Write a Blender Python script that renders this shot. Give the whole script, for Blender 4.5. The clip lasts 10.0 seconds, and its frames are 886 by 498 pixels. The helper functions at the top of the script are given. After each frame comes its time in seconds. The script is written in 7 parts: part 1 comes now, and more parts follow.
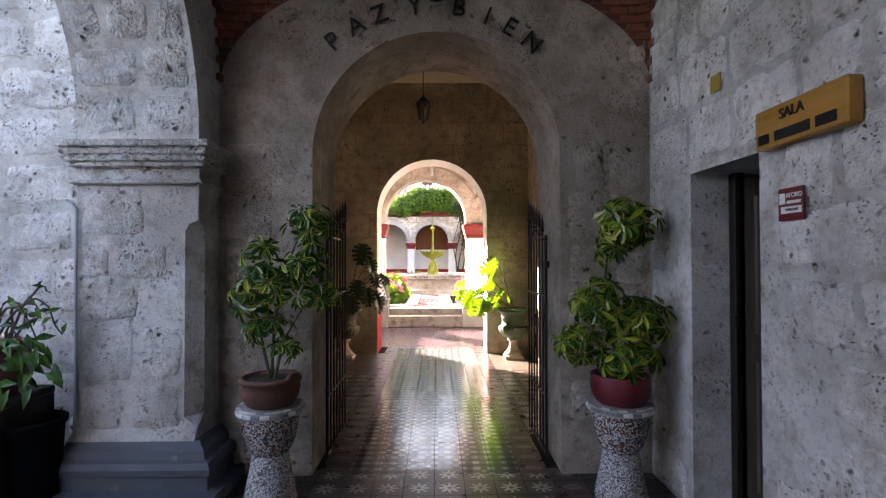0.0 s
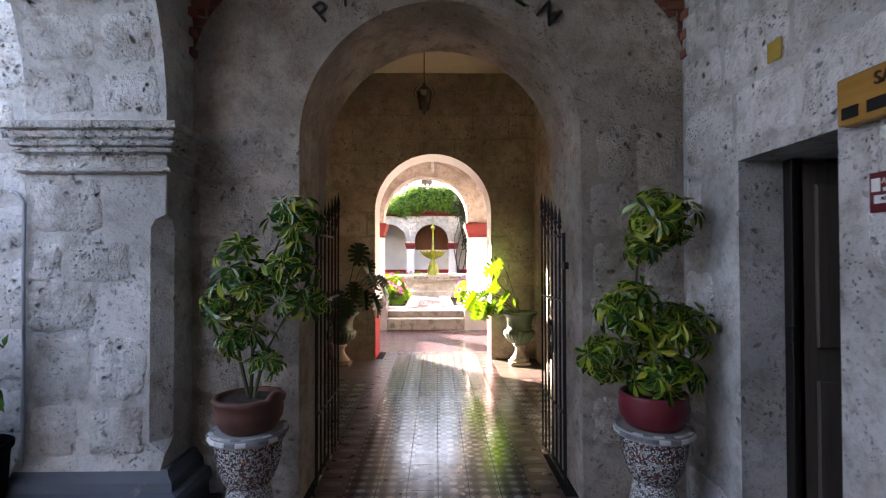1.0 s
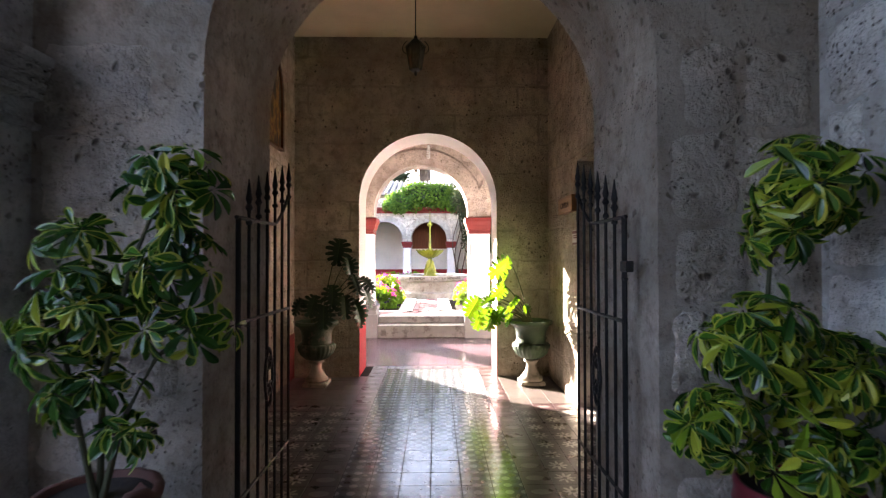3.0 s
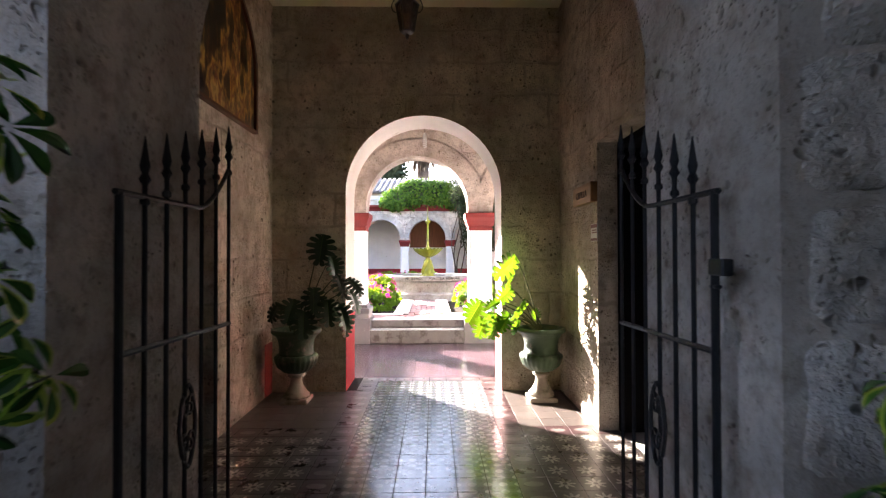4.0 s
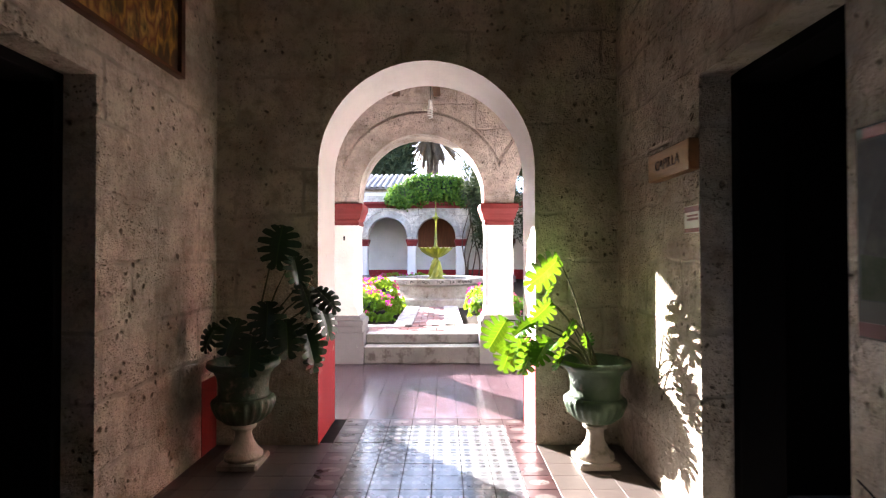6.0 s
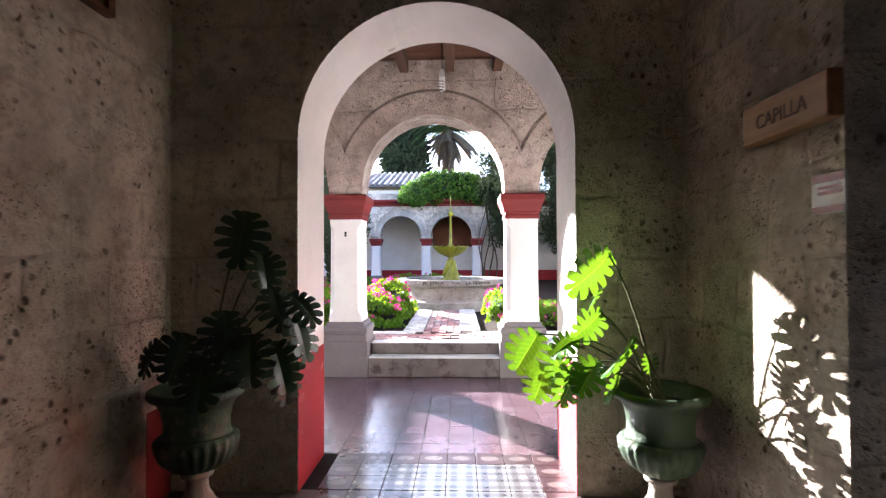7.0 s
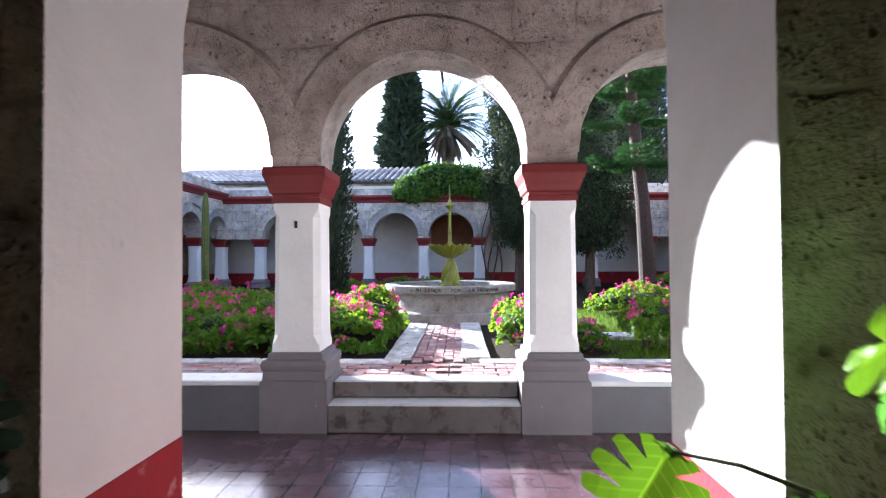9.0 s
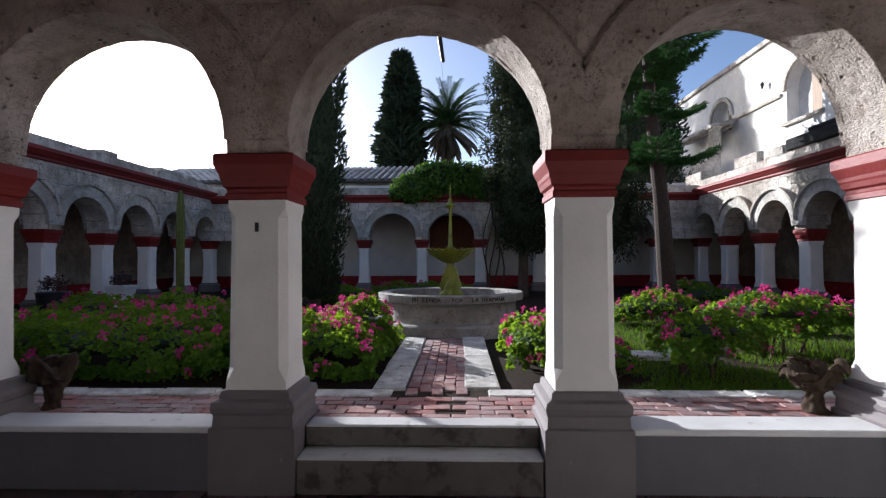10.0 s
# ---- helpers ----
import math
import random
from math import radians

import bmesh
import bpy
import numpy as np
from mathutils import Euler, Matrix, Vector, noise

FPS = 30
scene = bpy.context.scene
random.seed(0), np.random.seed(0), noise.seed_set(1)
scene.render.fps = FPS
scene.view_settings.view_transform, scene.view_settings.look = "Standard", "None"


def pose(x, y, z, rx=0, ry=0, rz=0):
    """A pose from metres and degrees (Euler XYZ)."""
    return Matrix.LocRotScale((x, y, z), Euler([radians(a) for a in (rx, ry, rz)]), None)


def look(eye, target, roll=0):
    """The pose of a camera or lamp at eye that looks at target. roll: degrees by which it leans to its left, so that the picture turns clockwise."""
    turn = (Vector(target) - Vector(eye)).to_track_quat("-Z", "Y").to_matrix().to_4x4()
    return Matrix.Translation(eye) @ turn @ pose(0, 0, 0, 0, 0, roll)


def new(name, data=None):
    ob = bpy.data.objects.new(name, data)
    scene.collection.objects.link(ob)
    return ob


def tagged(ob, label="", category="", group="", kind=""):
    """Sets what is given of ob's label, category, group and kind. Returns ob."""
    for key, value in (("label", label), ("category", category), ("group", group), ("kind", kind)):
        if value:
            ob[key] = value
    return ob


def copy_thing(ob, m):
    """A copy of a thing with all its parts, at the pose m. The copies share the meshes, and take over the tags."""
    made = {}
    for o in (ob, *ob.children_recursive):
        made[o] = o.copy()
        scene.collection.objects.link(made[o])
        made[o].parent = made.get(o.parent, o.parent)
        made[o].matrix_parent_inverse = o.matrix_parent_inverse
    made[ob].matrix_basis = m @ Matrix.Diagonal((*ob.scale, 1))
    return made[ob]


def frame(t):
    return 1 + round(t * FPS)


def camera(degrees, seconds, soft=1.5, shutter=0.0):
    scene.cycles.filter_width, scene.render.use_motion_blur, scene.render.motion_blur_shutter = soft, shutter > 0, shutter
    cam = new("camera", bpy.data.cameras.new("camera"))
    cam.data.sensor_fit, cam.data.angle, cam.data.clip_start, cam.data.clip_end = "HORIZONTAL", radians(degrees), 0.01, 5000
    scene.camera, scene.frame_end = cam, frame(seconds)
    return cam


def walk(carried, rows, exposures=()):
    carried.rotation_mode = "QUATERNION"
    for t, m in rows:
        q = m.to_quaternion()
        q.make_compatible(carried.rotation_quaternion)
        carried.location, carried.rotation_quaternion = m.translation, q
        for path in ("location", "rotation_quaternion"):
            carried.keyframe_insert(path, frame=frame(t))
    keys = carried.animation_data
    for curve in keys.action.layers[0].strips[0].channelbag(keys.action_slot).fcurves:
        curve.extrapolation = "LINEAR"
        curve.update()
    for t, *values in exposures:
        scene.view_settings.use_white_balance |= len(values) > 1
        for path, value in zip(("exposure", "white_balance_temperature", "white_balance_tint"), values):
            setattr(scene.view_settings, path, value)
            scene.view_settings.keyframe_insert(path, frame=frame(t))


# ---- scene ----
# ---- camera and walk ----
cam = camera(82.5, 10.0, soft=1.2, shutter=0.4)
METRES, EYE, TILT, LEAN, TURN = 7.6, 1.5, 0.0, 0.0, -0.7
ROWS = [
    (0.0, 0.0, 0.0, 0.0, 0.0, 0.87, 0.14),
    (0.5, -0.0022, 0.0267, 0.0009, -0.06, 0.87, 0.14),
    (1.0, -0.0045, 0.0562, -0.0, -0.07, 0.9, 0.14),
    (1.5, -0.0063, 0.0892, -0.0005, -0.13, 0.89, 0.12),
    (2.0, -0.0055, 0.1251, -0.0006, -0.15, 0.87, 0.12),
    (2.5, -0.0036, 0.1655, -0.0011, -0.18, 0.87, 0.1),
    (4.0, 0.0011, 0.3048, -0.0033, -0.33, 0.75, 0.16),
    (4.5, 0.0003, 0.3556, -0.0028, -0.4, 0.78, 0.12),
    (5.0, 0.0015, 0.405, -0.0029, -0.31, 0.78, 0.2),
    (5.5, 0.0015, 0.4566, -0.0028, -0.07, 0.77, 0.16),
    (7.0, 0.0021, 0.6259, -0.0075, 2.6, 0.85, 0.21),
    (7.5, 0.0013, 0.6869, -0.0092, 2.71, 0.88, 0.24),
    (8.0, -0.0003, 0.7501, -0.0101, 2.67, 0.89, 0.26),
    (8.5, -0.0015, 0.8157, -0.0111, 2.67, 0.96, 0.28),
    (9.0, -0.0029, 0.8792, -0.0091, 2.65, 1.01, 0.35),
    (9.5, -0.0066, 0.9385, -0.0031, 2.54, 1.02, 0.25),
    (10.0, -0.0102, 0.9987, 0.0007, 2.52, 1.1, 0.26),
]
walk(cam, [(t, pose(0, 0, EYE, TILT, LEAN, TURN) @ pose(METRES * x, METRES * y, METRES * z, 90 + pitch, roll, yaw)) for t, x, y, z, yaw, pitch, roll in ROWS],
     exposures=[(0.0, 4.38, 8200, 18), (1.0, 4.45, 8000, 18), (2.5, 4.42, 7400, 17), (4.0, 4.20, 6950, 16), (5.5, 4.06, 6600, 15), (7.0, 3.52, 6100, 14), (7.5, 3.18, 5900, 15), (8.5, 3.02, 5750, 14), (9.0, 2.72, 5650, 12), (9.5, 1.63, 5800, 12), (10.0, 0.90, 5950, 11)])

# ---- sky and sun ----
SUN_EL, SUN_AZ = 17.8, 41.9   # degrees up; degrees left of the way ahead
world = bpy.data.worlds.new("sky")
scene.world = world
world.use_nodes = True
wn = world.node_tree.nodes
sky = wn.new("ShaderNodeTexSky")
sky.sky_type = 'NISHITA'
sky.sun_disc = False
sky.sun_elevation = radians(SUN_EL)
sky.sun_rotation = radians(-SUN_AZ)
sky.altitude = 2300
sky.air_density, sky.dust_density, sky.ozone_density = 0.8, 8.5, 1.0
world.node_tree.links.new(sky.outputs[0], wn["Background"].inputs[0])
wn["Background"].inputs[1].default_value = 0.11
sun_data = bpy.data.lights.new("sun", 'SUN')
sun_data.energy, sun_data.angle, sun_data.color = 5.0, radians(0.5), (1.0, 0.96, 0.91)
sun = new("sun", sun_data)
sa, se = radians(SUN_AZ), radians(SUN_EL)
sun.matrix_world = look((-math.sin(sa) * math.cos(se) * 40, math.cos(sa) * math.cos(se) * 40, math.sin(se) * 40), (0, 0, 0))
# ---- materials ----
class Graph:
    """Short hand for a node material fed by world position."""

    def __init__(self, name):
        self.mat = bpy.data.materials.new(name)
        self.mat.use_nodes = True
        self.tree = self.mat.node_tree
        self.bsdf = self.tree.nodes["Principled BSDF"]
        self.pos = self.tree.nodes.new("ShaderNodeNewGeometry").outputs["Position"]

    def node(self, kind, operation=""):
        n = self.tree.nodes.new(kind)
        if operation:
            n.operation = operation
        return n

    def link(self, a, b):
        if isinstance(a, (int, float, tuple)):
            b.default_value = a
        else:
            self.tree.links.new(a, b)

    def noise(self, scale, detail=4, rough=0.6, vec=None):
        n = self.node("ShaderNodeTexNoise")
        n.inputs["Scale"].default_value, n.inputs["Detail"].default_value, n.inputs["Roughness"].default_value = scale, detail, rough
        self.link(vec or self.pos, n.inputs["Vector"])
        return n.outputs[0]

    def voronoi(self, scale, feature='F1', vec=None, out="Distance", rand=1.0):
        n = self.node("ShaderNodeTexVoronoi")
        n.feature = feature
        n.inputs["Scale"].default_value = scale
        n.inputs["Randomness"].default_value = rand
        self.link(vec or self.pos, n.inputs["Vector"])
        return n.outputs[out]

    def ramp(self, fac, stops):
        n = self.node("ShaderNodeValToRGB")
        r = n.color_ramp
        while len(r.elements) < len(stops):
            r.elements.new(0.5)
        for e, (p, c) in zip(r.elements, stops):
            e.position = p
            e.color = (c, c, c, 1) if isinstance(c, (int, float)) else (*c, 1)
        self.link(fac, n.inputs[0])
        return n.outputs[0]

    def mix(self, fac, a, b, mode='MIX'):
        n = self.node("ShaderNodeMix")
        n.data_type, n.blend_type = 'RGBA', mode
        self.link(fac, n.inputs[0])
        for v, s in ((a, n.inputs[6]), (b, n.inputs[7])):
            self.link((*v, 1) if isinstance(v, tuple) and len(v) == 3 else v, s)
        return n.outputs[2]

    def math(self, op, a, b=0.0, c=None):
        n = self.node("ShaderNodeMath", operation=op)
        self.link(a, n.inputs[0])
        self.link(b, n.inputs[1])
        if c is not None:
            self.link(c, n.inputs[2])
        return n.outputs[0]

    def split(self, vec):
        n = self.node("ShaderNodeSeparateXYZ")
        self.link(vec, n.inputs[0])
        return n.outputs

    def mapped(self, scale=(1, 1, 1), vec=None):
        n = self.node("ShaderNodeMapping")
        n.inputs["Scale"].default_value = scale
        self.link(vec or self.pos, n.inputs["Vector"])
        return n.outputs[0]

    def random(self):
        return self.node("ShaderNodeObjectInfo").outputs["Random"]

    def island(self):
        return self.node("ShaderNodeNewGeometry").outputs["Random Per Island"]

    def local(self):
        return self.node("ShaderNodeTexCoord").outputs["Object"]

    def bump(self, height, strength, distance=0.01, normal=None):
        n = self.node("ShaderNodeBump")
        n.inputs["Strength"].default_value, n.inputs["Distance"].default_value = strength, distance
        self.link(height, n.inputs["Height"])
        if normal:
            self.link(normal, n.inputs["Normal"])
        return n.outputs[0]

    def done(self, colour, rough=0.8, normal=None, metal=0.0, spec=0.4):
        b = self.bsdf.inputs
        self.link((*colour, 1) if isinstance(colour, tuple) and len(colour) == 3 else colour, b["Base Color"])
        self.link(rough, b["Roughness"])
        self.link(metal, b["Metallic"])
        b["Specular IOR Level"].default_value = spec
        if normal:
            self.link(normal, b["Normal"])
        return self.mat


def stone(name, light, dark, joint=None, pit=0.7, scale=1.0, spot=(0.07, 0.05, 0.035), joints=None, rough_depth=0.034):
    """Porous volcanic ashlar: blotches, dark pits, rough relief. joints: axis ('x' or 'y') of flush mortar courses in the grain."""
    g = Graph(name)
    big, mid, fine = g.noise(1.3 * scale, 3), g.noise(7 * scale, 5, 0.7), g.noise(60 * scale, 3, 0.7)
    col = g.mix(g.ramp(big, [(0.38, 0.0), (0.60, 1.0)]), tuple(c * 1.08 for c in light), tuple(c * 0.9 for c in dark))
    col = g.mix(g.ramp(mid, [(0.46, 0.0), (0.70, 0.75)]), col, tuple(c * m for c, m in zip(dark, (0.56, 0.50, 0.43))))
    chisel = g.noise(1.0, 4, 0.75, g.mapped((26 * scale, 26 * scale, 17 * scale)))
    relief = g.math('ADD', g.math('ADD', g.math('MULTIPLY', mid, 0.8), g.math('MULTIPLY', chisel, 0.55)), g.math('MULTIPLY', fine, 0.40))
    col = g.mix(g.ramp(g.noise(34 * scale, 4, 0.75), [(0.52, 0.0), (0.72, 0.55)]), col, tuple(c * 0.45 for c in dark))
    if joints:
        s = g.split(g.pos)
        n = g.node("ShaderNodeCombineXYZ")
        wob = g.math('MULTIPLY', g.math('SUBTRACT', g.noise(3.0, 2), 0.5), 0.10)
        g.link(g.math('ADD', s[0 if joints == 'x' else 1], wob), n.inputs[0])
        g.link(g.math('ADD', s[2], wob), n.inputs[1])
        br = g.node("ShaderNodeTexBrick")
        g.link(n.outputs[0], br.inputs["Vector"])
        br.inputs["Scale"].default_value = 1.0
        br.inputs["Brick Width"].default_value, br.inputs["Row Height"].default_value = 0.52, 0.36
        br.inputs["Mortar Size"].default_value, br.inputs["Mortar Smooth"].default_value = 0.022, 0.8
        jf = g.math('MULTIPLY', br.outputs["Fac"], g.ramp(g.noise(2.2, 3), [(0.4, 0.15), (0.6, 0.85)]))
        col = g.mix(jf, col, joint or tuple(c * 0.8 for c in dark))
        relief = g.mix(jf, relief, (0.62, 0.62, 0.62))
    warp = g.node("ShaderNodeVectorMath", operation='ADD')
    g.link(g.pos, warp.inputs[0])
    sc = g.node("ShaderNodeVectorMath", operation='SCALE')
    nz = g.node("ShaderNodeTexNoise")
    nz.inputs["Scale"].default_value = 9.0
    g.link(g.pos, nz.inputs["Vector"])
    g.link(nz.outputs[1], sc.inputs[0])
    sc.inputs[3].default_value = 0.09
    g.link(sc.outputs[0], warp.inputs[1])
    cells = g.voronoi(13 * scale, vec=warp.outputs[0])
    chance = g.ramp(g.noise(3.3 * scale, 3), [(0.43, 0.0), (0.60, 1.0)])
    pits = g.math('MULTIPLY', g.ramp(cells, [(0.10, 1.0), (0.24, 0.0)]), chance)
    small = g.math('MULTIPLY', g.ramp(g.voronoi(42 * scale, vec=warp.outputs[0]), [(0.12, 1.0), (0.3, 0.0)]), g.ramp(g.noise(5 * scale, 3), [(0.47, 0.0), (0.60, 0.85)]))
    both = g.math('MAXIMUM', pits, small)
    col = g.mix(g.math('MULTIPLY', both, pit), col, spot)
    relief = g.math('SUBTRACT', relief, g.math('MULTIPLY', both, 0.9))
    return g.done(col, 0.92, g.bump(relief, 1.0, rough_depth), spec=0.2)


def paint(name, colour, worn, wear=(0.62, 0.72), rough=0.6, bump=0.25, dirt=0.75):
    """Old lime or oil paint with stains and flaked spots."""
    g = Graph(name)
    blot, spots = g.noise(2.1, 5), g.noise(6.5, 6, 0.65)
    col = g.mix(g.ramp(blot, [(0.35, 0.0), (0.72, 1.0)]), colour, tuple(c * dirt for c in colour))
    col = g.mix(g.ramp(spots, [(wear[0], 0.0), (wear[1], 1.0)]), col, worn)
    h = g.math('ADD', g.noise(30, 4), g.math('MULTIPLY', spots, 1.2))
    return g.done(col, rough, g.bump(h, bump, 0.01))


def plain(name, colour, vary=0.8, rough=0.7, scale=12.0, bump=0.2, metal=0.0, spec=0.4):
    g = Graph(name)
    n = g.noise(scale, 5)
    col = g.mix(g.ramp(n, [(0.3, 0.0), (0.7, 1.0)]), colour, tuple(c * vary for c in colour))
    return g.done(col, rough, g.bump(g.noise(scale * 5, 4), bump, 0.005), metal, spec)


def leaf(name, a, b, edge=None, rough=0.45, trans=0.25, through_light=None, spec=0.5):
    """Leaves that vary one by one, with a little light coming through."""
    g = Graph(name)
    col = g.mix(g.island(), a, b)
    if edge:
        col = g.mix(g.ramp(g.noise(22, 2), [(0.53, 0.0), (0.60, 0.9)]), col, edge)
    g.done(col, rough, g.bump(g.noise(70, 3), 0.2, 0.003), spec=spec)
    tr = g.node("ShaderNodeBsdfTranslucent")
    g.link((*through_light, 1) if through_light else col, tr.inputs[0])
    mx = g.node("ShaderNodeMixShader")
    mx.inputs[0].default_value = trans
    g.link(g.bsdf.outputs[0], mx.inputs[1])
    g.link(tr.outputs[0], mx.inputs[2])
    g.link(mx.outputs[0], g.tree.nodes["Material Output"].inputs[0])
    return g.mat


def bark(name, a, b):
    g = Graph(name)
    n = g.noise(1.0, 6, 0.7, g.mapped((30, 30, 5)))
    return g.done(g.mix(g.ramp(n, [(0.35, 0.0), (0.65, 1.0)]), a, b), 0.9, g.bump(n, 0.8, 0.02), spec=0.15)


def wood(name, a, b, along=0, rough=0.6):
    g = Graph(name)
    sc = [28, 28, 28]
    sc[along] = 1.6
    n = g.noise(1.0, 5, 0.65, g.mapped(tuple(sc)))
    return g.done(g.mix(g.ramp(n, [(0.3, 0.0), (0.7, 1.0)]), a, b), rough, g.bump(n, 0.4, 0.006), spec=0.3)


def per_piece(name, colours, rough=0.85, bump=0.5, scale=25, spec=0.25, joined=False, weather=None):
    """Bricks, tiles and chips that differ one by one."""
    g = Graph(name)
    r = g.island() if joined else g.random()
    k = len(colours)
    col = g.ramp(r, [(i / max(1, k - 1), c) for i, c in enumerate(colours)])
    n = g.noise(scale, 5, 0.7)
    col = g.mix(g.ramp(n, [(0.35, 0.0), (0.8, 0.7)]), col, tuple(c * 0.55 for c in colours[0]))
    if weather:
        col = g.mix(g.ramp(g.noise(4.5, 5, 0.7), [(0.48, 0.0), (0.66, 0.8)]), col, weather)
        col = g.mix(g.ramp(g.noise(2.7, 4, 0.7), [(0.56, 0.0), (0.74, 0.8)]), col, (0.07, 0.055, 0.055))
    return g.done(col, rough, g.bump(g.noise(scale * 2, 4), bump, 0.006), spec=spec)


M_SILLAR = stone("white_ashlar", (0.84, 0.81, 0.78), (0.68, 0.65, 0.62), pit=0.95, rough_depth=0.06)
M_SMEAR = stone("smeared_mortar", (0.53, 0.51, 0.485), (0.41, 0.39, 0.365), pit=0.4, rough_depth=0.014)
M_PLASTER = stone("pale_pier_plaster", (0.58, 0.56, 0.53), (0.45, 0.43, 0.40), pit=0.45, rough_depth=0.016)
M_PAVING = plain("dark_paving", (0.15, 0.145, 0.135), 0.7, 0.8, 5, 0.4)
M_JOINT = plain("dirty_joint", (0.02, 0.018, 0.016), 0.7, 0.95, 9, 0.3, 0.0, 0.1)
M_MORTAR = plain("lime_mortar", (0.34, 0.33, 0.31), 0.8, 0.9, 9, 0.5)
def vault_mat():
    g = Graph("blotched_brick_vault")
    s = g.split(g.pos)
    n = g.node("ShaderNodeCombineXYZ")
    g.link(g.math('SUBTRACT', s[0], s[1]), n.inputs[0])
    g.link(g.math('ADD', s[2], g.math('MULTIPLY', g.noise(6, 2), 0.03)), n.inputs[1])
    br = g.node("ShaderNodeTexBrick")
    g.link(n.outputs[0], br.inputs["Vector"])
    for k, v in (("Scale", 1.0), ("Brick Width", 0.24), ("Row Height", 0.062), ("Mortar Size", 0.009), ("Mortar Smooth", 0.3)):
        br.inputs[k].default_value = v
    br.inputs["Color1"].default_value, br.inputs["Color2"].default_value, br.inputs["Mortar"].default_value = (0.26, 0.07, 0.045, 1), (0.17, 0.06, 0.04, 1), (0.22, 0.18, 0.155, 1)
    # dark blotches spread by noise over brick and mortar
    col = g.mix(g.ramp(g.noise(5, 5), [(0.4, 0.0), (0.65, 0.85)]), br.outputs[0], (0.05, 0.03, 0.025))
    return g.done(col, 0.9, g.bump(g.math('SUBTRACT', g.noise(40, 4), br.outputs["Fac"]), 0.7, 0.012), spec=0.15)


M_VAULT = vault_mat()
M_GATEWALL = stone("weathered_ashlar", (0.47, 0.40, 0.335), (0.34, 0.285, 0.235), pit=0.5, rough_depth=0.022)
M_GATEBLOCK = stone("gate_ashlar", (0.70, 0.61, 0.53), (0.48, 0.41, 0.345), pit=0.9, rough_depth=0.075)
M_PIER = stone("pier_ashlar", (0.78, 0.75, 0.71), (0.56, 0.52, 0.47), pit=0.95, rough_depth=0.07)
M_HALL_X = stone("hall_ashlar", (0.64, 0.545, 0.435), (0.47, 0.395, 0.315), pit=0.85, joints='x', rough_depth=0.045)
M_HALL_Y = stone("hall_ashlar_side", (0.62, 0.53, 0.425), (0.45, 0.38, 0.305), pit=0.85, joints='y', rough_depth=0.045)
M_ARCADE = stone("pink_ashlar", (0.62, 0.515, 0.455), (0.47, 0.385, 0.335), joint=(0.36, 0.29, 0.25), pit=0.5, joints='x', rough_depth=0.035)
M_COURT = stone("court_ashlar", (0.80, 0.75, 0.69), (0.54, 0.49, 0.43), pit=0.9, scale=0.7, rough_depth=0.08)
M_COURT_X = stone("court_ashlar_north", (0.80, 0.75, 0.69), (0.54, 0.49, 0.43), joint=(0.28, 0.25, 0.22), pit=0.9, scale=0.7, joints='x', rough_depth=0.08)
M_COURT_Y = stone("court_ashlar_side", (0.80, 0.75, 0.69), (0.54, 0.49, 0.43), joint=(0.28, 0.25, 0.22), pit=0.9, scale=0.7, joints='y', rough_depth=0.08)
M_SLATE = stone("dark_cap_stone", (0.045, 0.045, 0.05), (0.03, 0.03, 0.03), pit=0.5)
M_WHITE = paint("whitewash", (0.84, 0.82, 0.795), (0.55, 0.51, 0.47), (0.66, 0.74), 0.75, 0.35, 0.88)
M_RED = paint("red_paint", (0.20, 0.015, 0.014), (0.30, 0.10, 0.09), (0.66, 0.74), 0.55, 0.3, 0.8)
M_DADO = paint("red_dado", (0.36, 0.012, 0.02), (0.50, 0.22, 0.20), (0.62, 0.69), 0.6, 0.3, 0.8)
M_GREYPAINT = paint("grey_paint", (0.19, 0.17, 0.175), (0.36, 0.34, 0.32), (0.66, 0.74), 0.6, 0.3, 0.8)
M_LOWWALL = paint("grey_low_wall", (0.13, 0.125, 0.135), (0.2, 0.18, 0.17), (0.66, 0.76), 0.6, 0.3, 0.8)
M_DARKBASE = paint("dark_base_paint", (0.085, 0.097, 0.115), (0.17, 0.165, 0.155), (0.64, 0.74), 0.6, 0.3, 0.7)
M_COPING = paint("pale_coping", (0.70, 0.70, 0.70), (0.42, 0.40, 0.38), (0.62, 0.72), 0.6, 0.3, 0.8)
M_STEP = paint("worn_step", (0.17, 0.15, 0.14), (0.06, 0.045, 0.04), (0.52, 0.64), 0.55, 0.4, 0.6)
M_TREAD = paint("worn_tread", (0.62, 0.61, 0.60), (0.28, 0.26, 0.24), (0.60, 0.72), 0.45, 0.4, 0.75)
M_IRON = plain("black_iron", (0.012, 0.012, 0.013), 0.6, 0.5, 30, 0.3, 0.3)
M_TERRA = plain("terracotta", (0.14, 0.055, 0.038), 0.6, 0.7, 9, 0.3)
M_REDPOT = plain("red_glazed_pot", (0.17, 0.02, 0.028), 0.75, 0.4, 9, 0.15)
M_SOIL = plain("soil", (0.05, 0.035, 0.025), 0.5, 0.95, 20, 0.9)
# near-black that stands in for unlit interiors
M_UNLIT = plain("unlit_black", (0.004, 0.003, 0.003), 0.6, 0.9, 8, 0.1, 0.0, 0.1)
M_DARKWOOD = wood("dark_door_wood", (0.014, 0.008, 0.006), (0.007, 0.005, 0.004), 2)
M_SIGNWOOD = wood("sign_wood", (0.42, 0.21, 0.05), (0.30, 0.14, 0.03), 1, 0.45)
M_BEAM = wood("beam_wood", (0.12, 0.062, 0.038), (0.055, 0.03, 0.02), 1)
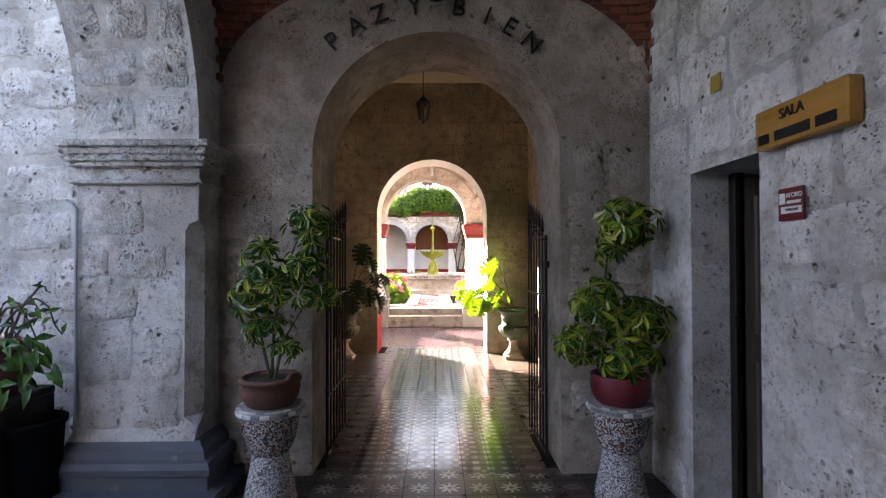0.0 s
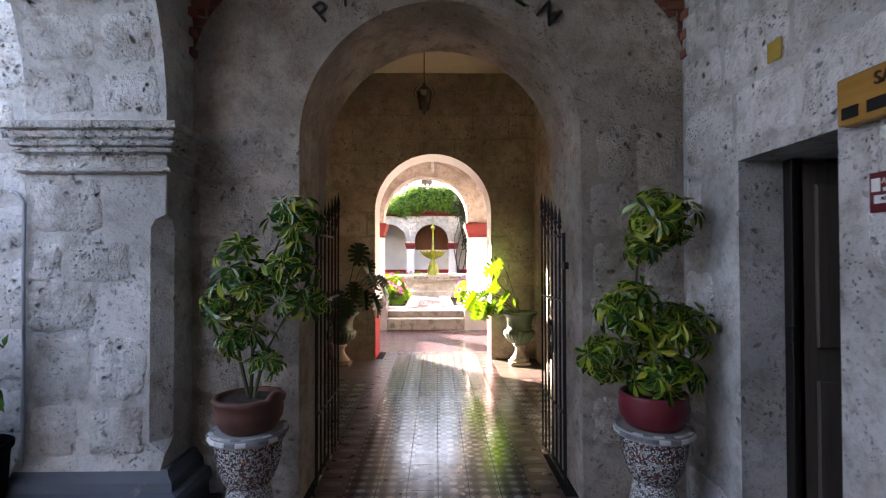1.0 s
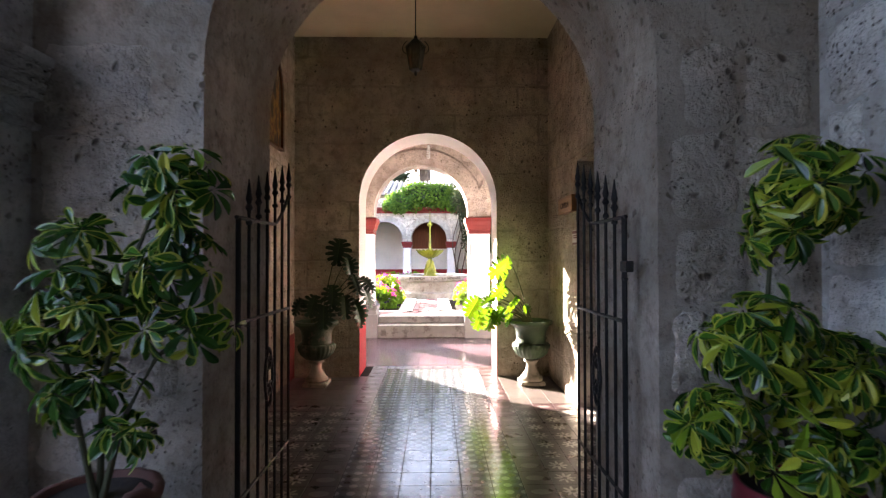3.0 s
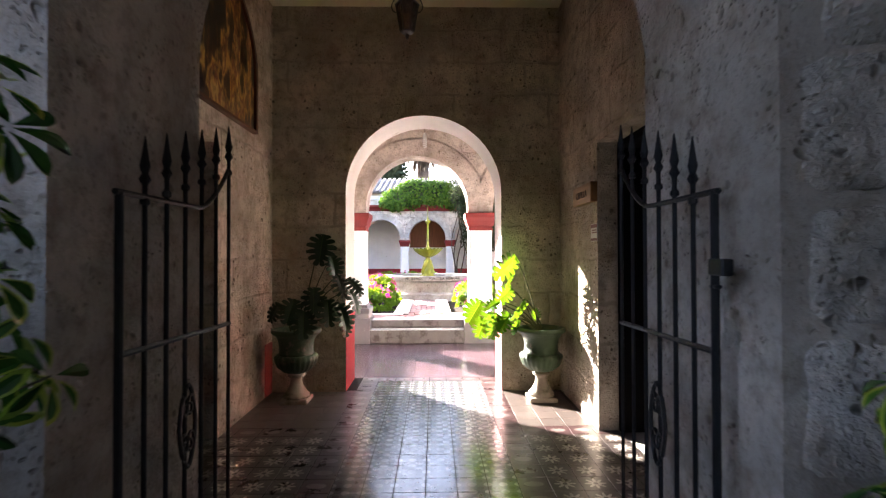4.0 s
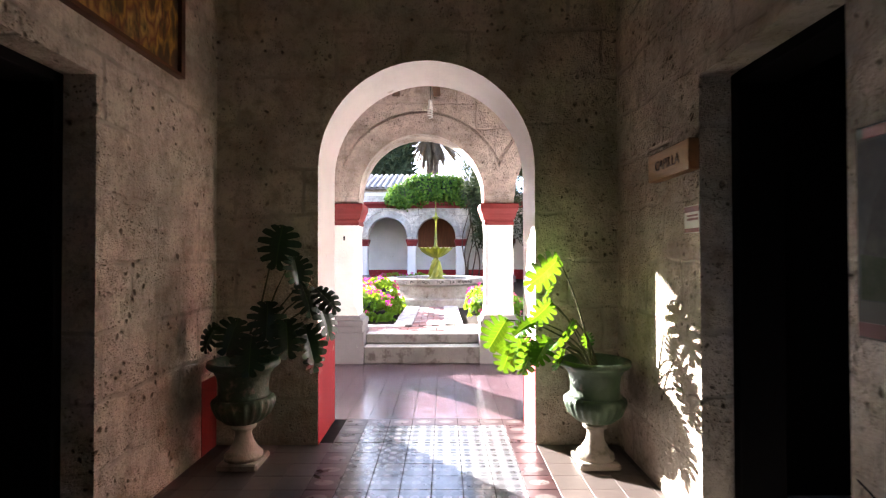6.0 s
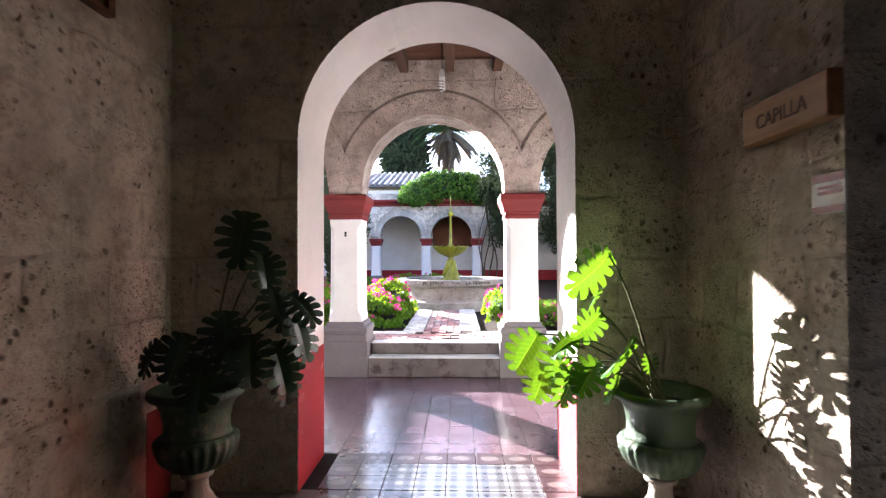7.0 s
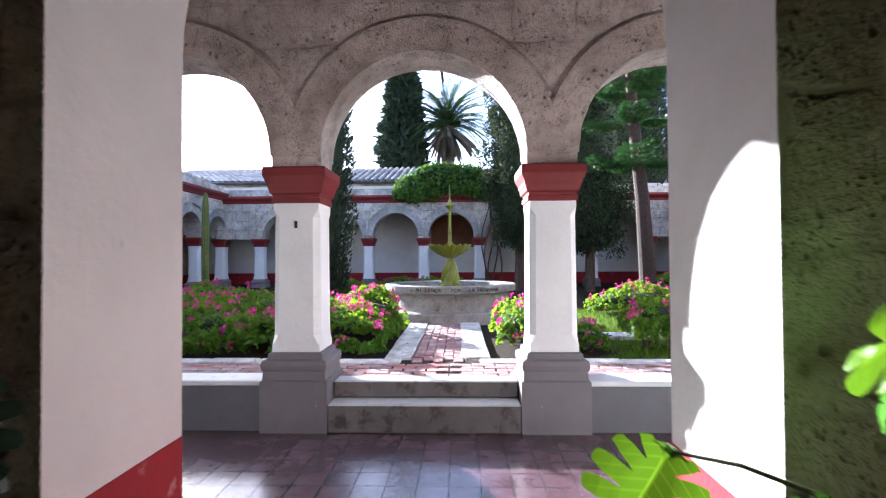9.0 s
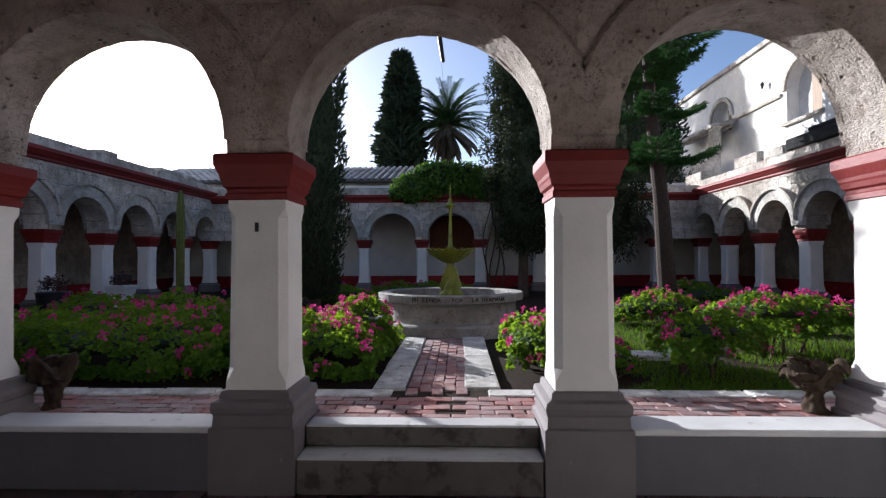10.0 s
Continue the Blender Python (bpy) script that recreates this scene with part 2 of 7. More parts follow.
M_PLANK = wood("ceiling_wood", (0.17, 0.08, 0.045), (0.08, 0.04, 0.025), 0)
M_CEIL = paint("cream_ceiling", (0.62, 0.52, 0.36), (0.5, 0.4, 0.28), (0.66, 0.8), 0.8, 0.2, 0.85)
M_BRICK = per_piece("old_brick", [(0.30, 0.13, 0.12), (0.40, 0.22, 0.20), (0.20, 0.11, 0.11), (0.42, 0.29, 0.275), (0.28, 0.17, 0.165), (0.38, 0.15, 0.14)], weather=(0.36, 0.325, 0.325))
M_BRICKJ = per_piece("vault_brick", [(0.32, 0.10, 0.06), (0.36, 0.14, 0.085), (0.17, 0.07, 0.05), (0.38, 0.12, 0.07)], joined=True)
M_GREEN_URN = paint("mossy_green_stone", (0.055, 0.095, 0.05), (0.20, 0.16, 0.12), (0.57, 0.68), 0.5, 0.5, 0.4)
M_URN_FOOT = paint("worn_urn_stone", (0.40, 0.345, 0.28), (0.13, 0.13, 0.085), (0.52, 0.66), 0.75, 0.6, 0.6)
M_LEAF_A = leaf("umbrella_plant_leaf", (0.016, 0.065, 0.012), (0.055, 0.15, 0.018), None, 0.25)
M_LEAF_B = leaf("umbrella_plant_margin", (0.16, 0.28, 0.016), (0.46, 0.46, 0.045), None, 0.3)
def split_leaf(name, a, b, vein, trans, glow, rough=0.22):
    """A big glossy leaf with a pale rib and side veins, drawn in its own flat coordinates."""
    g = Graph(name)
    uv = g.node("ShaderNodeUVMap")
    uv.uv_map = "leaf"
    s = g.split(uv.outputs[0])
    x = g.math('ABSOLUTE', s[0])
    run = g.math('FRACT', g.math('MULTIPLY', g.math('SUBTRACT', s[1], g.math('MULTIPLY', x, 0.55)), 9.0))
    side = g.math('LESS_THAN', g.math('ABSOLUTE', g.math('SUBTRACT', run, 0.5)), g.math('SUBTRACT', 0.10, g.math('MULTIPLY', x, 0.14)))
    mid = g.math('LESS_THAN', x, 0.016)
    lines = g.math('MAXIMUM', mid, g.math('MULTIPLY', side, 0.30))
    tone = g.math('ADD', g.math('MULTIPLY', g.random(), 0.7), g.math('MULTIPLY', g.noise(16, 4), 0.5))
    col = g.mix(lines, g.mix(tone, a, b), vein)
    g.done(col, rough, g.bump(g.math('SUBTRACT', g.noise(22, 3), lines), 0.35, 0.004), spec=0.5)
    tr = g.node("ShaderNodeBsdfTranslucent")
    g.link(g.mix(lines, g.mix(tone, tuple(c * 0.6 for c in glow), glow), tuple(c * 1.25 for c in glow)), tr.inputs[0])
    mx = g.node("ShaderNodeMixShader")
    mx.inputs[0].default_value = trans
    g.link(g.bsdf.outputs[0], mx.inputs[1])
    g.link(tr.outputs[0], mx.inputs[2])
    g.link(mx.outputs[0], g.tree.nodes["Material Output"].inputs[0])
    return g.mat


M_LEAF_MON = split_leaf("monstera_leaf", (0.03, 0.13, 0.012), (0.06, 0.18, 0.016), (0.16, 0.30, 0.05), 0.30, (0.125, 0.25, 0.008))
# same leaf with the shade of its corner put into the colour
M_LEAF_DARK = split_leaf("shaded_monstera_leaf", (0.005, 0.017, 0.006), (0.011, 0.034, 0.009), (0.03, 0.06, 0.015), 0.10, (0.025, 0.07, 0.01), 0.30)
M_LEAF_HEDGE = leaf("geranium_leaf", (0.016, 0.065, 0.006), (0.085, 0.19, 0.014), None, 0.6, 0.42, (0.30, 0.46, 0.02), 0.2)
M_FLOWER = leaf("pink_blossom", (0.55, 0.02, 0.16), (0.62, 0.06, 0.30), None, 0.6, 0.3)
M_JUNIPER = leaf("juniper_leaf", (0.014, 0.025, 0.011), (0.065, 0.08, 0.036), None, 0.8, 0.22, None, 0.15)
M_RING = stone("archivolt_stone", (0.64, 0.53, 0.465), (0.48, 0.39, 0.335), pit=0.75, rough_depth=0.05)
M_SOFFIT = stone("pale_soffit_stone", (0.66, 0.60, 0.55), (0.48, 0.42, 0.375), pit=0.9, rough_depth=0.07)
M_RING_PALE = stone("pale_archivolt_stone", (0.64, 0.61, 0.57), (0.50, 0.475, 0.44), pit=0.5)
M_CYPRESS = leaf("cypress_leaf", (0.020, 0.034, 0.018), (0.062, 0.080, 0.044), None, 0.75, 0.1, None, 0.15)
M_PALM = leaf("palm_frond", (0.03, 0.07, 0.02), (0.07, 0.13, 0.035), None, 0.5, 0.2)
M_DEADPALM = leaf("dry_frond", (0.10, 0.075, 0.05), (0.16, 0.12, 0.08), None, 0.8, 0.1)
M_PINE = leaf("pine_needle", (0.018, 0.065, 0.016), (0.055, 0.13, 0.03), None, 0.65, 0.2, None, 0.2)
M_VINE = leaf("creeper_leaf", (0.035, 0.10, 0.012), (0.13, 0.23, 0.028), None, 0.6, 0.35, None, 0.25)
M_BARK = bark("grey_bark", (0.14, 0.10, 0.075), (0.06, 0.04, 0.03))
M_TRUNK = plain("ringed_trunk", (0.060, 0.038, 0.029), 0.35, 0.9, 30, 1.0)
M_STEM = bark("plant_stem", (0.10, 0.10, 0.05), (0.05, 0.05, 0.03))
M_GRASS = leaf("grass_blade", (0.03, 0.085, 0.006), (0.08, 0.17, 0.01), None, 0.7, 0.35, (0.17, 0.30, 0.012), 0.2)
M_FOUNTAIN = stone("fountain_stone", (0.50, 0.48, 0.45), (0.36, 0.34, 0.31), pit=0.5)
M_YELLOW = paint("yellow_green_paint", (0.20, 0.215, 0.018), (0.09, 0.095, 0.02), (0.54, 0.68), 0.45, 0.3, 0.75)
M_ROOFTILE = per_piece("roof_tile", [(0.44, 0.39, 0.37), (0.58, 0.55, 0.53), (0.35, 0.29, 0.26)], joined=True)
M_BLACK = plain("black_paint", (0.012, 0.012, 0.012), 0.7, 0.5)
M_PAPER = plain("paper", (0.7, 0.69, 0.66), 0.95, 0.6, 3, 0.02)
M_NOTICE = plain("maroon_print", (0.14, 0.015, 0.02), 0.9, 0.4, 3, 0.02)
M_DIRT = plain("dark_earth", (0.042, 0.028, 0.020), 0.45, 0.95, 14, 1.0, 0.0, 0.1)
M_SLAB = stone("path_slab", (0.76, 0.74, 0.715), (0.58, 0.56, 0.535), pit=0.4)
M_GLASS = Graph("clear_glass").mat
M_GLASS.node_tree.nodes["Principled BSDF"].inputs["Transmission Weight"].default_value = 1.0
M_GLASS.node_tree.nodes["Principled BSDF"].inputs["Roughness"].default_value = 0.05


def tile_pattern(name, base, mark, rough, flower=True, spec=0.6):
    """Printed cement tile: a star flower or a pale cross on a ground colour, in the tile's own coordinates (0.2 m)."""
    g = Graph(name)
    s = g.split(g.local())
    x, y = g.math('MULTIPLY', s[0], 10.0), g.math('MULTIPLY', s[1], 10.0)
    ang = g.math('ARCTAN2', y, x)
    r = g.math('SQRT', g.math('ADD', g.math('MULTIPLY', x, x), g.math('MULTIPLY', y, y)))
    if flower == 'dot':
        f = g.math('LESS_THAN', g.math('ADD', g.math('MULTIPLY', x, x), g.math('MULTIPLY', g.math('MULTIPLY', y, y), 3.0)), 0.42)
    elif flower:
        petal = g.math('ADD', 0.50, g.math('MULTIPLY', g.math('COSINE', g.math('MULTIPLY', ang, 8.0)), 0.22))
        f = g.math('LESS_THAN', r, petal)
        f = g.math('MULTIPLY', f, g.math('GREATER_THAN', r, 0.16))
    else:
        a, b = g.math('ABSOLUTE', x), g.math('ABSOLUTE', y)
        la = g.math('LESS_THAN', g.math('SUBTRACT', 1.0, a), g.math('MULTIPLY', 0.34, g.math('SUBTRACT', 1.0, g.math('MULTIPLY', b, b))))
        lb = g.math('LESS_THAN', g.math('SUBTRACT', 1.0, b), g.math('MULTIPLY', 0.34, g.math('SUBTRACT', 1.0, g.math('MULTIPLY', a, a))))
        star = g.math('LESS_THAN', r, g.math('ADD', 0.20, g.math('MULTIPLY', g.math('COSINE', g.math('MULTIPLY', ang, 8.0)), 0.10)))
        f = g.math('SUBTRACT', 1.0, g.math('MAXIMUM', g.math('MAXIMUM', la, lb), star))
    wear = g.ramp(g.noise(14, 5, 0.7), [(0.35, 0.55), (0.6, 1.0)])
    col = g.mix(g.math('MULTIPLY', f, wear), base, mark)
    col = g.mix(g.math('MULTIPLY', g.random(), 0.35), col, (0.02, 0.02, 0.02))
    col = g.mix(g.ramp(g.noise(3, 4), [(0.45, 0.0), (0.75, 0.5)]), col, tuple(c * 0.5 for c in base))
    n = g.noise(9, 4)
    rr = g.math('ADD', rough, g.math('MULTIPLY', g.math('SUBTRACT', g.noise(7, 5), 0.5), 0.25))
    return g.done(col, rr, g.bump(n, 0.12, 0.01), spec=spec)


def carpet_tile(name):
    """Blue-grey printed tile: a lattice of small pale crosses with dark points between, half worn off."""
    g = Graph(name)
    s = g.split(g.local())
    c = [g.math('COSINE', g.math('MULTIPLY', s[k], 62.832)) for k in (0, 1)]
    both = g.math('ADD', c[0], c[1])
    wear = g.ramp(g.noise(11, 5, 0.7), [(0.36, 0.55), (0.62, 1.0)])
    col = g.mix(g.math('MULTIPLY', g.math('GREATER_THAN', both, 0.75), wear), (0.115, 0.122, 0.132), (0.40, 0.41, 0.42))
    col = g.mix(g.math('MULTIPLY', g.math('LESS_THAN', both, -1.15), wear), col, (0.035, 0.036, 0.04))
    col = g.mix(g.math('MULTIPLY', g.random(), 0.30), col, (0.06, 0.06, 0.065))
    col = g.mix(g.ramp(g.noise(3, 4), [(0.45, 0.0), (0.75, 0.45)]), col, (0.10, 0.095, 0.095))
    rough = g.math('ADD', 0.18, g.math('MULTIPLY', g.math('SUBTRACT', g.noise(7, 5), 0.5), 0.22))
    return g.done(col, rough, g.bump(g.noise(9, 4), 0.10, 0.01), spec=0.6)


M_TILE_STAR = tile_pattern("star_tile", (0.055, 0.042, 0.037), (0.55, 0.53, 0.47), 0.30, True)
M_TILE_CROSS = carpet_tile("carpet_tile")
M_TILE_DOT = tile_pattern("border_tile", (0.06, 0.03, 0.03), (0.21, 0.18, 0.165), 0.30, 'dot')
def walk_tile(name):
    """Plain polished dark red cement tile, scuffed paler in patches and dirty at the joints."""
    g = Graph(name)
    s = g.split(g.local())
    rim = g.math('MAXIMUM', g.math('ABSOLUTE', s[0]), g.math('ABSOLUTE', s[1]))
    dirt = g.math('MULTIPLY', g.ramp(rim, [(0.085, 0.0), (0.098, 1.0)]), g.ramp(g.noise(9, 4), [(0.4, 0.0), (0.65, 0.9)]))
    col = g.mix(g.random(), (0.080, 0.040, 0.050), (0.112, 0.064, 0.078))
    col = g.mix(g.ramp(g.noise(4.0, 5, 0.7), [(0.42, 0.0), (0.68, 0.7)]), col, (0.150, 0.110, 0.130))
    col = g.mix(dirt, col, (0.025, 0.020, 0.020))
    rough = g.math('ADD', 0.10, g.math('MULTIPLY', g.noise(5, 4), 0.22))
    return g.done(col, rough, g.bump(g.noise(60, 3), 0.04, 0.004), spec=1.0)


M_TILE_PLAIN = walk_tile("red_tile")
M_TILE_DARK = tile_pattern("dark_tile", (0.03, 0.026, 0.024), (0.035, 0.03, 0.028), 0.4, False)
M_TILE_BROWN = tile_pattern("brown_tile", (0.12, 0.095, 0.084), (0.11, 0.088, 0.078), 0.36, False)
# ---- building kit ----
def part(name, bm, material, parent=None, label="", smooth=False):
    """Links a bmesh as one mesh object under a thing or a part."""
    me = bpy.data.meshes.new(name)
    bm.normal_update()
    bm.to_mesh(me)
    bm.free()
    for m in (material if isinstance(material, (list, tuple)) else [material]):
        me.materials.append(m)
    if smooth:
        me.polygons.foreach_set("use_smooth", [True] * len(me.polygons))
    ob = new(name, me)
    if parent is not None:
        ob.parent = parent
    if label:
        tagged(ob, label)
    return ob


def thing(name, label, category, group="", kind="", at=None):
    ob = new(name)
    ob.empty_display_size = 0.1
    if at is not None:
        ob.matrix_basis = at
    return tagged(ob, label, category, group, kind)


def box(bm, x0, x1, y0, y1, z0, z1, bevel=0.0):
    made = bmesh.ops.create_cube(bm, size=1.0, matrix=Matrix.Translation(((x0 + x1) / 2, (y0 + y1) / 2, (z0 + z1) / 2)) @ Matrix.Diagonal((x1 - x0, y1 - y0, z1 - z0, 1)))
    if bevel:
        edges = list({e for v in made["verts"] for e in v.link_edges})
        bmesh.ops.bevel(bm, geom=edges, offset=bevel, segments=1, affect='EDGES')
    return bm


def prism(bm, outline, d0, d1, axis='y'):
    """A flat outline of (u, z) pushed from d0 to d1 along y (u is x) or along x (u is y)."""
    def spot(u, z, d):
        return (u, d, z) if axis == 'y' else (d, u, z)
    a = [bm.verts.new(spot(u, z, d0)) for u, z in outline]
    b = [bm.verts.new(spot(u, z, d1)) for u, z in outline]
    fs = [bm.faces.new(a), bm.faces.new(list(reversed(b)))]
    n = len(a)
    for i in range(n):
        fs.append(bm.faces.new((a[i], b[i], b[(i + 1) % n], a[(i + 1) % n])))
    bmesh.ops.recalc_face_normals(bm, faces=fs)
    return bm


def arc(c, z, r, a0, a1, n=28, rz=None):
    """Points of an arc in degrees about (c, z)."""
    return [(c + r * math.cos(radians(a0 + (a1 - a0) * i / n)), z + (rz or r) * math.sin(radians(a0 + (a1 - a0) * i / n))) for i in range(n + 1)]


def pierced(u0, u1, z0, z1, openings):
    """Outline of a wall with openings that reach its foot: ('arch', u, half, spring) or ('door', u_from, u_to, head)."""
    pts = [(u0, z0)]
    for kind, a, b, c in openings:
        if kind == 'arch':
            pts += [(a - b, z0)] + list(reversed(arc(a, c, b, 0, 180))) + [(a + b, z0)]
        else:
            pts += [(a, z0), (a, c), (b, c), (b, z0)]
    return pts + [(u1, z0), (u1, z1), (u0, z1)]


def lathe(bm, profile, seg=32, centre=(0, 0), flute=0, depth=0.0, f0=0, f1=0, cap=True):
    """Turns a profile of (radius, z) round the upright; flutes between the heights f0 and f1."""
    rings = []
    for r, z in profile:
        ring = []
        for i in range(seg):
            a = 2 * math.pi * i / seg
            k = r
            if flute and f0 <= z <= f1:
                k = r * (1 + depth * abs(math.sin(flute * a / 2)))
            ring.append(bm.verts.new((centre[0] + k * math.cos(a), centre[1] + k * math.sin(a), z)))
        rings.append(ring)
    for p, q in zip(rings, rings[1:]):
        for i in range(seg):
            bm.faces.new((p[i], p[(i + 1) % seg], q[(i + 1) % seg], q[i]))
    if cap:
        bm.faces.new(list(reversed(rings[0])))
        bm.faces.new(rings[-1])
    return bm


def squared(bm, profile, centre=(0, 0), chamfer=0.0, depth=None):
    """A square pier turned from a profile of (half width, z); chamfer cuts its corners. depth: other half width is h + depth."""
    rings = []
    for h, z, *c in profile:
        k = c[0] if c else chamfer
        hy = h + (depth or 0.0)
        if k > 0:
            pts = [(h - k, -hy), (h, -hy + k), (h, hy - k), (h - k, hy), (-h + k, hy), (-h, hy - k), (-h, -hy + k), (-h + k, -hy)]
        else:
            e = 0.0005
            pts = [(h - e, -hy), (h, -hy + e), (h, hy - e), (h - e, hy), (-h + e, hy), (-h, hy - e), (-h, -hy + e), (-h + e, -hy)]
        rings.append([bm.verts.new((centre[0] + x, centre[1] + y, z)) for x, y in pts])
    for p, q in zip(rings, rings[1:]):
        for i in range(8):
            bm.faces.new((p[i], p[(i + 1) % 8], q[(i + 1) % 8], q[i]))
    bm.faces.new(list(reversed(rings[0])))
    bm.faces.new(rings[-1])
    return bm


def tube(bm, pts, r0, r1=None, seg=7):
    """A tapering round rod along points."""
    r1 = r0 if r1 is None else r1
    rings = []
    pts = [Vector(p) for p in pts]
    for i, p in enumerate(pts):
        d = (pts[min(i + 1, len(pts) - 1)] - pts[max(i - 1, 0)]).normalized()
        s = d.cross(Vector((0, 0, 1)) if abs(d.z) < 0.9 else Vector((1, 0, 0))).normalized()
        w = d.cross(s)
        r = r0 + (r1 - r0) * i / max(1, len(pts) - 1)
        rings.append([bm.verts.new(p + (s * math.cos(2 * math.pi * k / seg) + w * math.sin(2 * math.pi * k / seg)) * r) for k in range(seg)])
    for p, q in zip(rings, rings[1:]):
        for i in range(seg):
            bm.faces.new((p[i], q[i], q[(i + 1) % seg], p[(i + 1) % seg]))
    bm.faces.new(rings[0])
    bm.faces.new(list(reversed(rings[-1])))
    return bm


def blade(verts, faces, base, way, up, length, width, droop=0.25, fold=0.12):
    """One pointed leaf of four faces, added to plain lists."""
    way, up = way.normalized(), up.normalized()
    side = way.cross(up)
    if side.length < 1e-4:
        side = Vector((1, 0, 0))
    side.normalize()
    up = side.cross(way)
    i = len(verts)
    m = base + way * length * 0.5 + up * (-droop * length * 0.18)
    tip = base + way * length + up * (-droop * length)
    verts += [base, m + side * width * 0.5 + up * fold * width, m - up * fold * width * 0.5, m - side * width * 0.5 + up * fold * width, tip]
    faces += [(i, i + 1, i + 2), (i, i + 2, i + 3), (i + 1, i + 4, i + 2), (i + 2, i + 4, i + 3)]


def lists_part(name, verts, faces, material, parent=None, label="", kind=""):
    me = bpy.data.meshes.new(name)
    me.from_pydata([tuple(v) for v in verts], [], faces)
    me.materials.append(material)
    ob = new(name, me)
    if parent is not None:
        ob.parent = parent
    if label or kind:
        tagged(ob, label, kind=kind)
    return ob


def setting(name, bm, material, label, category):
    return tagged(part(name, bm, material), label, category, kind="structure")


def rand_dir(rng, up=0.0):
    v = Vector((rng.gauss(0, 1), rng.gauss(0, 1), rng.gauss(0, 1) + up))
    return v.normalized()
# ---- ground ----
bm = bmesh.new()
box(bm, -300, 300, -300, 300, -0.6, -0.06)
setting("ground", bm, M_DIRT, "bare dark earth under the whole convent", "ground")

# ---- porch: floor, gate wall, right wall, arcade pier, brick vault ----
GATE_Y, GATE_B = 3.5, 4.26          # gate wall, front and back
HALL_Y, HALL_B = 7.84, 8.44         # inner wall, front and back
HALL_L, HALL_R = -1.72, 1.42        # hall side walls
PORCH_R = 1.49
bm = bmesh.new()
prism(bm, pierced(-2.3, 4.0, 0.0, 5.6, [('arch', 0.0, 0.86, 2.21)]), GATE_Y, GATE_B)
setting("wall_gate", bm, M_GATEWALL, "weathered ashlar gate wall pierced by a round arch", "wall")

bm = bmesh.new()
# unseen height and western length are added to keep sun off the patio
box(bm, -24.0, -2.3, GATE_Y, GATE_B, 0.0, 9.0)
setting("wall_patio_north", bm, M_PLASTER, "white ashlar patio wall with smeared mortar joints, heightened out of view against sun", "wall")
bm = bmesh.new()
prism(bm, pierced(-4.8, GATE_Y, 0.0, 5.6, [('door', 2.31, 2.94, 1.98)]), PORCH_R, PORCH_R + 0.45, 'x')
setting("wall_porch", bm, M_SMEAR, "white ashlar porch wall with smeared mortar joints", "wall")

# vault: rises from four corners, two ways curved
bm = bmesh.new()
def vault_z(u, v):
    return 2.68 + 0.83 * math.sqrt(max(0.0, 1 - u * u)) + 1.8 * math.sqrt(max(0.0, 1 - v * v))
N = 24
def vgrid(i):
    return math.sin(math.pi / 2 * (2 * i / N - 1))
low = [[bm.verts.new((vgrid(i) * 1.5, 1.75 + 1.75 * vgrid(j), vault_z(vgrid(i), vgrid(j)))) for j in range(N + 1)] for i in range(N + 1)]
high = [[bm.verts.new((v.co.x, v.co.y, v.co.z + 0.35)) for v in row] for row in low]
for i in range(N):
    for j in range(N):
        bm.faces.new((low[i][j], low[i][j + 1], low[i + 1][j + 1], low[i + 1][j]))
        bm.faces.new((high[i][j], high[i + 1][j], high[i + 1][j + 1], high[i][j + 1]))
setting("ceiling_porch", bm, M_VAULT, "old brick vault over the porch", "ceiling")

# arcade wall on the patio side, with an arch from pier to pier; unseen rear arch added for light
bm = bmesh.new()
prism(bm, pierced(-4.8, GATE_Y, 2.2, 5.6, [('arch', -2.6, 1.7, 2.23), ('arch', 1.5, 1.7, 2.23)]), -2.26, -1.5, 'x')
setting("wall_arcade_porch", bm, M_PLASTER, "ashlar arch between porch and patio", "arch wall")


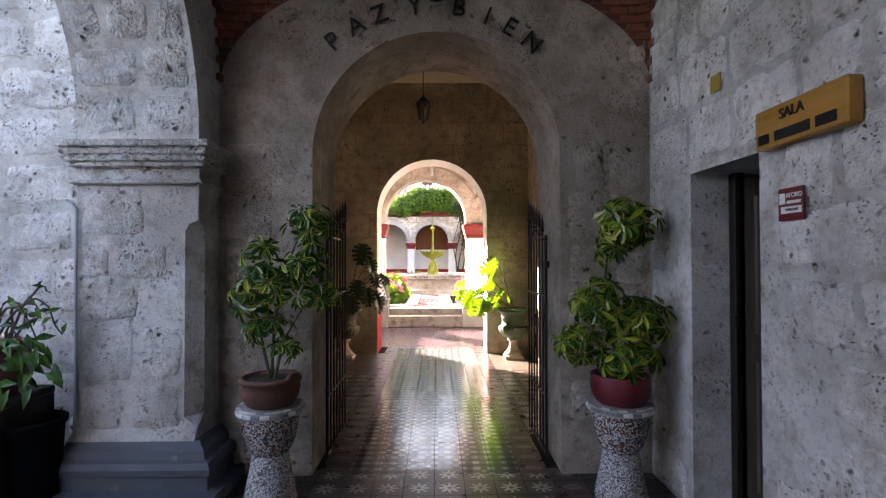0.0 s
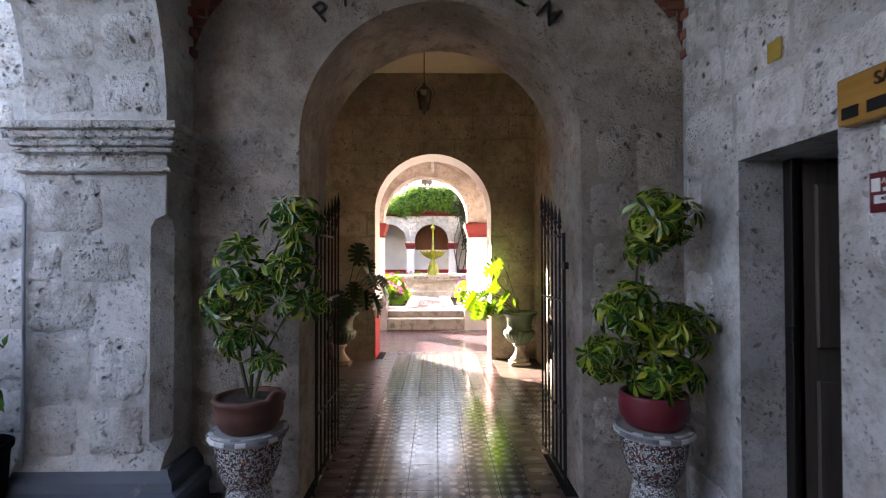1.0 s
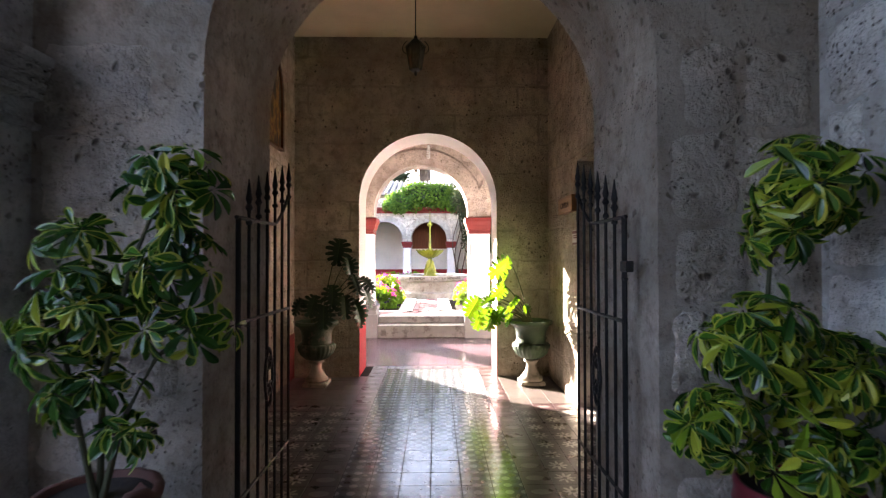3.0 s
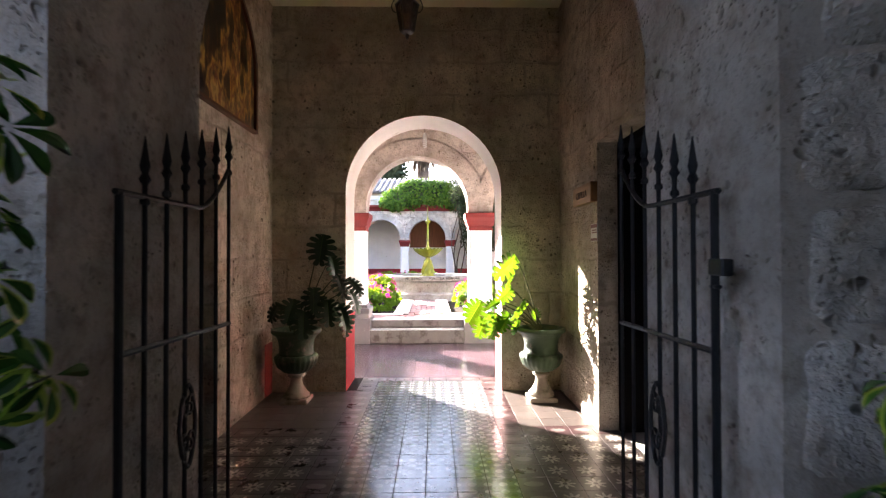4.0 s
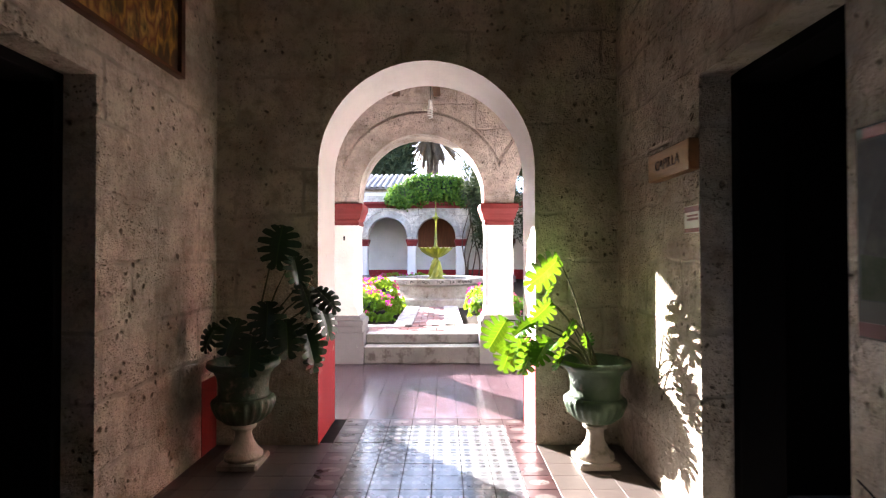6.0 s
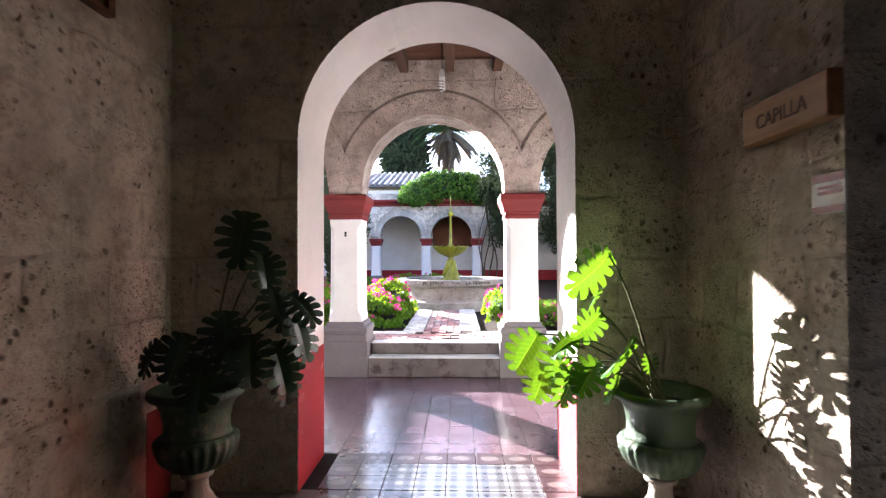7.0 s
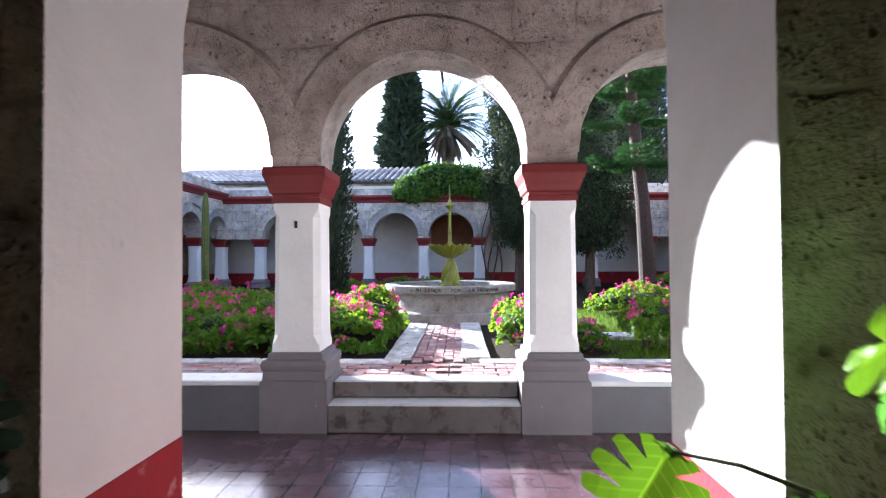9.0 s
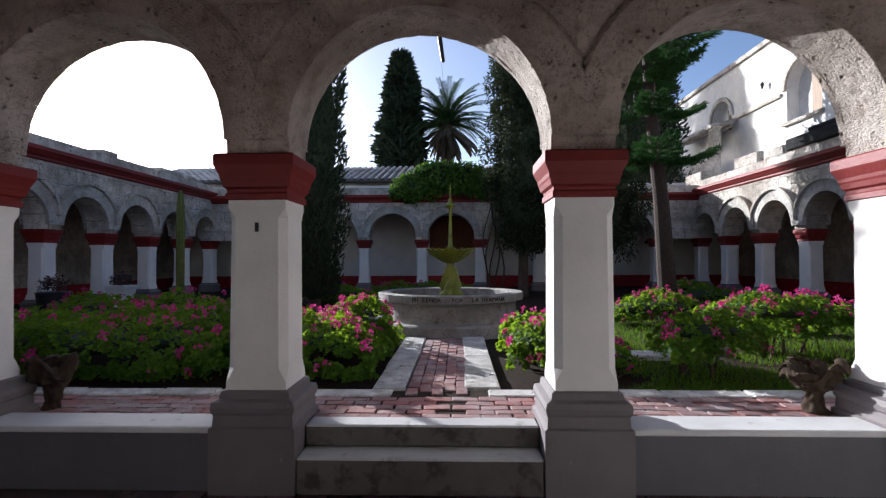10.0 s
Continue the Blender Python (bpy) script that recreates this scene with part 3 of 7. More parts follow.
def porch_pier(y0, y1):
    t = thing("stone_pier", "white ashlar pier with moulded impost and grey stepped base", "pier")
    bm = bmesh.new()
    rings = []
    for z, k in ((0.36, 0.0), (0.44, 0.0), (0.50, 0.085), (1.66, 0.085), (1.71, 0.06), (1.735, 0.0), (1.97, 0.0)):
        k = max(k, 0.006)
        f = 0.035 if z < 0.4 else 0.0
        rings.append([bm.verts.new((x, y, z)) for x, y in ((-2.26 - f, y0 - f), (-1.5 - k, y0 - f), (-1.5, y0 + k), (-1.5, y1), (-2.26 - f, y1))])
    for p, q in zip(rings, rings[1:]):
        for i in range(5):
            bm.faces.new((p[i], p[(i + 1) % 5], q[(i + 1) % 5], q[i]))
    part("shaft", bm, M_PLASTER, t)
    bm = bmesh.new()
    cy = (y0 + y1) / 2
    d = (y1 - y0) / 2 - 0.38
    prof = [(0.383, 1.955), (0.405, 1.958), (0.418, 1.966), (0.418, 1.98), (0.40, 1.985), (0.388, 1.995), (0.386, 2.062), (0.40, 2.068), (0.425, 2.07), (0.43, 2.088), (0.412, 2.092), (0.412, 2.098), (0.436, 2.104), (0.444, 2.125), (0.426, 2.13), (0.426, 2.136), (0.448, 2.146), (0.458, 2.172), (0.44, 2.177), (0.44, 2.184), (0.468, 2.19), (0.474, 2.222), (0.46, 2.23)]
    squared(bm, [(h, z) for h, z in prof], (-1.88, cy), 0.0, d)
    part("impost", bm, M_PIER, t, "moulded stone impost")
    bm = bmesh.new()
    prof = [(0.56, 0.0), (0.56, 0.085), (0.49, 0.09), (0.49, 0.17), (0.505, 0.18), (0.51, 0.22), (0.495, 0.255), (0.46, 0.265), (0.45, 0.31), (0.42, 0.335), (0.41, 0.365)]
    squared(bm, prof, (-1.88, cy), 0.0, d)
    part("base", bm, M_DARKBASE, t, "dark grey painted moulded base")
    return t


porch_pier(3.2, 3.5)
porch_pier(-0.9, -0.2)
porch_pier(-4.8, -4.3)
# unseen rear bay, closed behind and above so light enters from the side
bm = bmesh.new()
box(bm, -1.49, PORCH_R, -4.8, -4.6, 0, 5.6)
setting("wall_porch_south", bm, M_SILLAR, "unseen white ashlar wall added to close the rear porch bay", "wall")
bm = bmesh.new()
box(bm, -1.5, PORCH_R, -4.6, 0.0, 4.1, 4.4)
setting("ceiling_porch_back", bm, M_VAULT, "unseen plain ceiling added to keep skylight off the rear porch bay", "ceiling")

# patio round the porch: walls out of view, added to close it and steer light
bm = bmesh.new()
box(bm, -12.2, -12.0, -8.0, GATE_Y, 0, 3.6)
setting("wall_patio_west", bm, M_SILLAR, "unseen white ashlar wall limiting low skylight into the porch", "wall")
bm = bmesh.new()
box(bm, -12.2, 1.94, -8.2, -8.0, 0, 4.6)
setting("wall_patio_south", bm, M_GATEWALL, "unseen weathered ashlar wall limiting bounced light into the porch", "wall")
bm = bmesh.new()
box(bm, PORCH_R, PORCH_R + 0.45, -8.0, -4.8, 0, 4.6)
setting("wall_patio_east", bm, M_WHITE, "whitewashed patio wall", "wall")
bm = bmesh.new()
box(bm, -12.0, -2.55, -8.0, GATE_Y, -0.012, 0.0)
box(bm, -2.55, PORCH_R, -8.0, -4.7, -0.012, 0.0)
box(bm, -2.55, -1.5, 2.0, GATE_Y, -0.012, -0.003)
setting("patio_paving", bm, M_PAVING, "dark grey stone paving of the open patio", "paving")

# ---- hall between the two arches ----
bm = bmesh.new()
prism(bm, pierced(-11, 11, 0.0, 4.6, [('arch', -0.074, 0.851, 2.162)]), HALL_Y, HALL_B)
hall_wall = setting("wall_hall", bm, [M_HALL_X, M_WHITE], "brown ashlar wall with a whitewashed arch", "wall")
for p in hall_wall.data.polygons:
    if p.normal.y > 0.5 or (abs(p.normal.y) < 0.3 and abs(p.center.x + 0.06) < 1.1 and p.center.z < 3.2):
        p.material_index = 1
bm = bmesh.new()
prism(bm, pierced(GATE_B, HALL_Y, 0.0, 4.4, [('door', 5.46, 6.46, 2.41)]), HALL_L - 0.4, HALL_L, 'x')
setting("wall_hall_west", bm, M_HALL_Y, "brown ashlar hall wall with a door opening", "wall")
bm = bmesh.new()
prism(bm, pierced(GATE_B, HALL_Y, 0.0, 4.4, [('door', 5.58, 6.56, 2.43)]), HALL_R, HALL_R + 0.4, 'x')
setting("wall_hall_east", bm, M_HALL_Y, "brown ashlar hall wall with a door opening", "wall")
bm = bmesh.new()
box(bm, HALL_L - 0.4, HALL_R + 0.4, GATE_B, HALL_Y, 4.21, 4.4)
setting("ceiling_hall", bm, M_CEIL, "cream painted hall ceiling", "ceiling")
# closed rooms behind the doors, walls coloured near-black for the missing light
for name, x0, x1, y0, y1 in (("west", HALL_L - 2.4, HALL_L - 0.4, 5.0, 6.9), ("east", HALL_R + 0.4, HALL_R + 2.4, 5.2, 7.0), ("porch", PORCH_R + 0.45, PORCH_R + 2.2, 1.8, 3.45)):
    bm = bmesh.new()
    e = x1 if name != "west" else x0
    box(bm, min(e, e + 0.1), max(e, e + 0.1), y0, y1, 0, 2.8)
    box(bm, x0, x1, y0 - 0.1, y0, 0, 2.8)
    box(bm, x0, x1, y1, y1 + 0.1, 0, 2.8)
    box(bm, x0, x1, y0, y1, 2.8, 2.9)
    setting("wall_room_" + name, bm, M_UNLIT, "near-black walls standing for the gloom of a side room", "wall")

# ---- cloister walk on the near side ----
COL_Y, PITCH, COL_X = 11.08, 2.15, -1.32
GARDEN_Z = 0.375
bm = bmesh.new()
for i in range(-6, 8):
    x = -0.03 + 0.57 * i
    box(bm, x - 0.05, x + 0.05, HALL_B, 10.9, 3.70, 3.85)
setting("ceiling_beam", bm, M_BEAM, "rough wooden ceiling beams of the cloister walk", "beam")
bm = bmesh.new()
y = HALL_B
while y < 11.2:
    box(bm, -11, 11, y, y + 0.19, 3.85, 3.90)
    y += 0.2
box(bm, -11, 11, HALL_B, 11.26, 3.902, 4.25)
setting("ceiling_walk", bm, M_PLANK, "dark wooden plank ceiling of the cloister walk", "ceiling")
# out of view: added to cut off light from the east end
bm = bmesh.new()
box(bm, 9.0, 9.3, HALL_B, COL_Y - 0.3, 0.0, 3.84)
setting("wall_walk_end", bm, M_ARCADE, "unseen rough stone wall added to stop light at the east end of the walk", "wall")


# ---- cloister arcades ----
def column(mat_wall=None):
    """Square whitewashed pillar with chamfered corners, grey pedestal and red capital, at the origin."""
    t = thing("pillar", "whitewashed square pillar with red capital and grey pedestal", "pillar", "cloister pillars")
    bm = bmesh.new()
    squared(bm, [(0.28, 0.0), (0.28, 0.42), (0.262, 0.432), (0.258, 0.50), (0.268, 0.515), (0.274, 0.55), (0.266, 0.585), (0.232, 0.60), (0.225, 0.64), (0.21, 0.65)])
    part("pedestal", bm, M_GREYPAINT, t, "grey painted pedestal")
    bm = bmesh.new()
    squared(bm, [(0.20, 0.648, 0.0), (0.20, 0.70, 0.0), (0.198, 0.79, 0.05), (0.192, 1.78, 0.05), (0.192, 1.85, 0.0), (0.192, 1.905, 0.0)])
    part("shaft", bm, M_WHITE, t)
    bm = bmesh.new()
    squared(bm, [(0.195, 1.90), (0.207, 1.905), (0.207, 1.94), (0.198, 1.95), (0.20, 1.97), (0.218, 1.985), (0.226, 2.02), (0.232, 2.035), (0.236, 2.06), (0.258, 2.11), (0.264, 2.125), (0.264, 2.19), (0.255, 2.2)])
    part("capital", bm, M_RED, t, "red painted moulded capital")
    return t


def arcade(name, xs, pitch, u0, u1, place, material, ring_out=0.03, stones=1, top=3.75, spring=2.30, ring=0.33, thick=0.5):
    """Arched wall on pillars at the places xs along its own x, its court side facing -y, then put at place."""
    half = pitch / 2 - 0.21
    mids = [(a + b) / 2 for a, b in zip(xs, xs[1:])]
    bm = bmesh.new()
    prism(bm, pierced(u0, u1, 2.2, top, [('arch', m, half, spring) for m in mids]), -thick / 2, thick / 2)
    wall = setting("wall_arcade_" + name, bm, material, "ashlar arcade wall with round arches", "arcade")
    wall.matrix_basis = place
    if stones > 1:
        wall.data.materials.append(M_SOFFIT)
        for p in wall.data.polygons:
            p.material_index = 1 if abs(p.normal.y) < 0.3 and p.center.z < 3.6 else 0
    for m in mids:
        for side in (-1, 1):
            y0, y1 = sorted((side * (thick / 2 - 0.002), side * (thick / 2 + ring_out)))
            lim = pitch / 2 - 0.0006
            for k in range(stones):
                a0 = 180 * k / stones + (0.08 if stones > 1 else 0)
                a1 = 180 * (k + 1) / stones - (0.08 if stones > 1 else 0)
                n = 28 if stones == 1 else 12
                bm = bmesh.new()
                out = [(min(max(u, m - lim), m + lim), z) for u, z in arc(m, spring, half + ring, a0, a1, n)]
                jit = 0.003 * math.sin(7.3 * k + m) if stones > 1 else 0
                inner = arc(m, spring, half, a0, a1, n)
                if stones > 1:
                    worn = [1 - 0.011 * abs(noise.noise(Vector((u * 9, z * 9, side)))) - 0.006 * abs(noise.noise(Vector((u * 31, z * 31, side)))) for u, z in inner]
                    inner = [(m + (u - m) * q, spring + (z - spring) * q) for (u, z), q in zip(inner, worn)]
                prism(bm, inner + list(reversed(out)), y0 - (jit if side < 0 else 0), y1 + (jit if side > 0 else 0))
                if stones > 1:
                    bm.verts.ensure_lookup_table()
                    first = len(inner) + (len(inner) + len(out) if side > 0 else 0)
                    for v in bm.verts[first:first + len(out)]:
                        reach = math.hypot(v.co.x - m, v.co.z - spring)
                        q = 1 - 0.050 / reach * min(max((reach - half - ring + 0.05) / 0.05, 0.0), 1.0)
                        v.co.x, v.co.z = m + (v.co.x - m) * q, spring + (v.co.z - spring) * q
                vo = part("archivolt" if stones == 1 else "voussoir", bm, M_RING_PALE if stones == 1 else [M_RING, M_SOFFIT], wall)
                if stones > 1:
                    for p in vo.data.polygons:
                        p.material_index = 1 if abs(p.normal.y) < 0.3 else 0
            if stones == 1:
                out = [(min(max(u, m - lim), m + lim), z) for u, z in arc(m, spring, half + ring + 0.06, 8, 172)]
                inn = [(min(max(u, m - lim + 0.03), m + lim - 0.03), z) for u, z in arc(m, spring, half + ring - 0.01, 8, 172)]
                y0, y1 = sorted((side * (thick / 2 - 0.002), side * (thick / 2 + ring_out + 0.07)))
                part("hood_mould", prism(bmesh.new(), inn + list(reversed(out)), y0, y1), material, wall)
    return wall


pillar = column()
pillar.matrix_basis = pose(COL_X, COL_Y, 0)
south_xs = [COL_X + PITCH * k for k in range(-4, 6)]
for x in south_xs:
    if abs(x - COL_X) > 0.01:
        copy_thing(pillar, pose(x, COL_Y, 0))
arcade("south", south_xs, PITCH, -11.2, 11.2, pose(0, COL_Y, 0), M_ARCADE, top=4.1, thick=0.36, stones=7, ring_out=0.046)
NORTH_P = 2.125
north_xs = [-1.33 + NORTH_P * k for k in range(-3, 5)]
NORTH_Y, SIDE_P, WEST_X, EAST_X = 26.1, 1.9, -9.3, 8.8
for x in north_xs:
    copy_thing(pillar, pose(x, NORTH_Y, 0))
arcade("north", north_xs, NORTH_P, WEST_X, EAST_X, pose(0, NORTH_Y, 0), M_COURT_X, ring_out=0.09, ring=0.29)
side_ys = [26.19 - SIDE_P * k for k in range(9)]
for x in (WEST_X, EAST_X):
    for y in side_ys[:-1]:
        copy_thing(pillar, pose(x, y, 0, 0, 0, 90))
arcade("west", [y for y in reversed(side_ys)], SIDE_P, 10.5, 26.6, pose(WEST_X, 0, 0, 0, 0, 90), M_COURT_Y, ring_out=0.09, ring=0.29)
arcade("east", [y for y in reversed(side_ys)], SIDE_P, 10.5, 26.6, pose(EAST_X, 0, 0, 0, 0, 90), M_COURT_Y, ring_out=0.09, ring=0.29)

plate_bm = box(bmesh.new(), -0.012, 0.012, -0.202, -0.190, 1.69, 1.75, 0.003)
part("iron_clamp", plate_bm, M_IRON, pillar, "small rusty iron clamp")
# red cornice, parapet
def rim(name, x0, x1, place, dz=0.0):
    bm = bmesh.new()
    prism(bm, [(-0.27, 3.63 + dz), (-0.31, 3.66 + dz), (-0.31, 3.70 + dz), (-0.36, 3.73 + dz), (-0.42, 3.80 + dz), (-0.46, 3.82 + dz), (-0.46, 3.90 + dz), (0.25, 3.90 + dz), (0.25, 3.63 + dz)], x0, x1, 'x')
    ob = setting("cornice_" + name, bm, M_RED, "red painted cornice over the arcade", "cornice")
    ob.matrix_basis = place
    bm = bmesh.new()
    box(bm, x0, x1, -0.25, 0.25, 3.9 + dz, 4.17 + dz)
    ob = setting("parapet_" + name, bm, M_COURT, "weathered ashlar parapet", "parapet")
    ob.matrix_basis = place
rim("north", WEST_X, EAST_X, pose(0, NORTH_Y, 0), -0.08)
rim("west", 10.5, 26.4, pose(WEST_X, 0, 0, 0, 0, 90), 0.05)
rim("east", -26.4, -10.5, pose(EAST_X, 0, 0, 0, 0, -90), 0.05)

# back walls and roofs of the other three walks
bm = bmesh.new()
box(bm, -13, 12.5, NORTH_Y + 2.6, NORTH_Y + 2.9, 0, 4.6)
setting("wall_walk_north", bm, M_WHITE, "whitewashed back wall of the far walk", "wall")
bm = bmesh.new()
box(bm, WEST_X - 3.0, WEST_X - 2.7, 8.5, NORTH_Y + 2.6, 0, 4.2)
setting("wall_walk_west", bm, M_HALL_Y, "dim ashlar back wall of the side walk", "wall")
bm = bmesh.new()
box(bm, EAST_X + 2.7, EAST_X + 3.0, 8.5, NORTH_Y + 2.6, 0, 4.2)
setting("wall_walk_east", bm, M_HALL_Y, "dim ashlar back wall of the side walk", "wall")
bm = bmesh.new()
box(bm, -12.2, 11.7, NORTH_Y + 0.25, NORTH_Y + 2.6, 3.95, 4.15)
box(bm, WEST_X - 2.7, WEST_X - 0.25, 11.3, NORTH_Y + 0.25, 3.95, 4.15)
box(bm, EAST_X + 0.25, EAST_X + 2.7, 11.3, NORTH_Y + 0.25, 3.95, 4.15)
setting("ceiling_side_walks", bm, M_PLANK, "wooden ceiling over the far cloister walks", "ceiling")

# ---- low wall, steps, garden floor ----
for i, (a, b) in enumerate(zip(south_xs, south_xs[1:])):
    if abs(a - COL_X) < 0.01:
        continue
    t = thing("low_wall", "grey painted low wall with pale coping between pillars", "low wall", "low walls")
    bm = bmesh.new()
    box(bm, a + 0.275, b - 0.275, COL_Y - 0.22, COL_Y + 0.04, 0, 0.375)
    part("body", bm, M_LOWWALL, t)
    bm = bmesh.new()
    box(bm, a + 0.275, b - 0.275, COL_Y - 0.24, COL_Y + 0.05, 0.377, 0.42, 0.008)
    part("coping", bm, M_COPING, t)
bm = bmesh.new()
box(bm, COL_X + 0.283, COL_X + PITCH - 0.283, COL_Y - 0.27, COL_Y + 0.12, 0, 0.235, 0.012)
box(bm, COL_X + 0.283, COL_X + PITCH - 0.283, COL_Y - 0.07, COL_Y + 0.12, 0.237, 0.382, 0.012)
steps = setting("step", bm, [M_STEP, M_TREAD], "two worn, stained stone steps with pale treads and darker risers", "steps")
# upward faces take the pale colour, all others the dark one
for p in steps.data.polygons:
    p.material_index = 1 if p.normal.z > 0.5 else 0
bm = bmesh.new()
box(bm, WEST_X - 2.7, EAST_X + 2.7, COL_Y + 0.06, NORTH_Y + 2.6, -0.05, GARDEN_Z - 0.05)
setting("garden_ground", bm, M_DIRT, "dark garden soil", "ground")
# ---- floors (plain beds under the tiles) ----
bm = bmesh.new()
box(bm, -9.0, 11, -9, COL_Y + 0.3, -0.2, -0.012)
setting("floor", bm, M_MORTAR, "cement bed under the tiles", "floor")
# ---- plants ----
LEAF_OUTLINE = ((0.0, 0.0), (0.20, 0.17), (0.45, 0.38), (0.68, 0.5), (0.88, 0.36), (1.0, 0.0), (0.88, -0.36), (0.68, -0.5), (0.45, -0.38), (0.20, -0.17))


def oval(verts, green, pale, rng, base, way, up, length, width, droop, pale_share):
    """An obovate leaflet folded along its rib, with an uneven pale margin, or all green, or nearly all pale."""
    way = way.normalized()
    side = way.cross(up)
    side = side.normalized() if side.length > 1e-4 else Vector((1, 0, 0))
    up = side.cross(way)
    i, n = len(verts), len(LEAF_OUTLINE)
    kind = rng.random()
    inset = rng.uniform(0.62, 0.86)
    lop = rng.uniform(-0.12, 0.12)
    for ring in (0, 1):
        for u, w in LEAF_OUTLINE:
            if ring:
                u, w = 0.48 + (u - 0.48) * (inset + 0.1) + rng.uniform(-0.03, 0.03), w * inset + lop * 0.5
            verts.append(base + way * length * u + side * width * w + up * (-droop * length * u * u + 0.42 * abs(w) * width))
    middle, margin = (green, green) if kind > 0.35 + pale_share else ((pale, pale) if kind < pale_share * 0.45 else (green, pale))
    for q in range(n):
        r = (q + 1) % n
        margin.append((i + q, i + r, i + n + r, i + n + q))
    middle.append(tuple(range(i + n, i + n + 6)))
    middle.append((i + n + 5, i + n + 6, i + n + 7, i + n + 8, i + n + 9, i + n))


def rosette(verts, green, pale, rng, at, way, size, pale_share):
    """A whorl of drooping leaflets on short stalks, as an umbrella plant has."""
    way = way.normalized()
    s = way.cross(Vector((0.3, 0.5, 0.8))).normalized()
    w = way.cross(s)
    n = rng.randint(6, 9)
    turn = rng.random() * 6.28
    tilt = rng.uniform(-0.35, 0.35)
    for i in range(n):
        a = turn + 6.283 * i / n + rng.uniform(-0.15, 0.15)
        out = s * math.cos(a) + w * math.sin(a)
        d = (out + way * (tilt + rng.uniform(-0.2, 0.2)) + Vector((0, 0, -0.30))).normalized()
        oval(verts, green, pale, rng, at + d * size * 0.12, d, way, size * rng.uniform(0.75, 1.15), size * rng.uniform(0.29, 0.36), rng.uniform(0.1, 0.6), pale_share)


def umbrella_plant(label, base, stems, clumps, seed, pale_share):
    """stems: lists of points; clumps: (centre, radii, whorls, leaflet length)."""
    rng = random.Random(seed)
    t = thing("umbrella_plant", label, "potted plant", at=pose(*base))
    off = Vector(base)
    for pts in stems:
        bm = bmesh.new()
        tube(bm, [Vector(p) - off for p in pts], 0.011, 0.005)
        part("stem", bm, M_STEM, t)
    for c, rad, count, size in clumps:
        count, size = int(count * 1.6), size * 0.84
        verts, inner, outer = [], [], []
        tb = bmesh.new()
        for _ in range(count):
            d = rand_dir(rng, 0.25)
            k = rng.uniform(0.45, 1.0) ** 0.6
            p = Vector(c) - off + Vector((d.x * rad[0], d.y * rad[1], d.z * rad[2])) * k
            rosette(verts, inner, outer, rng, p, (d + Vector((0, -0.35, 0.45))).normalized(), size * rng.uniform(0.85, 1.2), pale_share)
            q = Vector(c) - off + Vector((d.x * rad[0], d.y * rad[1], d.z * rad[2])) * (k * 0.25)
            tube(tb, [q, (p + q) / 2 - Vector((0, 0, 0.02)), p], 0.003, 0.002, 4)
        fol = lists_part("foliage", verts, inner + outer, M_LEAF_A, t)
        fol.data.materials.append(M_LEAF_B)
        fol.data.polygons.foreach_set("material_index", [0] * len(inner) + [1] * len(outer))
        tagged(part("twig", tb, M_STEM, t), kind="stuff")
    return t


def monstera_leaf(size, rng, curl=0.25, fold=0.20):
    """A split heart-shaped leaf lying along +y from its stalk: broad rounded fingers with slits between them."""
    bm = bmesh.new()
    L = size
    wave = rng.uniform(0, 6.28)
    def bend(x, y):
        return Vector((x, y, -curl * (max(y, 0) / L) ** 2 * L - 0.75 * x * x / L + fold * abs(x) + 0.02 * L * math.sin(9 * y / L + wave) * abs(x) / L * 2))
    def edge(t):
        """Outline from the heart's lobe (0) round to the tip (1)."""
        a = radians(-118 + 206 * t)
        r = L * (0.50 + 0.10 * max(0, math.sin(a)) ** 4 + 0.04 * math.cos(a))
        return r * math.cos(a) * 0.94, 0.40 * L + r * math.sin(a)
    def rib(t):
        return 0.0, L * (0.86 * max(0.0, t - 0.10) / 0.90)
    cuts = [0.0, 0.20, 0.34, 0.47, 0.60, 0.73, 0.86, 1.0]
    for s in (-1, 1):
        def at(t, f):
            (ex, ey), (rx, ry) = edge(t), rib(t)
            g = f + 0.10 * f * (1 - f)
            return bm.verts.new(bend(s * (rx + (ex - rx) * g), ry + (ey - ry) * g + 0.05 * L * f * f * (1 - t)))
        for i, (t0, t1) in enumerate(zip(cuts, cuts[1:])):
            slit = 0.020 * rng.uniform(0.7, 1.5)
            rng.random()
            d1 = 0.40 if i < len(cuts) - 2 else 1.0
            a, b = (t0 if i == 0 else t0 + slit * 0.4), (t1 if d1 == 1.0 else t1 - slit * 0.4)
            w = t1 - t0
            loops = [(t0, 0.0), (t0, 0.34), (a, 0.44), (a + slit * 0.4, 0.70), (a + slit, 0.90), (t0 + 0.28 * w, 1.0), (t0 + 0.5 * w, 1.02), (t0 + 0.74 * w, 0.99), (b - slit, 0.90), (b - slit * 0.4, 0.70), (b, 0.44), (t1, 0.34), (t1, 0.0)]
            v = [at(*p) for p in loops]
            for q in ((0, 1, 11, 12), (1, 2, 10, 11), (2, 3, 9, 10), (3, 4, 8, 9), (4, 5, 7, 8), (5, 6, 7)):
                f = [v[k] for k in q]
                bm.faces.new(f if s > 0 else list(reversed(f)))
    bmesh.ops.remove_doubles(bm, verts=bm.verts, dist=0.0004)
    flat = bm.loops.layers.uv.new("leaf")
    for f in bm.faces:
        for c in f.loops:
            c[flat].uv = (c.vert.co.x / L, c.vert.co.y / L)
    return bm


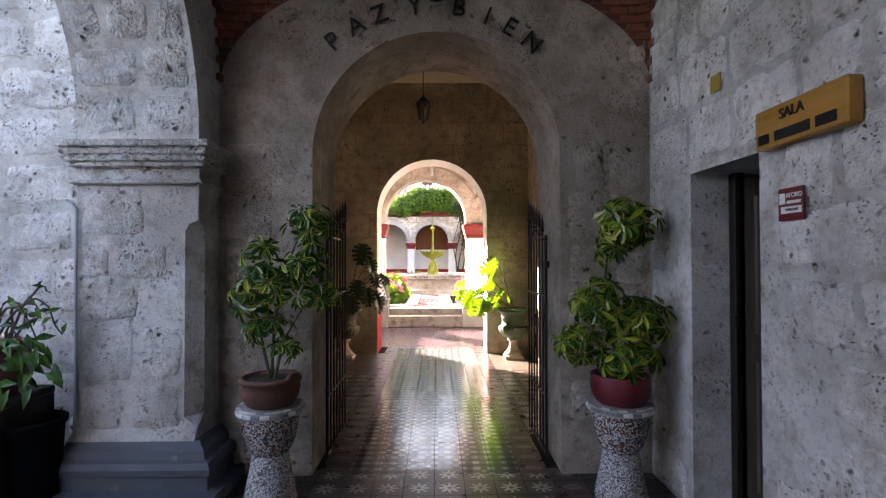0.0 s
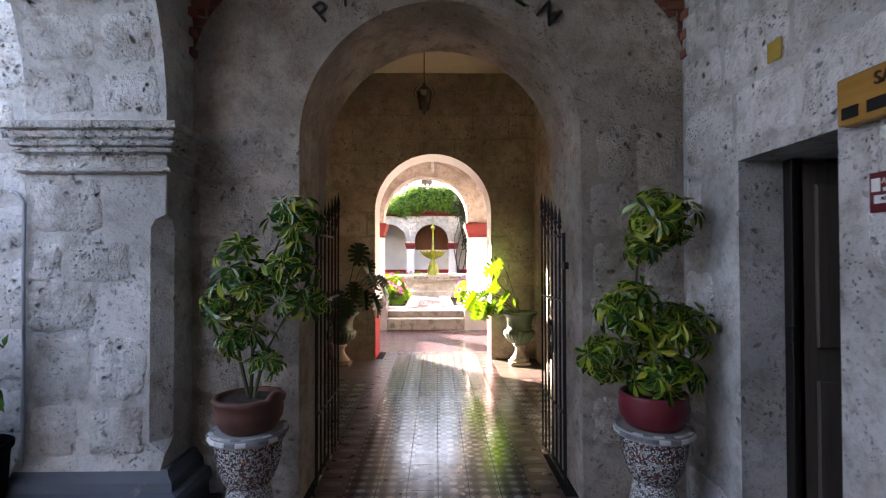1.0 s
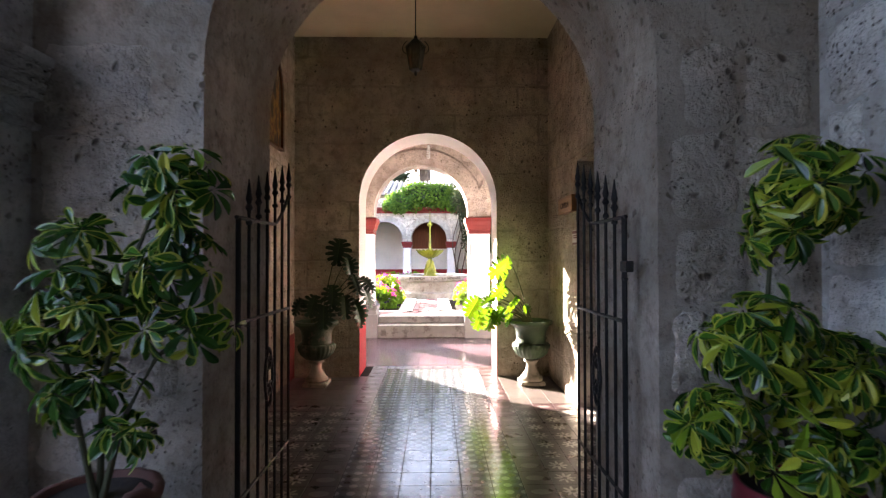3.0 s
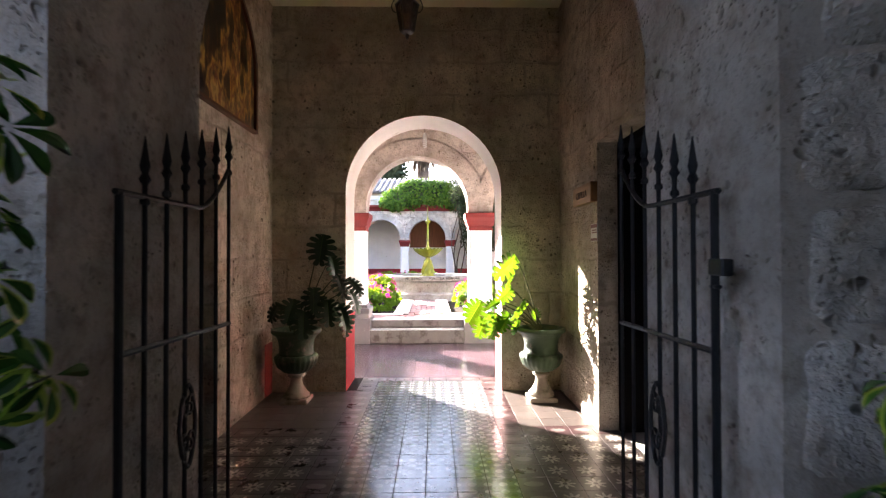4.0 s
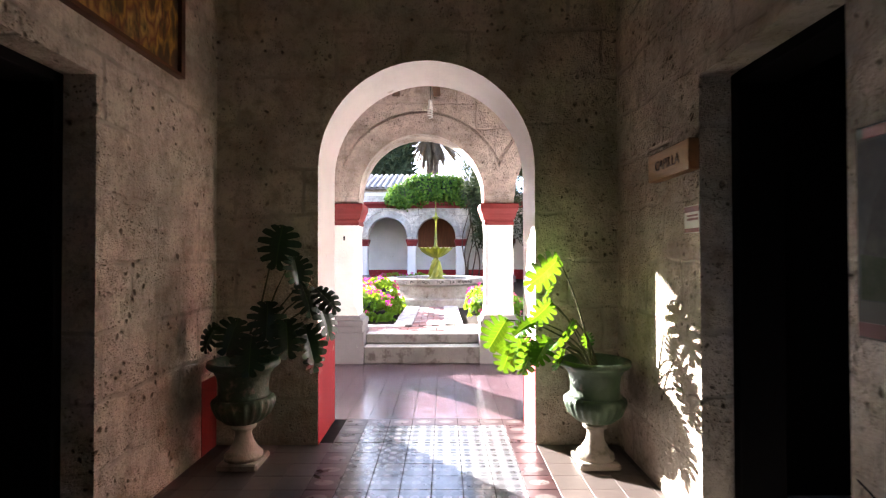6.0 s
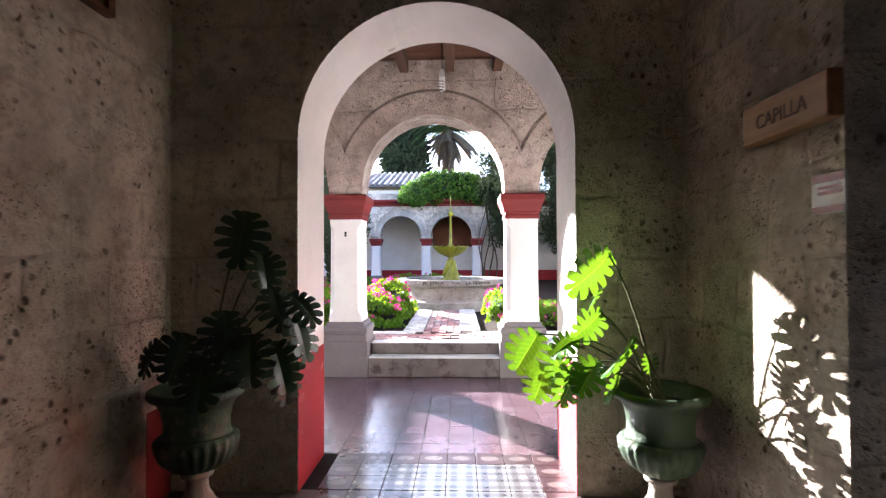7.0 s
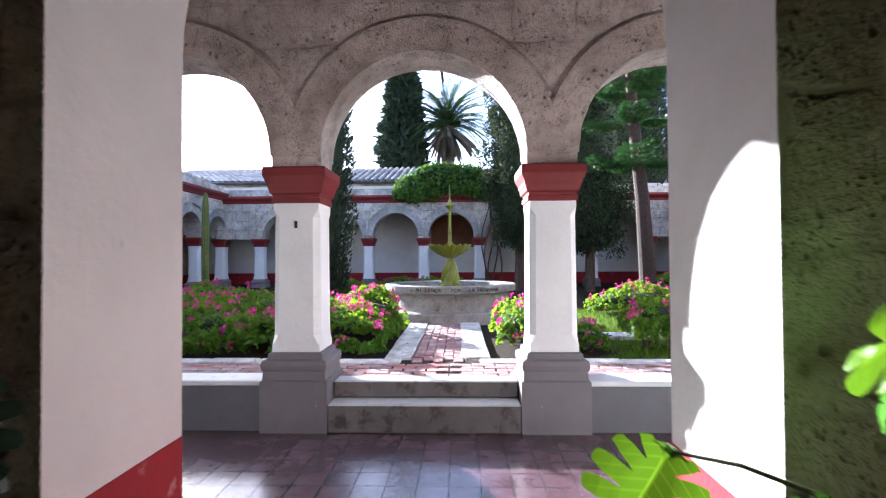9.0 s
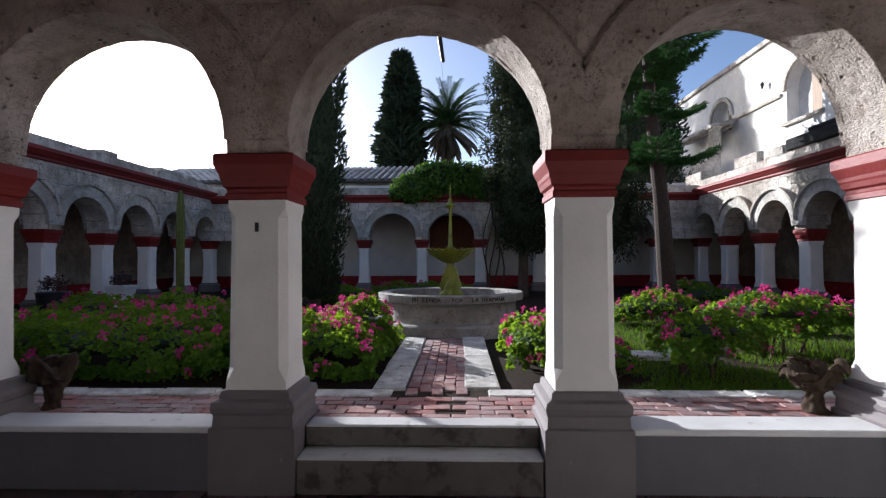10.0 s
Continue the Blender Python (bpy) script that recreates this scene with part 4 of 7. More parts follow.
def monstera(label, base, leaves, seed, mat=None):
    """leaves: (place of the leaf's foot, way it points, way its face looks, size)."""
    rng = random.Random(seed)
    t = thing("monstera", label, "potted plant", at=pose(*base))
    off = Vector(base)
    for foot, way, face, size in leaves:
        bm = monstera_leaf(size, rng, rng.uniform(0.1, 0.35), rng.uniform(0.2, 0.6))
        y = Vector(way).normalized()
        z = Vector(face)
        z = (z - y * z.dot(y)).normalized()
        x = y.cross(z)
        m = Matrix((x, y, z)).transposed().to_4x4()
        m.translation = Vector(foot) - off
        bmesh.ops.transform(bm, matrix=m, verts=bm.verts)
        part("leaf", bm, mat or M_LEAF_MON, t)
        bm = bmesh.new()
        p0 = Vector((rng.uniform(-0.05, 0.05), rng.uniform(-0.05, 0.05), 0.0))
        p2 = Vector(foot) - off
        mid = (p0 + p2) / 2 + Vector((0, 0, 0.10 + 0.12 * (p2 - p0).length))
        curve = [p0.lerp(mid, k / 5).lerp(mid.lerp(p2, k / 5), k / 5) for k in range(6)]
        tube(bm, curve, 0.008, 0.005, 6)
        part("stalk", bm, M_STEM, t)
    return t


def bush(label, centre, rad, leaves, flowers, seed, size=0.06, group="flower beds", stems=5, square=0.6, low=0.12, core=0.0):
    """A flowering bush: small round leaves over a lumpy body, blossom heads near the top."""
    rng = random.Random(seed)
    t = thing("geranium_bush", label, "bush", group, at=pose(centre[0], centre[1], GARDEN_Z))
    verts, faces, fv, ff = [], [], [], []
    H = rad[2]
    lumps = [(rng.uniform(-1, 1), rng.uniform(-1, 1), rng.uniform(0.75, 1.12)) for _ in range(max(4, int(rad[0] * rad[1] * 9)))]
    def top(u, v):
        e = 1 - max(abs(u), abs(v)) ** 3.5 * square
        h = max(k - 2.2 * ((u - a) ** 2 * rad[0] ** 2 + (v - b) ** 2 * rad[1] ** 2) ** 0.5 * 0.25 for a, b, k in lumps)
        return H * e * max(0.62, h)
    for i in range(leaves):
        u, v = rng.uniform(-1, 1), rng.uniform(-1, 1)
        if rng.random() < 0.45:
            if rng.random() < rad[0] / (rad[0] + rad[1]):
                v = rng.choice((-1, -1, 1)) * rng.uniform(0.86, 1.03)
            else:
                u = rng.choice((-1, 1)) * rng.uniform(0.86, 1.03)
            z = top(u, v) * rng.uniform(low, 1.0)
        else:
            z = top(u, v) * rng.uniform(0.82, 1.03)
        k = 1 + 0.05 * math.sin(9 * u + 5 * z) + 0.05 * math.sin(11 * v + 3) + 0.16 * noise.noise(Vector((u * rad[0] * 3.2, v * rad[1] * 3.2 + seed, z * 3.2)))
        p = Vector((u * rad[0] * k, v * rad[1] * k, z))
        if noise.noise(p * 7.5 + Vector((seed, 0, 0))) < -0.16:
            continue
        n = Vector((u * 0.6, v * 0.6, 0.8)) + rand_dir(rng) * 0.7
        d = n.cross(rand_dir(rng)).normalized()
        blade(verts, faces, p - d * size * 0.5, d, n, size * rng.uniform(0.7, 1.3), size * 0.95, 0.1, 0.1)
    for i in range(flowers):
        u, v = rng.uniform(-1, 1), rng.uniform(-1, 1)
        if rng.random() < 0.10:
            v = -rng.uniform(0.9, 1.03)
            z = top(u, v) * rng.uniform(0.5, 1.0)
        else:
            z = top(u, v) + rng.uniform(0.0, 0.07)
        p = Vector((u * rad[0], v * rad[1], z))
        for _ in range(10):
            d = rand_dir(rng, 0.4)
            blade(fv, ff, p + d * 0.014, d, rand_dir(rng), 0.036, 0.036, 0.05, 0.1)
    lists_part("foliage", verts, faces, M_LEAF_HEDGE, t)
    lists_part("blossoms", fv, ff, M_FLOWER, t, "bright pink blossoms")
    for i in range(stems):
        bm = bmesh.new()
        u, v = rng.uniform(-0.5, 0.5), rng.uniform(-0.5, 0.5)
        p = Vector((u * rad[0], v * rad[1], -0.06))
        tube(bm, [p, p + Vector((rng.uniform(-.10, .10), rng.uniform(-.08, .08), H * 0.33)), p + Vector((rng.uniform(-.3, .3), rng.uniform(-.2, .2), H * 0.75))], 0.018, 0.008, 6)
        part("stem", bm, M_BARK, t)
    # dark core blocks the view through; its colour paints the shade between leaves
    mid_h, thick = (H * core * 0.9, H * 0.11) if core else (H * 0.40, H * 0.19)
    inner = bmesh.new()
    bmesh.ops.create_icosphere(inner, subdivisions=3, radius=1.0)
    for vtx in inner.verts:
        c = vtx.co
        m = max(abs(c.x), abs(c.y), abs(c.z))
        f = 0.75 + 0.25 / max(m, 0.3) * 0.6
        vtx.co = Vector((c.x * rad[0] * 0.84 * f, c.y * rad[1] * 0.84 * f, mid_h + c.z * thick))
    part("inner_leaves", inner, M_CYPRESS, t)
    return t


def cypress(label, x, y, height, width, seed, z0=GARDEN_Z, count=5200, open_crown=0.0, spray=0.30, name="cypress", mat=None):
    rng = random.Random(seed)
    t = thing(name, label, "tree", at=pose(x, y, z0))
    bm = bmesh.new()
    tube(bm, [(0, 0, -0.2), (0.03, 0.02, height * 0.3), (0, 0, height * 0.9)], 0.16, 0.03, 9)
    part("trunk", bm, M_BARK, t)
    verts, faces = [], []
    lumps = [(rng.uniform(0, 6.28), rng.uniform(0.03, 0.97), rng.uniform(0.05, 0.22)) for _ in range(70)]
    for _ in range(count):
        h = rng.uniform(0.02, 1.0)
        a = rng.uniform(0, 6.283)
        r = width * min(1.0, 0.55 + h * 3) * (1 - h ** 2.6) ** 0.75
        bul = 0.0
        for la, lh, lr in lumps:
            d = abs((a - la + 3.1416) % 6.283 - 3.1416) * r + abs(h - lh) * height * 0.5
            bul = max(bul, lr - d * 0.25)
        rr = r * (0.72 + bul * 2.4) * rng.uniform(0.72, 1.05) + open_crown * rng.uniform(-0.3, 0.5) * r
        p = Vector((math.cos(a) * rr, math.sin(a) * rr, h * height))
        d = Vector((math.cos(a) * 0.55, math.sin(a) * 0.55, 1.0 - open_crown)) + rand_dir(rng) * 0.45
        s = spray * rng.uniform(0.6, 1.3)
        n = Vector((math.cos(a), math.sin(a), 0.2))
        blade(verts, faces, p, d, n, s, s * 0.32, 0.05, 0.15)
        blade(verts, faces, p + d.normalized() * s * 0.2, d + rand_dir(rng) * 0.5, rand_dir(rng), s * 0.7, s * 0.22, 0.1, 0.2)
    core = bmesh.new()
    prof = [(0.05, 0.1)] + [(max(0.02, width * (0.66 - 0.3 * open_crown) * min(1, 0.55 + k / 12 * 3) * (1 - (k / 12) ** 2.6) ** 0.75), height * (0.03 + 0.93 * k / 12)) for k in range(13)]
    lathe(core, prof, 14)
    for v in core.verts:
        v.co.x *= 1 + 0.18 * math.sin(v.co.z * 3.1 + v.co.y * 5)
        v.co.y *= 1 + 0.18 * math.sin(v.co.z * 2.3 + 1)
    lists_part("crown", verts, faces, mat or M_CYPRESS, t)
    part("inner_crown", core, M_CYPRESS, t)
    return t


def juniper(label, x, y, height, width, seed):
    """A loose conifer of hanging clumps of fine sprays."""
    rng = random.Random(seed)
    t = thing("juniper", label, "tree", at=pose(x, y, GARDEN_Z))
    bm = bmesh.new()
    tube(bm, [(0, 0, -0.2), (0.05, 0.02, height * 0.3), (-0.05, 0, height * 0.95)], 0.18, 0.03, 9)
    part("trunk", bm, M_BARK, t)
    verts, faces = [], []
    for _ in range(260):
        h = rng.uniform(0.18, 1.0)
        a = rng.uniform(0, 6.283)
        r = width * min(1.0, 0.35 + (h - 0.1) * 2.2) * (1 - h ** 4) ** 0.6 * rng.uniform(0.35, 1.05)
        c = Vector((math.cos(a) * r, math.sin(a) * r, h * height))
        k = rng.uniform(0.20, 0.42)
        for _ in range(190):
            d = rand_dir(rng)
            p = c + Vector((d.x * k, d.y * k, d.z * k * 1.5 - 0.1)) * rng.uniform(0.5, 1.0)
            w = d + Vector((0, 0, -0.5)) + rand_dir(rng) * 0.7
            blade(verts, faces, p, w, d, rng.uniform(0.08, 0.17), 0.05, 0.15, 0.15)
    core = bmesh.new()
    lathe(core, [(0.05, height * 0.16)] + [(width * 0.62 * min(1.0, 0.35 + (k / 14 - 0.1) * 2.2) * (1 - (k / 14) ** 4) ** 0.6 + 0.02, height * k / 14) for k in range(3, 15)], 14)
    for v in core.verts:
        v.co *= 1 + 0.10 * noise.noise(v.co * 1.3)
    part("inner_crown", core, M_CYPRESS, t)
    lists_part("crown", verts, faces, M_JUNIPER, t)
    return t


def palm(label, x, y, z0, height, seed):
    rng = random.Random(seed)
    t = thing("palm_tree", label, "tree", at=pose(x, y, z0))
    bm = bmesh.new()
    lathe(bm, [(0.34 + 0.03 * (k % 2), height * k / 40) for k in range(41)], 12)
    part("trunk", bm, M_BARK, t)
    for i in range(190):
        dead = i >= 96
        a = rng.uniform(0, 6.283)
        el = rng.uniform(-0.1, 1.45) if not dead else rng.uniform(-1.35, -0.25)
        verts, faces = [], []
        L = rng.uniform(2.3, 2.9) if not dead else rng.uniform(1.3, 2.3)
        out = Vector((math.cos(a), math.sin(a), 0))
        pts, p, e = [], Vector((0, 0, height)), el
        for k in range(10):
            pts.append(p.copy())
            p = p + (out * math.cos(e) + Vector((0, 0, 1)) * math.sin(e)) * (L / 9)
            e -= 0.12 if not dead else 0.05
        bm = bmesh.new()
        tube(bm, pts, 0.025, 0.006, 4)
        side = Vector((-math.sin(a), math.cos(a), 0))
        for k in range(1, 10):
            for j in range(3):
                q = pts[k - 1].lerp(pts[k], j / 3)
                ahead = (pts[k] - pts[k - 1]).normalized()
                for s in (-1, 1):
                    d = side * s * 0.8 + ahead * 0.75 + Vector((0, 0, 0.25 if not dead else -0.5))
                    blade(verts, faces, q, d, Vector((0, 0, 1)), 0.40 * (1 - 0.05 * k), 0.085, 0.25, 0.1)
        me = bpy.data.meshes.new("frond")
        bm.to_mesh(me)
        bm.free()
        off = len(me.vertices)
        vs = [v.co.copy() for v in me.vertices] + verts
        fs = [tuple(f.vertices) for f in me.polygons] + [tuple(q + off for q in f) for f in faces]
        bpy.data.meshes.remove(me)
        lists_part("frond", vs, fs, M_DEADPALM if dead else M_PALM, t, "dry hanging frond" if dead else "")
    return t


def pine(label, x, y, height, seed):
    """Norfolk pine: straight trunk with tiers of long drooping branches dense with needles."""
    rng = random.Random(seed)
    t = thing("norfolk_pine", label, "tree", at=pose(x, y, GARDEN_Z))
    bm = bmesh.new()
    pts = [(0, 0, -0.15), (-0.03, 0, 0.6), (-0.12, 0, 2.2), (-0.30, 0, 4.0), (-0.42, 0, height)]
    tube(bm, pts, 0.20, 0.08, 14)
    for v in bm.verts:
        k = 1 + 0.05 * math.sin(v.co.z * 55) + 0.04 * math.sin(v.co.x * 90)
        v.co.x, v.co.y = v.co.x * 1.0 + 0.01 * k, v.co.y * k
    part("trunk", bm, M_TRUNK, t, "rough ringed grey trunk")
    tiers = [(2.95, 0.95, 4), (3.3, 0.5, 2), (3.85, 0.95, 3), (4.45, 0.85, 3), (4.8, 0.95, 4), (5.3, 1.05, 5), (5.9, 0.95, 5), (6.4, 0.8, 5)]
    for h, L, n in tiers:
        a0 = rng.uniform(0, 6.28)
        cx = -0.30 * min(1, h / 4)
        for i in range(n):
            a = a0 + 6.283 * i / n + rng.uniform(-0.25, 0.25)
            out = Vector((math.cos(a), math.sin(a), 0))
            ln = L * rng.uniform(0.75, 1.15)
            path = [Vector((cx, 0, h)) + out * ln * k / 6 + Vector((0, 0, -0.10 * ln * math.sin(k / 6 * 3.1) + 0.16 * ln * (k / 6) ** 2)) for k in range(7)]
            tb = bmesh.new()
            tube(tb, path, 0.022, 0.006, 5)
            br = part("branch", tb, M_BARK, t)
            verts, faces = [], []
            side = Vector((-math.sin(a), math.cos(a), 0))
            for k in range(2, 13):
                q = path[0].lerp(path[-1], k / 12)
                q.z = path[min(6, k // 2)].z
                for s in (-1, 1):
                    ln2 = 0.42 * ln * (1.15 - abs(k / 12 - 0.55))
                    tip = q + (side * s * 0.78 + out * 0.62 + Vector((0, 0, 0.10))) * ln2
                    for j in range(14):
                        c = q.lerp(tip, j / 14)
                        for _ in range(5):
                            d = (tip - q).normalized() * 0.9 + rand_dir(rng, 0.2) * 0.75
                            blade(verts, faces, c, d, rand_dir(rng), 0.10, 0.020, 0.1, 0.2)
            lists_part("needles", verts, faces, M_PINE, br)
    return t
# ---- porch things ----
def mosaic_mat(name, stops):
    g = Graph(name)
    c = g.voronoi(112, out="Color")
    col = g.ramp(g.split(c)[0], stops)
    col.node.color_ramp.interpolation = 'CONSTANT'
    edge = g.voronoi(112, 'DISTANCE_TO_EDGE')
    col = g.mix(g.ramp(edge, [(0.06, 1.0), (0.14, 0.0)]), col, (0.03, 0.026, 0.024))
    return g.done(col, 0.25, g.bump(g.ramp(edge, [(0.02, 0.0), (0.12, 1.0)]), 0.6, 0.006))


M_MOSAIC = mosaic_mat("broken_tile_mosaic", [(0.0, (0.66, 0.64, 0.62)), (0.30, (0.20, 0.06, 0.06)), (0.48, (0.50, 0.47, 0.46)), (0.62, (0.12, 0.07, 0.06)), (0.74, (0.78, 0.76, 0.74)), (0.88, (0.32, 0.14, 0.13)), (0.975, (0.55, 0.16, 0.02))])
M_MOSAIC_PALE = mosaic_mat("pale_tile_mosaic", [(0.0, (0.74, 0.73, 0.72)), (0.40, (0.46, 0.46, 0.47)), (0.62, (0.82, 0.81, 0.80)), (0.85, (0.24, 0.21, 0.20))])
M_RIMTILE = per_piece("rim_tile", [(0.72, 0.72, 0.70), (0.75, 0.74, 0.71), (0.11, 0.12, 0.13), (0.10, 0.11, 0.12)], 0.3, 0.1)


def plant_stand(x, y, label):
    t = thing("plant_stand", label, "plant stand", "mosaic plant stands", at=pose(x, y, 0))
    bm = bmesh.new()
    lathe(bm, [(0.104, 0.292), (0.112, 0.30), (0.130, 0.325), (0.149, 0.37), (0.162, 0.42), (0.171, 0.47), (0.175, 0.52), (0.178, 0.54)], 36)
    part("body", bm, M_MOSAIC, t, "rounded bowl of dark red, brown and white tile mosaic", True)
    bm = bmesh.new()
    lathe(bm, [(0.160, 0.0), (0.163, 0.012), (0.158, 0.03), (0.140, 0.12), (0.120, 0.22), (0.107, 0.285), (0.104, 0.296)], 36)
    part("foot", bm, M_MOSAIC_PALE, t, "flared foot of pale broken tile mosaic", True)
    bm = bmesh.new()
    lathe(bm, [(0.178, 0.535), (0.197, 0.54), (0.201, 0.555), (0.197, 0.578), (0.18, 0.582)], 36)
    rim = part("rim", bm, M_MORTAR, t)
    chip = bmesh.new()
    box(chip, -0.0265, 0.0265, -0.007, 0.007, -0.011, 0.011, 0.003)
    me = bpy.data.meshes.new("tile")
    chip.to_mesh(me)
    chip.free()
    me.materials.append(M_RIMTILE)
    top = bmesh.new()
    box(top, -0.0255, 0.0255, -0.011, 0.011, -0.003, 0.003, 0.002)
    me2 = bpy.data.meshes.new("tile")
    top.to_mesh(me2)
    top.free()
    me2.materials.append(M_RIMTILE)
    for k in range(23):
        a = k / 23 * 360
        for m, r, z, half in ((me, 0.2005, 0.560, 0), (me2, 0.188, 0.5825, 0.5)):
            ob = new("tile", m)
            ob.parent = rim
            ob.matrix_basis = pose(0, 0, 0, 0, 0, a + half * 360 / 23) @ pose(0, r, z)
    return t


def flower_pot(x, y, z, mat, label, r=0.19, h=0.21, lipped=True):
    t = thing("flower_pot", label, "flower pot", at=pose(x, y, z))
    bm = bmesh.new()
    prof = [(r * 0.70, 0.0), (r * 0.78, 0.01), (r * 0.93, h * 0.35), (r * 0.97, h * 0.6), (r * 0.93, h * 0.8)]
    prof += [(r * 1.0, h * 0.83), (r * 1.02, h * 0.95), (r * 0.98, h)] if lipped else [(r * 0.95, h * 0.93), (r * 0.92, h)]
    prof += [(r * 0.86, h), (r * 0.84, h * 0.86)]
    lathe(bm, prof, 36)
    if lipped:
        for v in bm.verts:
            if v.co.z > h * 0.82:
                a = math.atan2(v.co.y, v.co.x)
                v.co.z += 0.010 * noise.noise(Vector((3 * math.cos(a), 3 * math.sin(a), x))) + (0.030 if -0.55 < a < -0.15 else 0.0)
    part("pot", bm, mat, t, smooth=True)
    bm = bmesh.new()
    lathe(bm, [(r * 0.87, h * 0.80), (r * 0.85, h * 0.885), (r * 0.3, h * 0.90)], 20)
    part("soil", bm, M_SOIL, t)
    return t


SL, SR = (-1.035, 3.17), (1.15, 3.17)
plant_stand(*SL, "hourglass plant stand of broken tile mosaic under a clay pot")
plant_stand(*SR, "hourglass plant stand of broken tile mosaic under a red pot")
flower_pot(*SL, 0.586, M_TERRA, "brown clay flower pot with chipped rim on mosaic stand", 0.185, 0.175)
flower_pot(*SR, 0.586, M_REDPOT, "dark red rounded flower pot on mosaic stand", 0.19, 0.18, False)
b = (SL[0], SL[1], 0.735)
umbrella_plant("tall variegated umbrella plant with bare stems in clay pot", b,
               [[(SL[0], SL[1], 0.73), (SL[0] - 0.05, SL[1], 0.95), (SL[0] - 0.10, SL[1], 1.2), (SL[0] - 0.05, SL[1], 1.45)],
                [(SL[0] + 0.02, SL[1], 0.73), (SL[0] + 0.08, SL[1], 0.98), (SL[0] + 0.2, SL[1] - 0.03, 1.18), (SL[0] + 0.30, SL[1], 1.28)],
                [(SL[0], SL[1] + 0.02, 0.73), (SL[0] + 0.02, SL[1], 1.1), (SL[0] + 0.1, SL[1], 1.45), (SL[0] + 0.21, SL[1], 1.72)]],
               [((SL[0] - 0.05, SL[1], 1.30), (0.22, 0.16, 0.18), 22, 0.105), ((SL[0] - 0.07, SL[1], 1.54), (0.12, 0.10, 0.08), 5, 0.10), ((SL[0] + 0.24, SL[1], 1.71), (0.15, 0.10, 0.12), 10, 0.105),
                ((SL[0] + 0.22, SL[1], 1.45), (0.16, 0.11, 0.16), 11, 0.105), ((SL[0] + 0.29, SL[1], 1.27), (0.13, 0.10, 0.06), 5, 0.10), ((SL[0] - 0.03, SL[1], 1.06), (0.16, 0.11, 0.10), 8, 0.10), ((SL[0] + 0.07, SL[1], 0.93), (0.12, 0.08, 0.07), 4, 0.09)], 3, 0.25)
b = (SR[0], SR[1], 0.735)
umbrella_plant("bushy yellow-green variegated umbrella plant in red pot", b,
               [[(SR[0], SR[1], 0.73), (SR[0] - 0.05, SR[1], 1.0), (SR[0] - 0.09, SR[1], 1.35), (SR[0] - 0.08, SR[1], 1.48), (SR[0] + 0.02, SR[1], 1.62)],
                [(SR[0] + 0.02, SR[1], 0.73), (SR[0] + 0.06, SR[1], 0.95), (SR[0] + 0.08, SR[1], 1.15)]],
               [((SR[0] + 0.02, SR[1], 1.72), (0.17, 0.14, 0.17), 16, 0.112), ((SR[0] + 0.15, SR[1], 1.72), (0.13, 0.10, 0.12), 8, 0.112), ((SR[0] - 0.07, SR[1], 1.55), (0.09, 0.08, 0.08), 4, 0.105), ((SR[0] - 0.11, SR[1] - 0.02, 1.21), (0.21, 0.16, 0.16), 20, 0.112),
                ((SR[0] + 0.10, SR[1] - 0.02, 1.10), (0.20, 0.16, 0.19), 20, 0.112), ((SR[0] - 0.25, SR[1] - 0.02, 0.98), (0.17, 0.15, 0.12), 12, 0.108), ((SR[0] + 0.03, SR[1] - 0.08, 0.88), (0.23, 0.14, 0.09), 12, 0.108)], 5, 0.5)


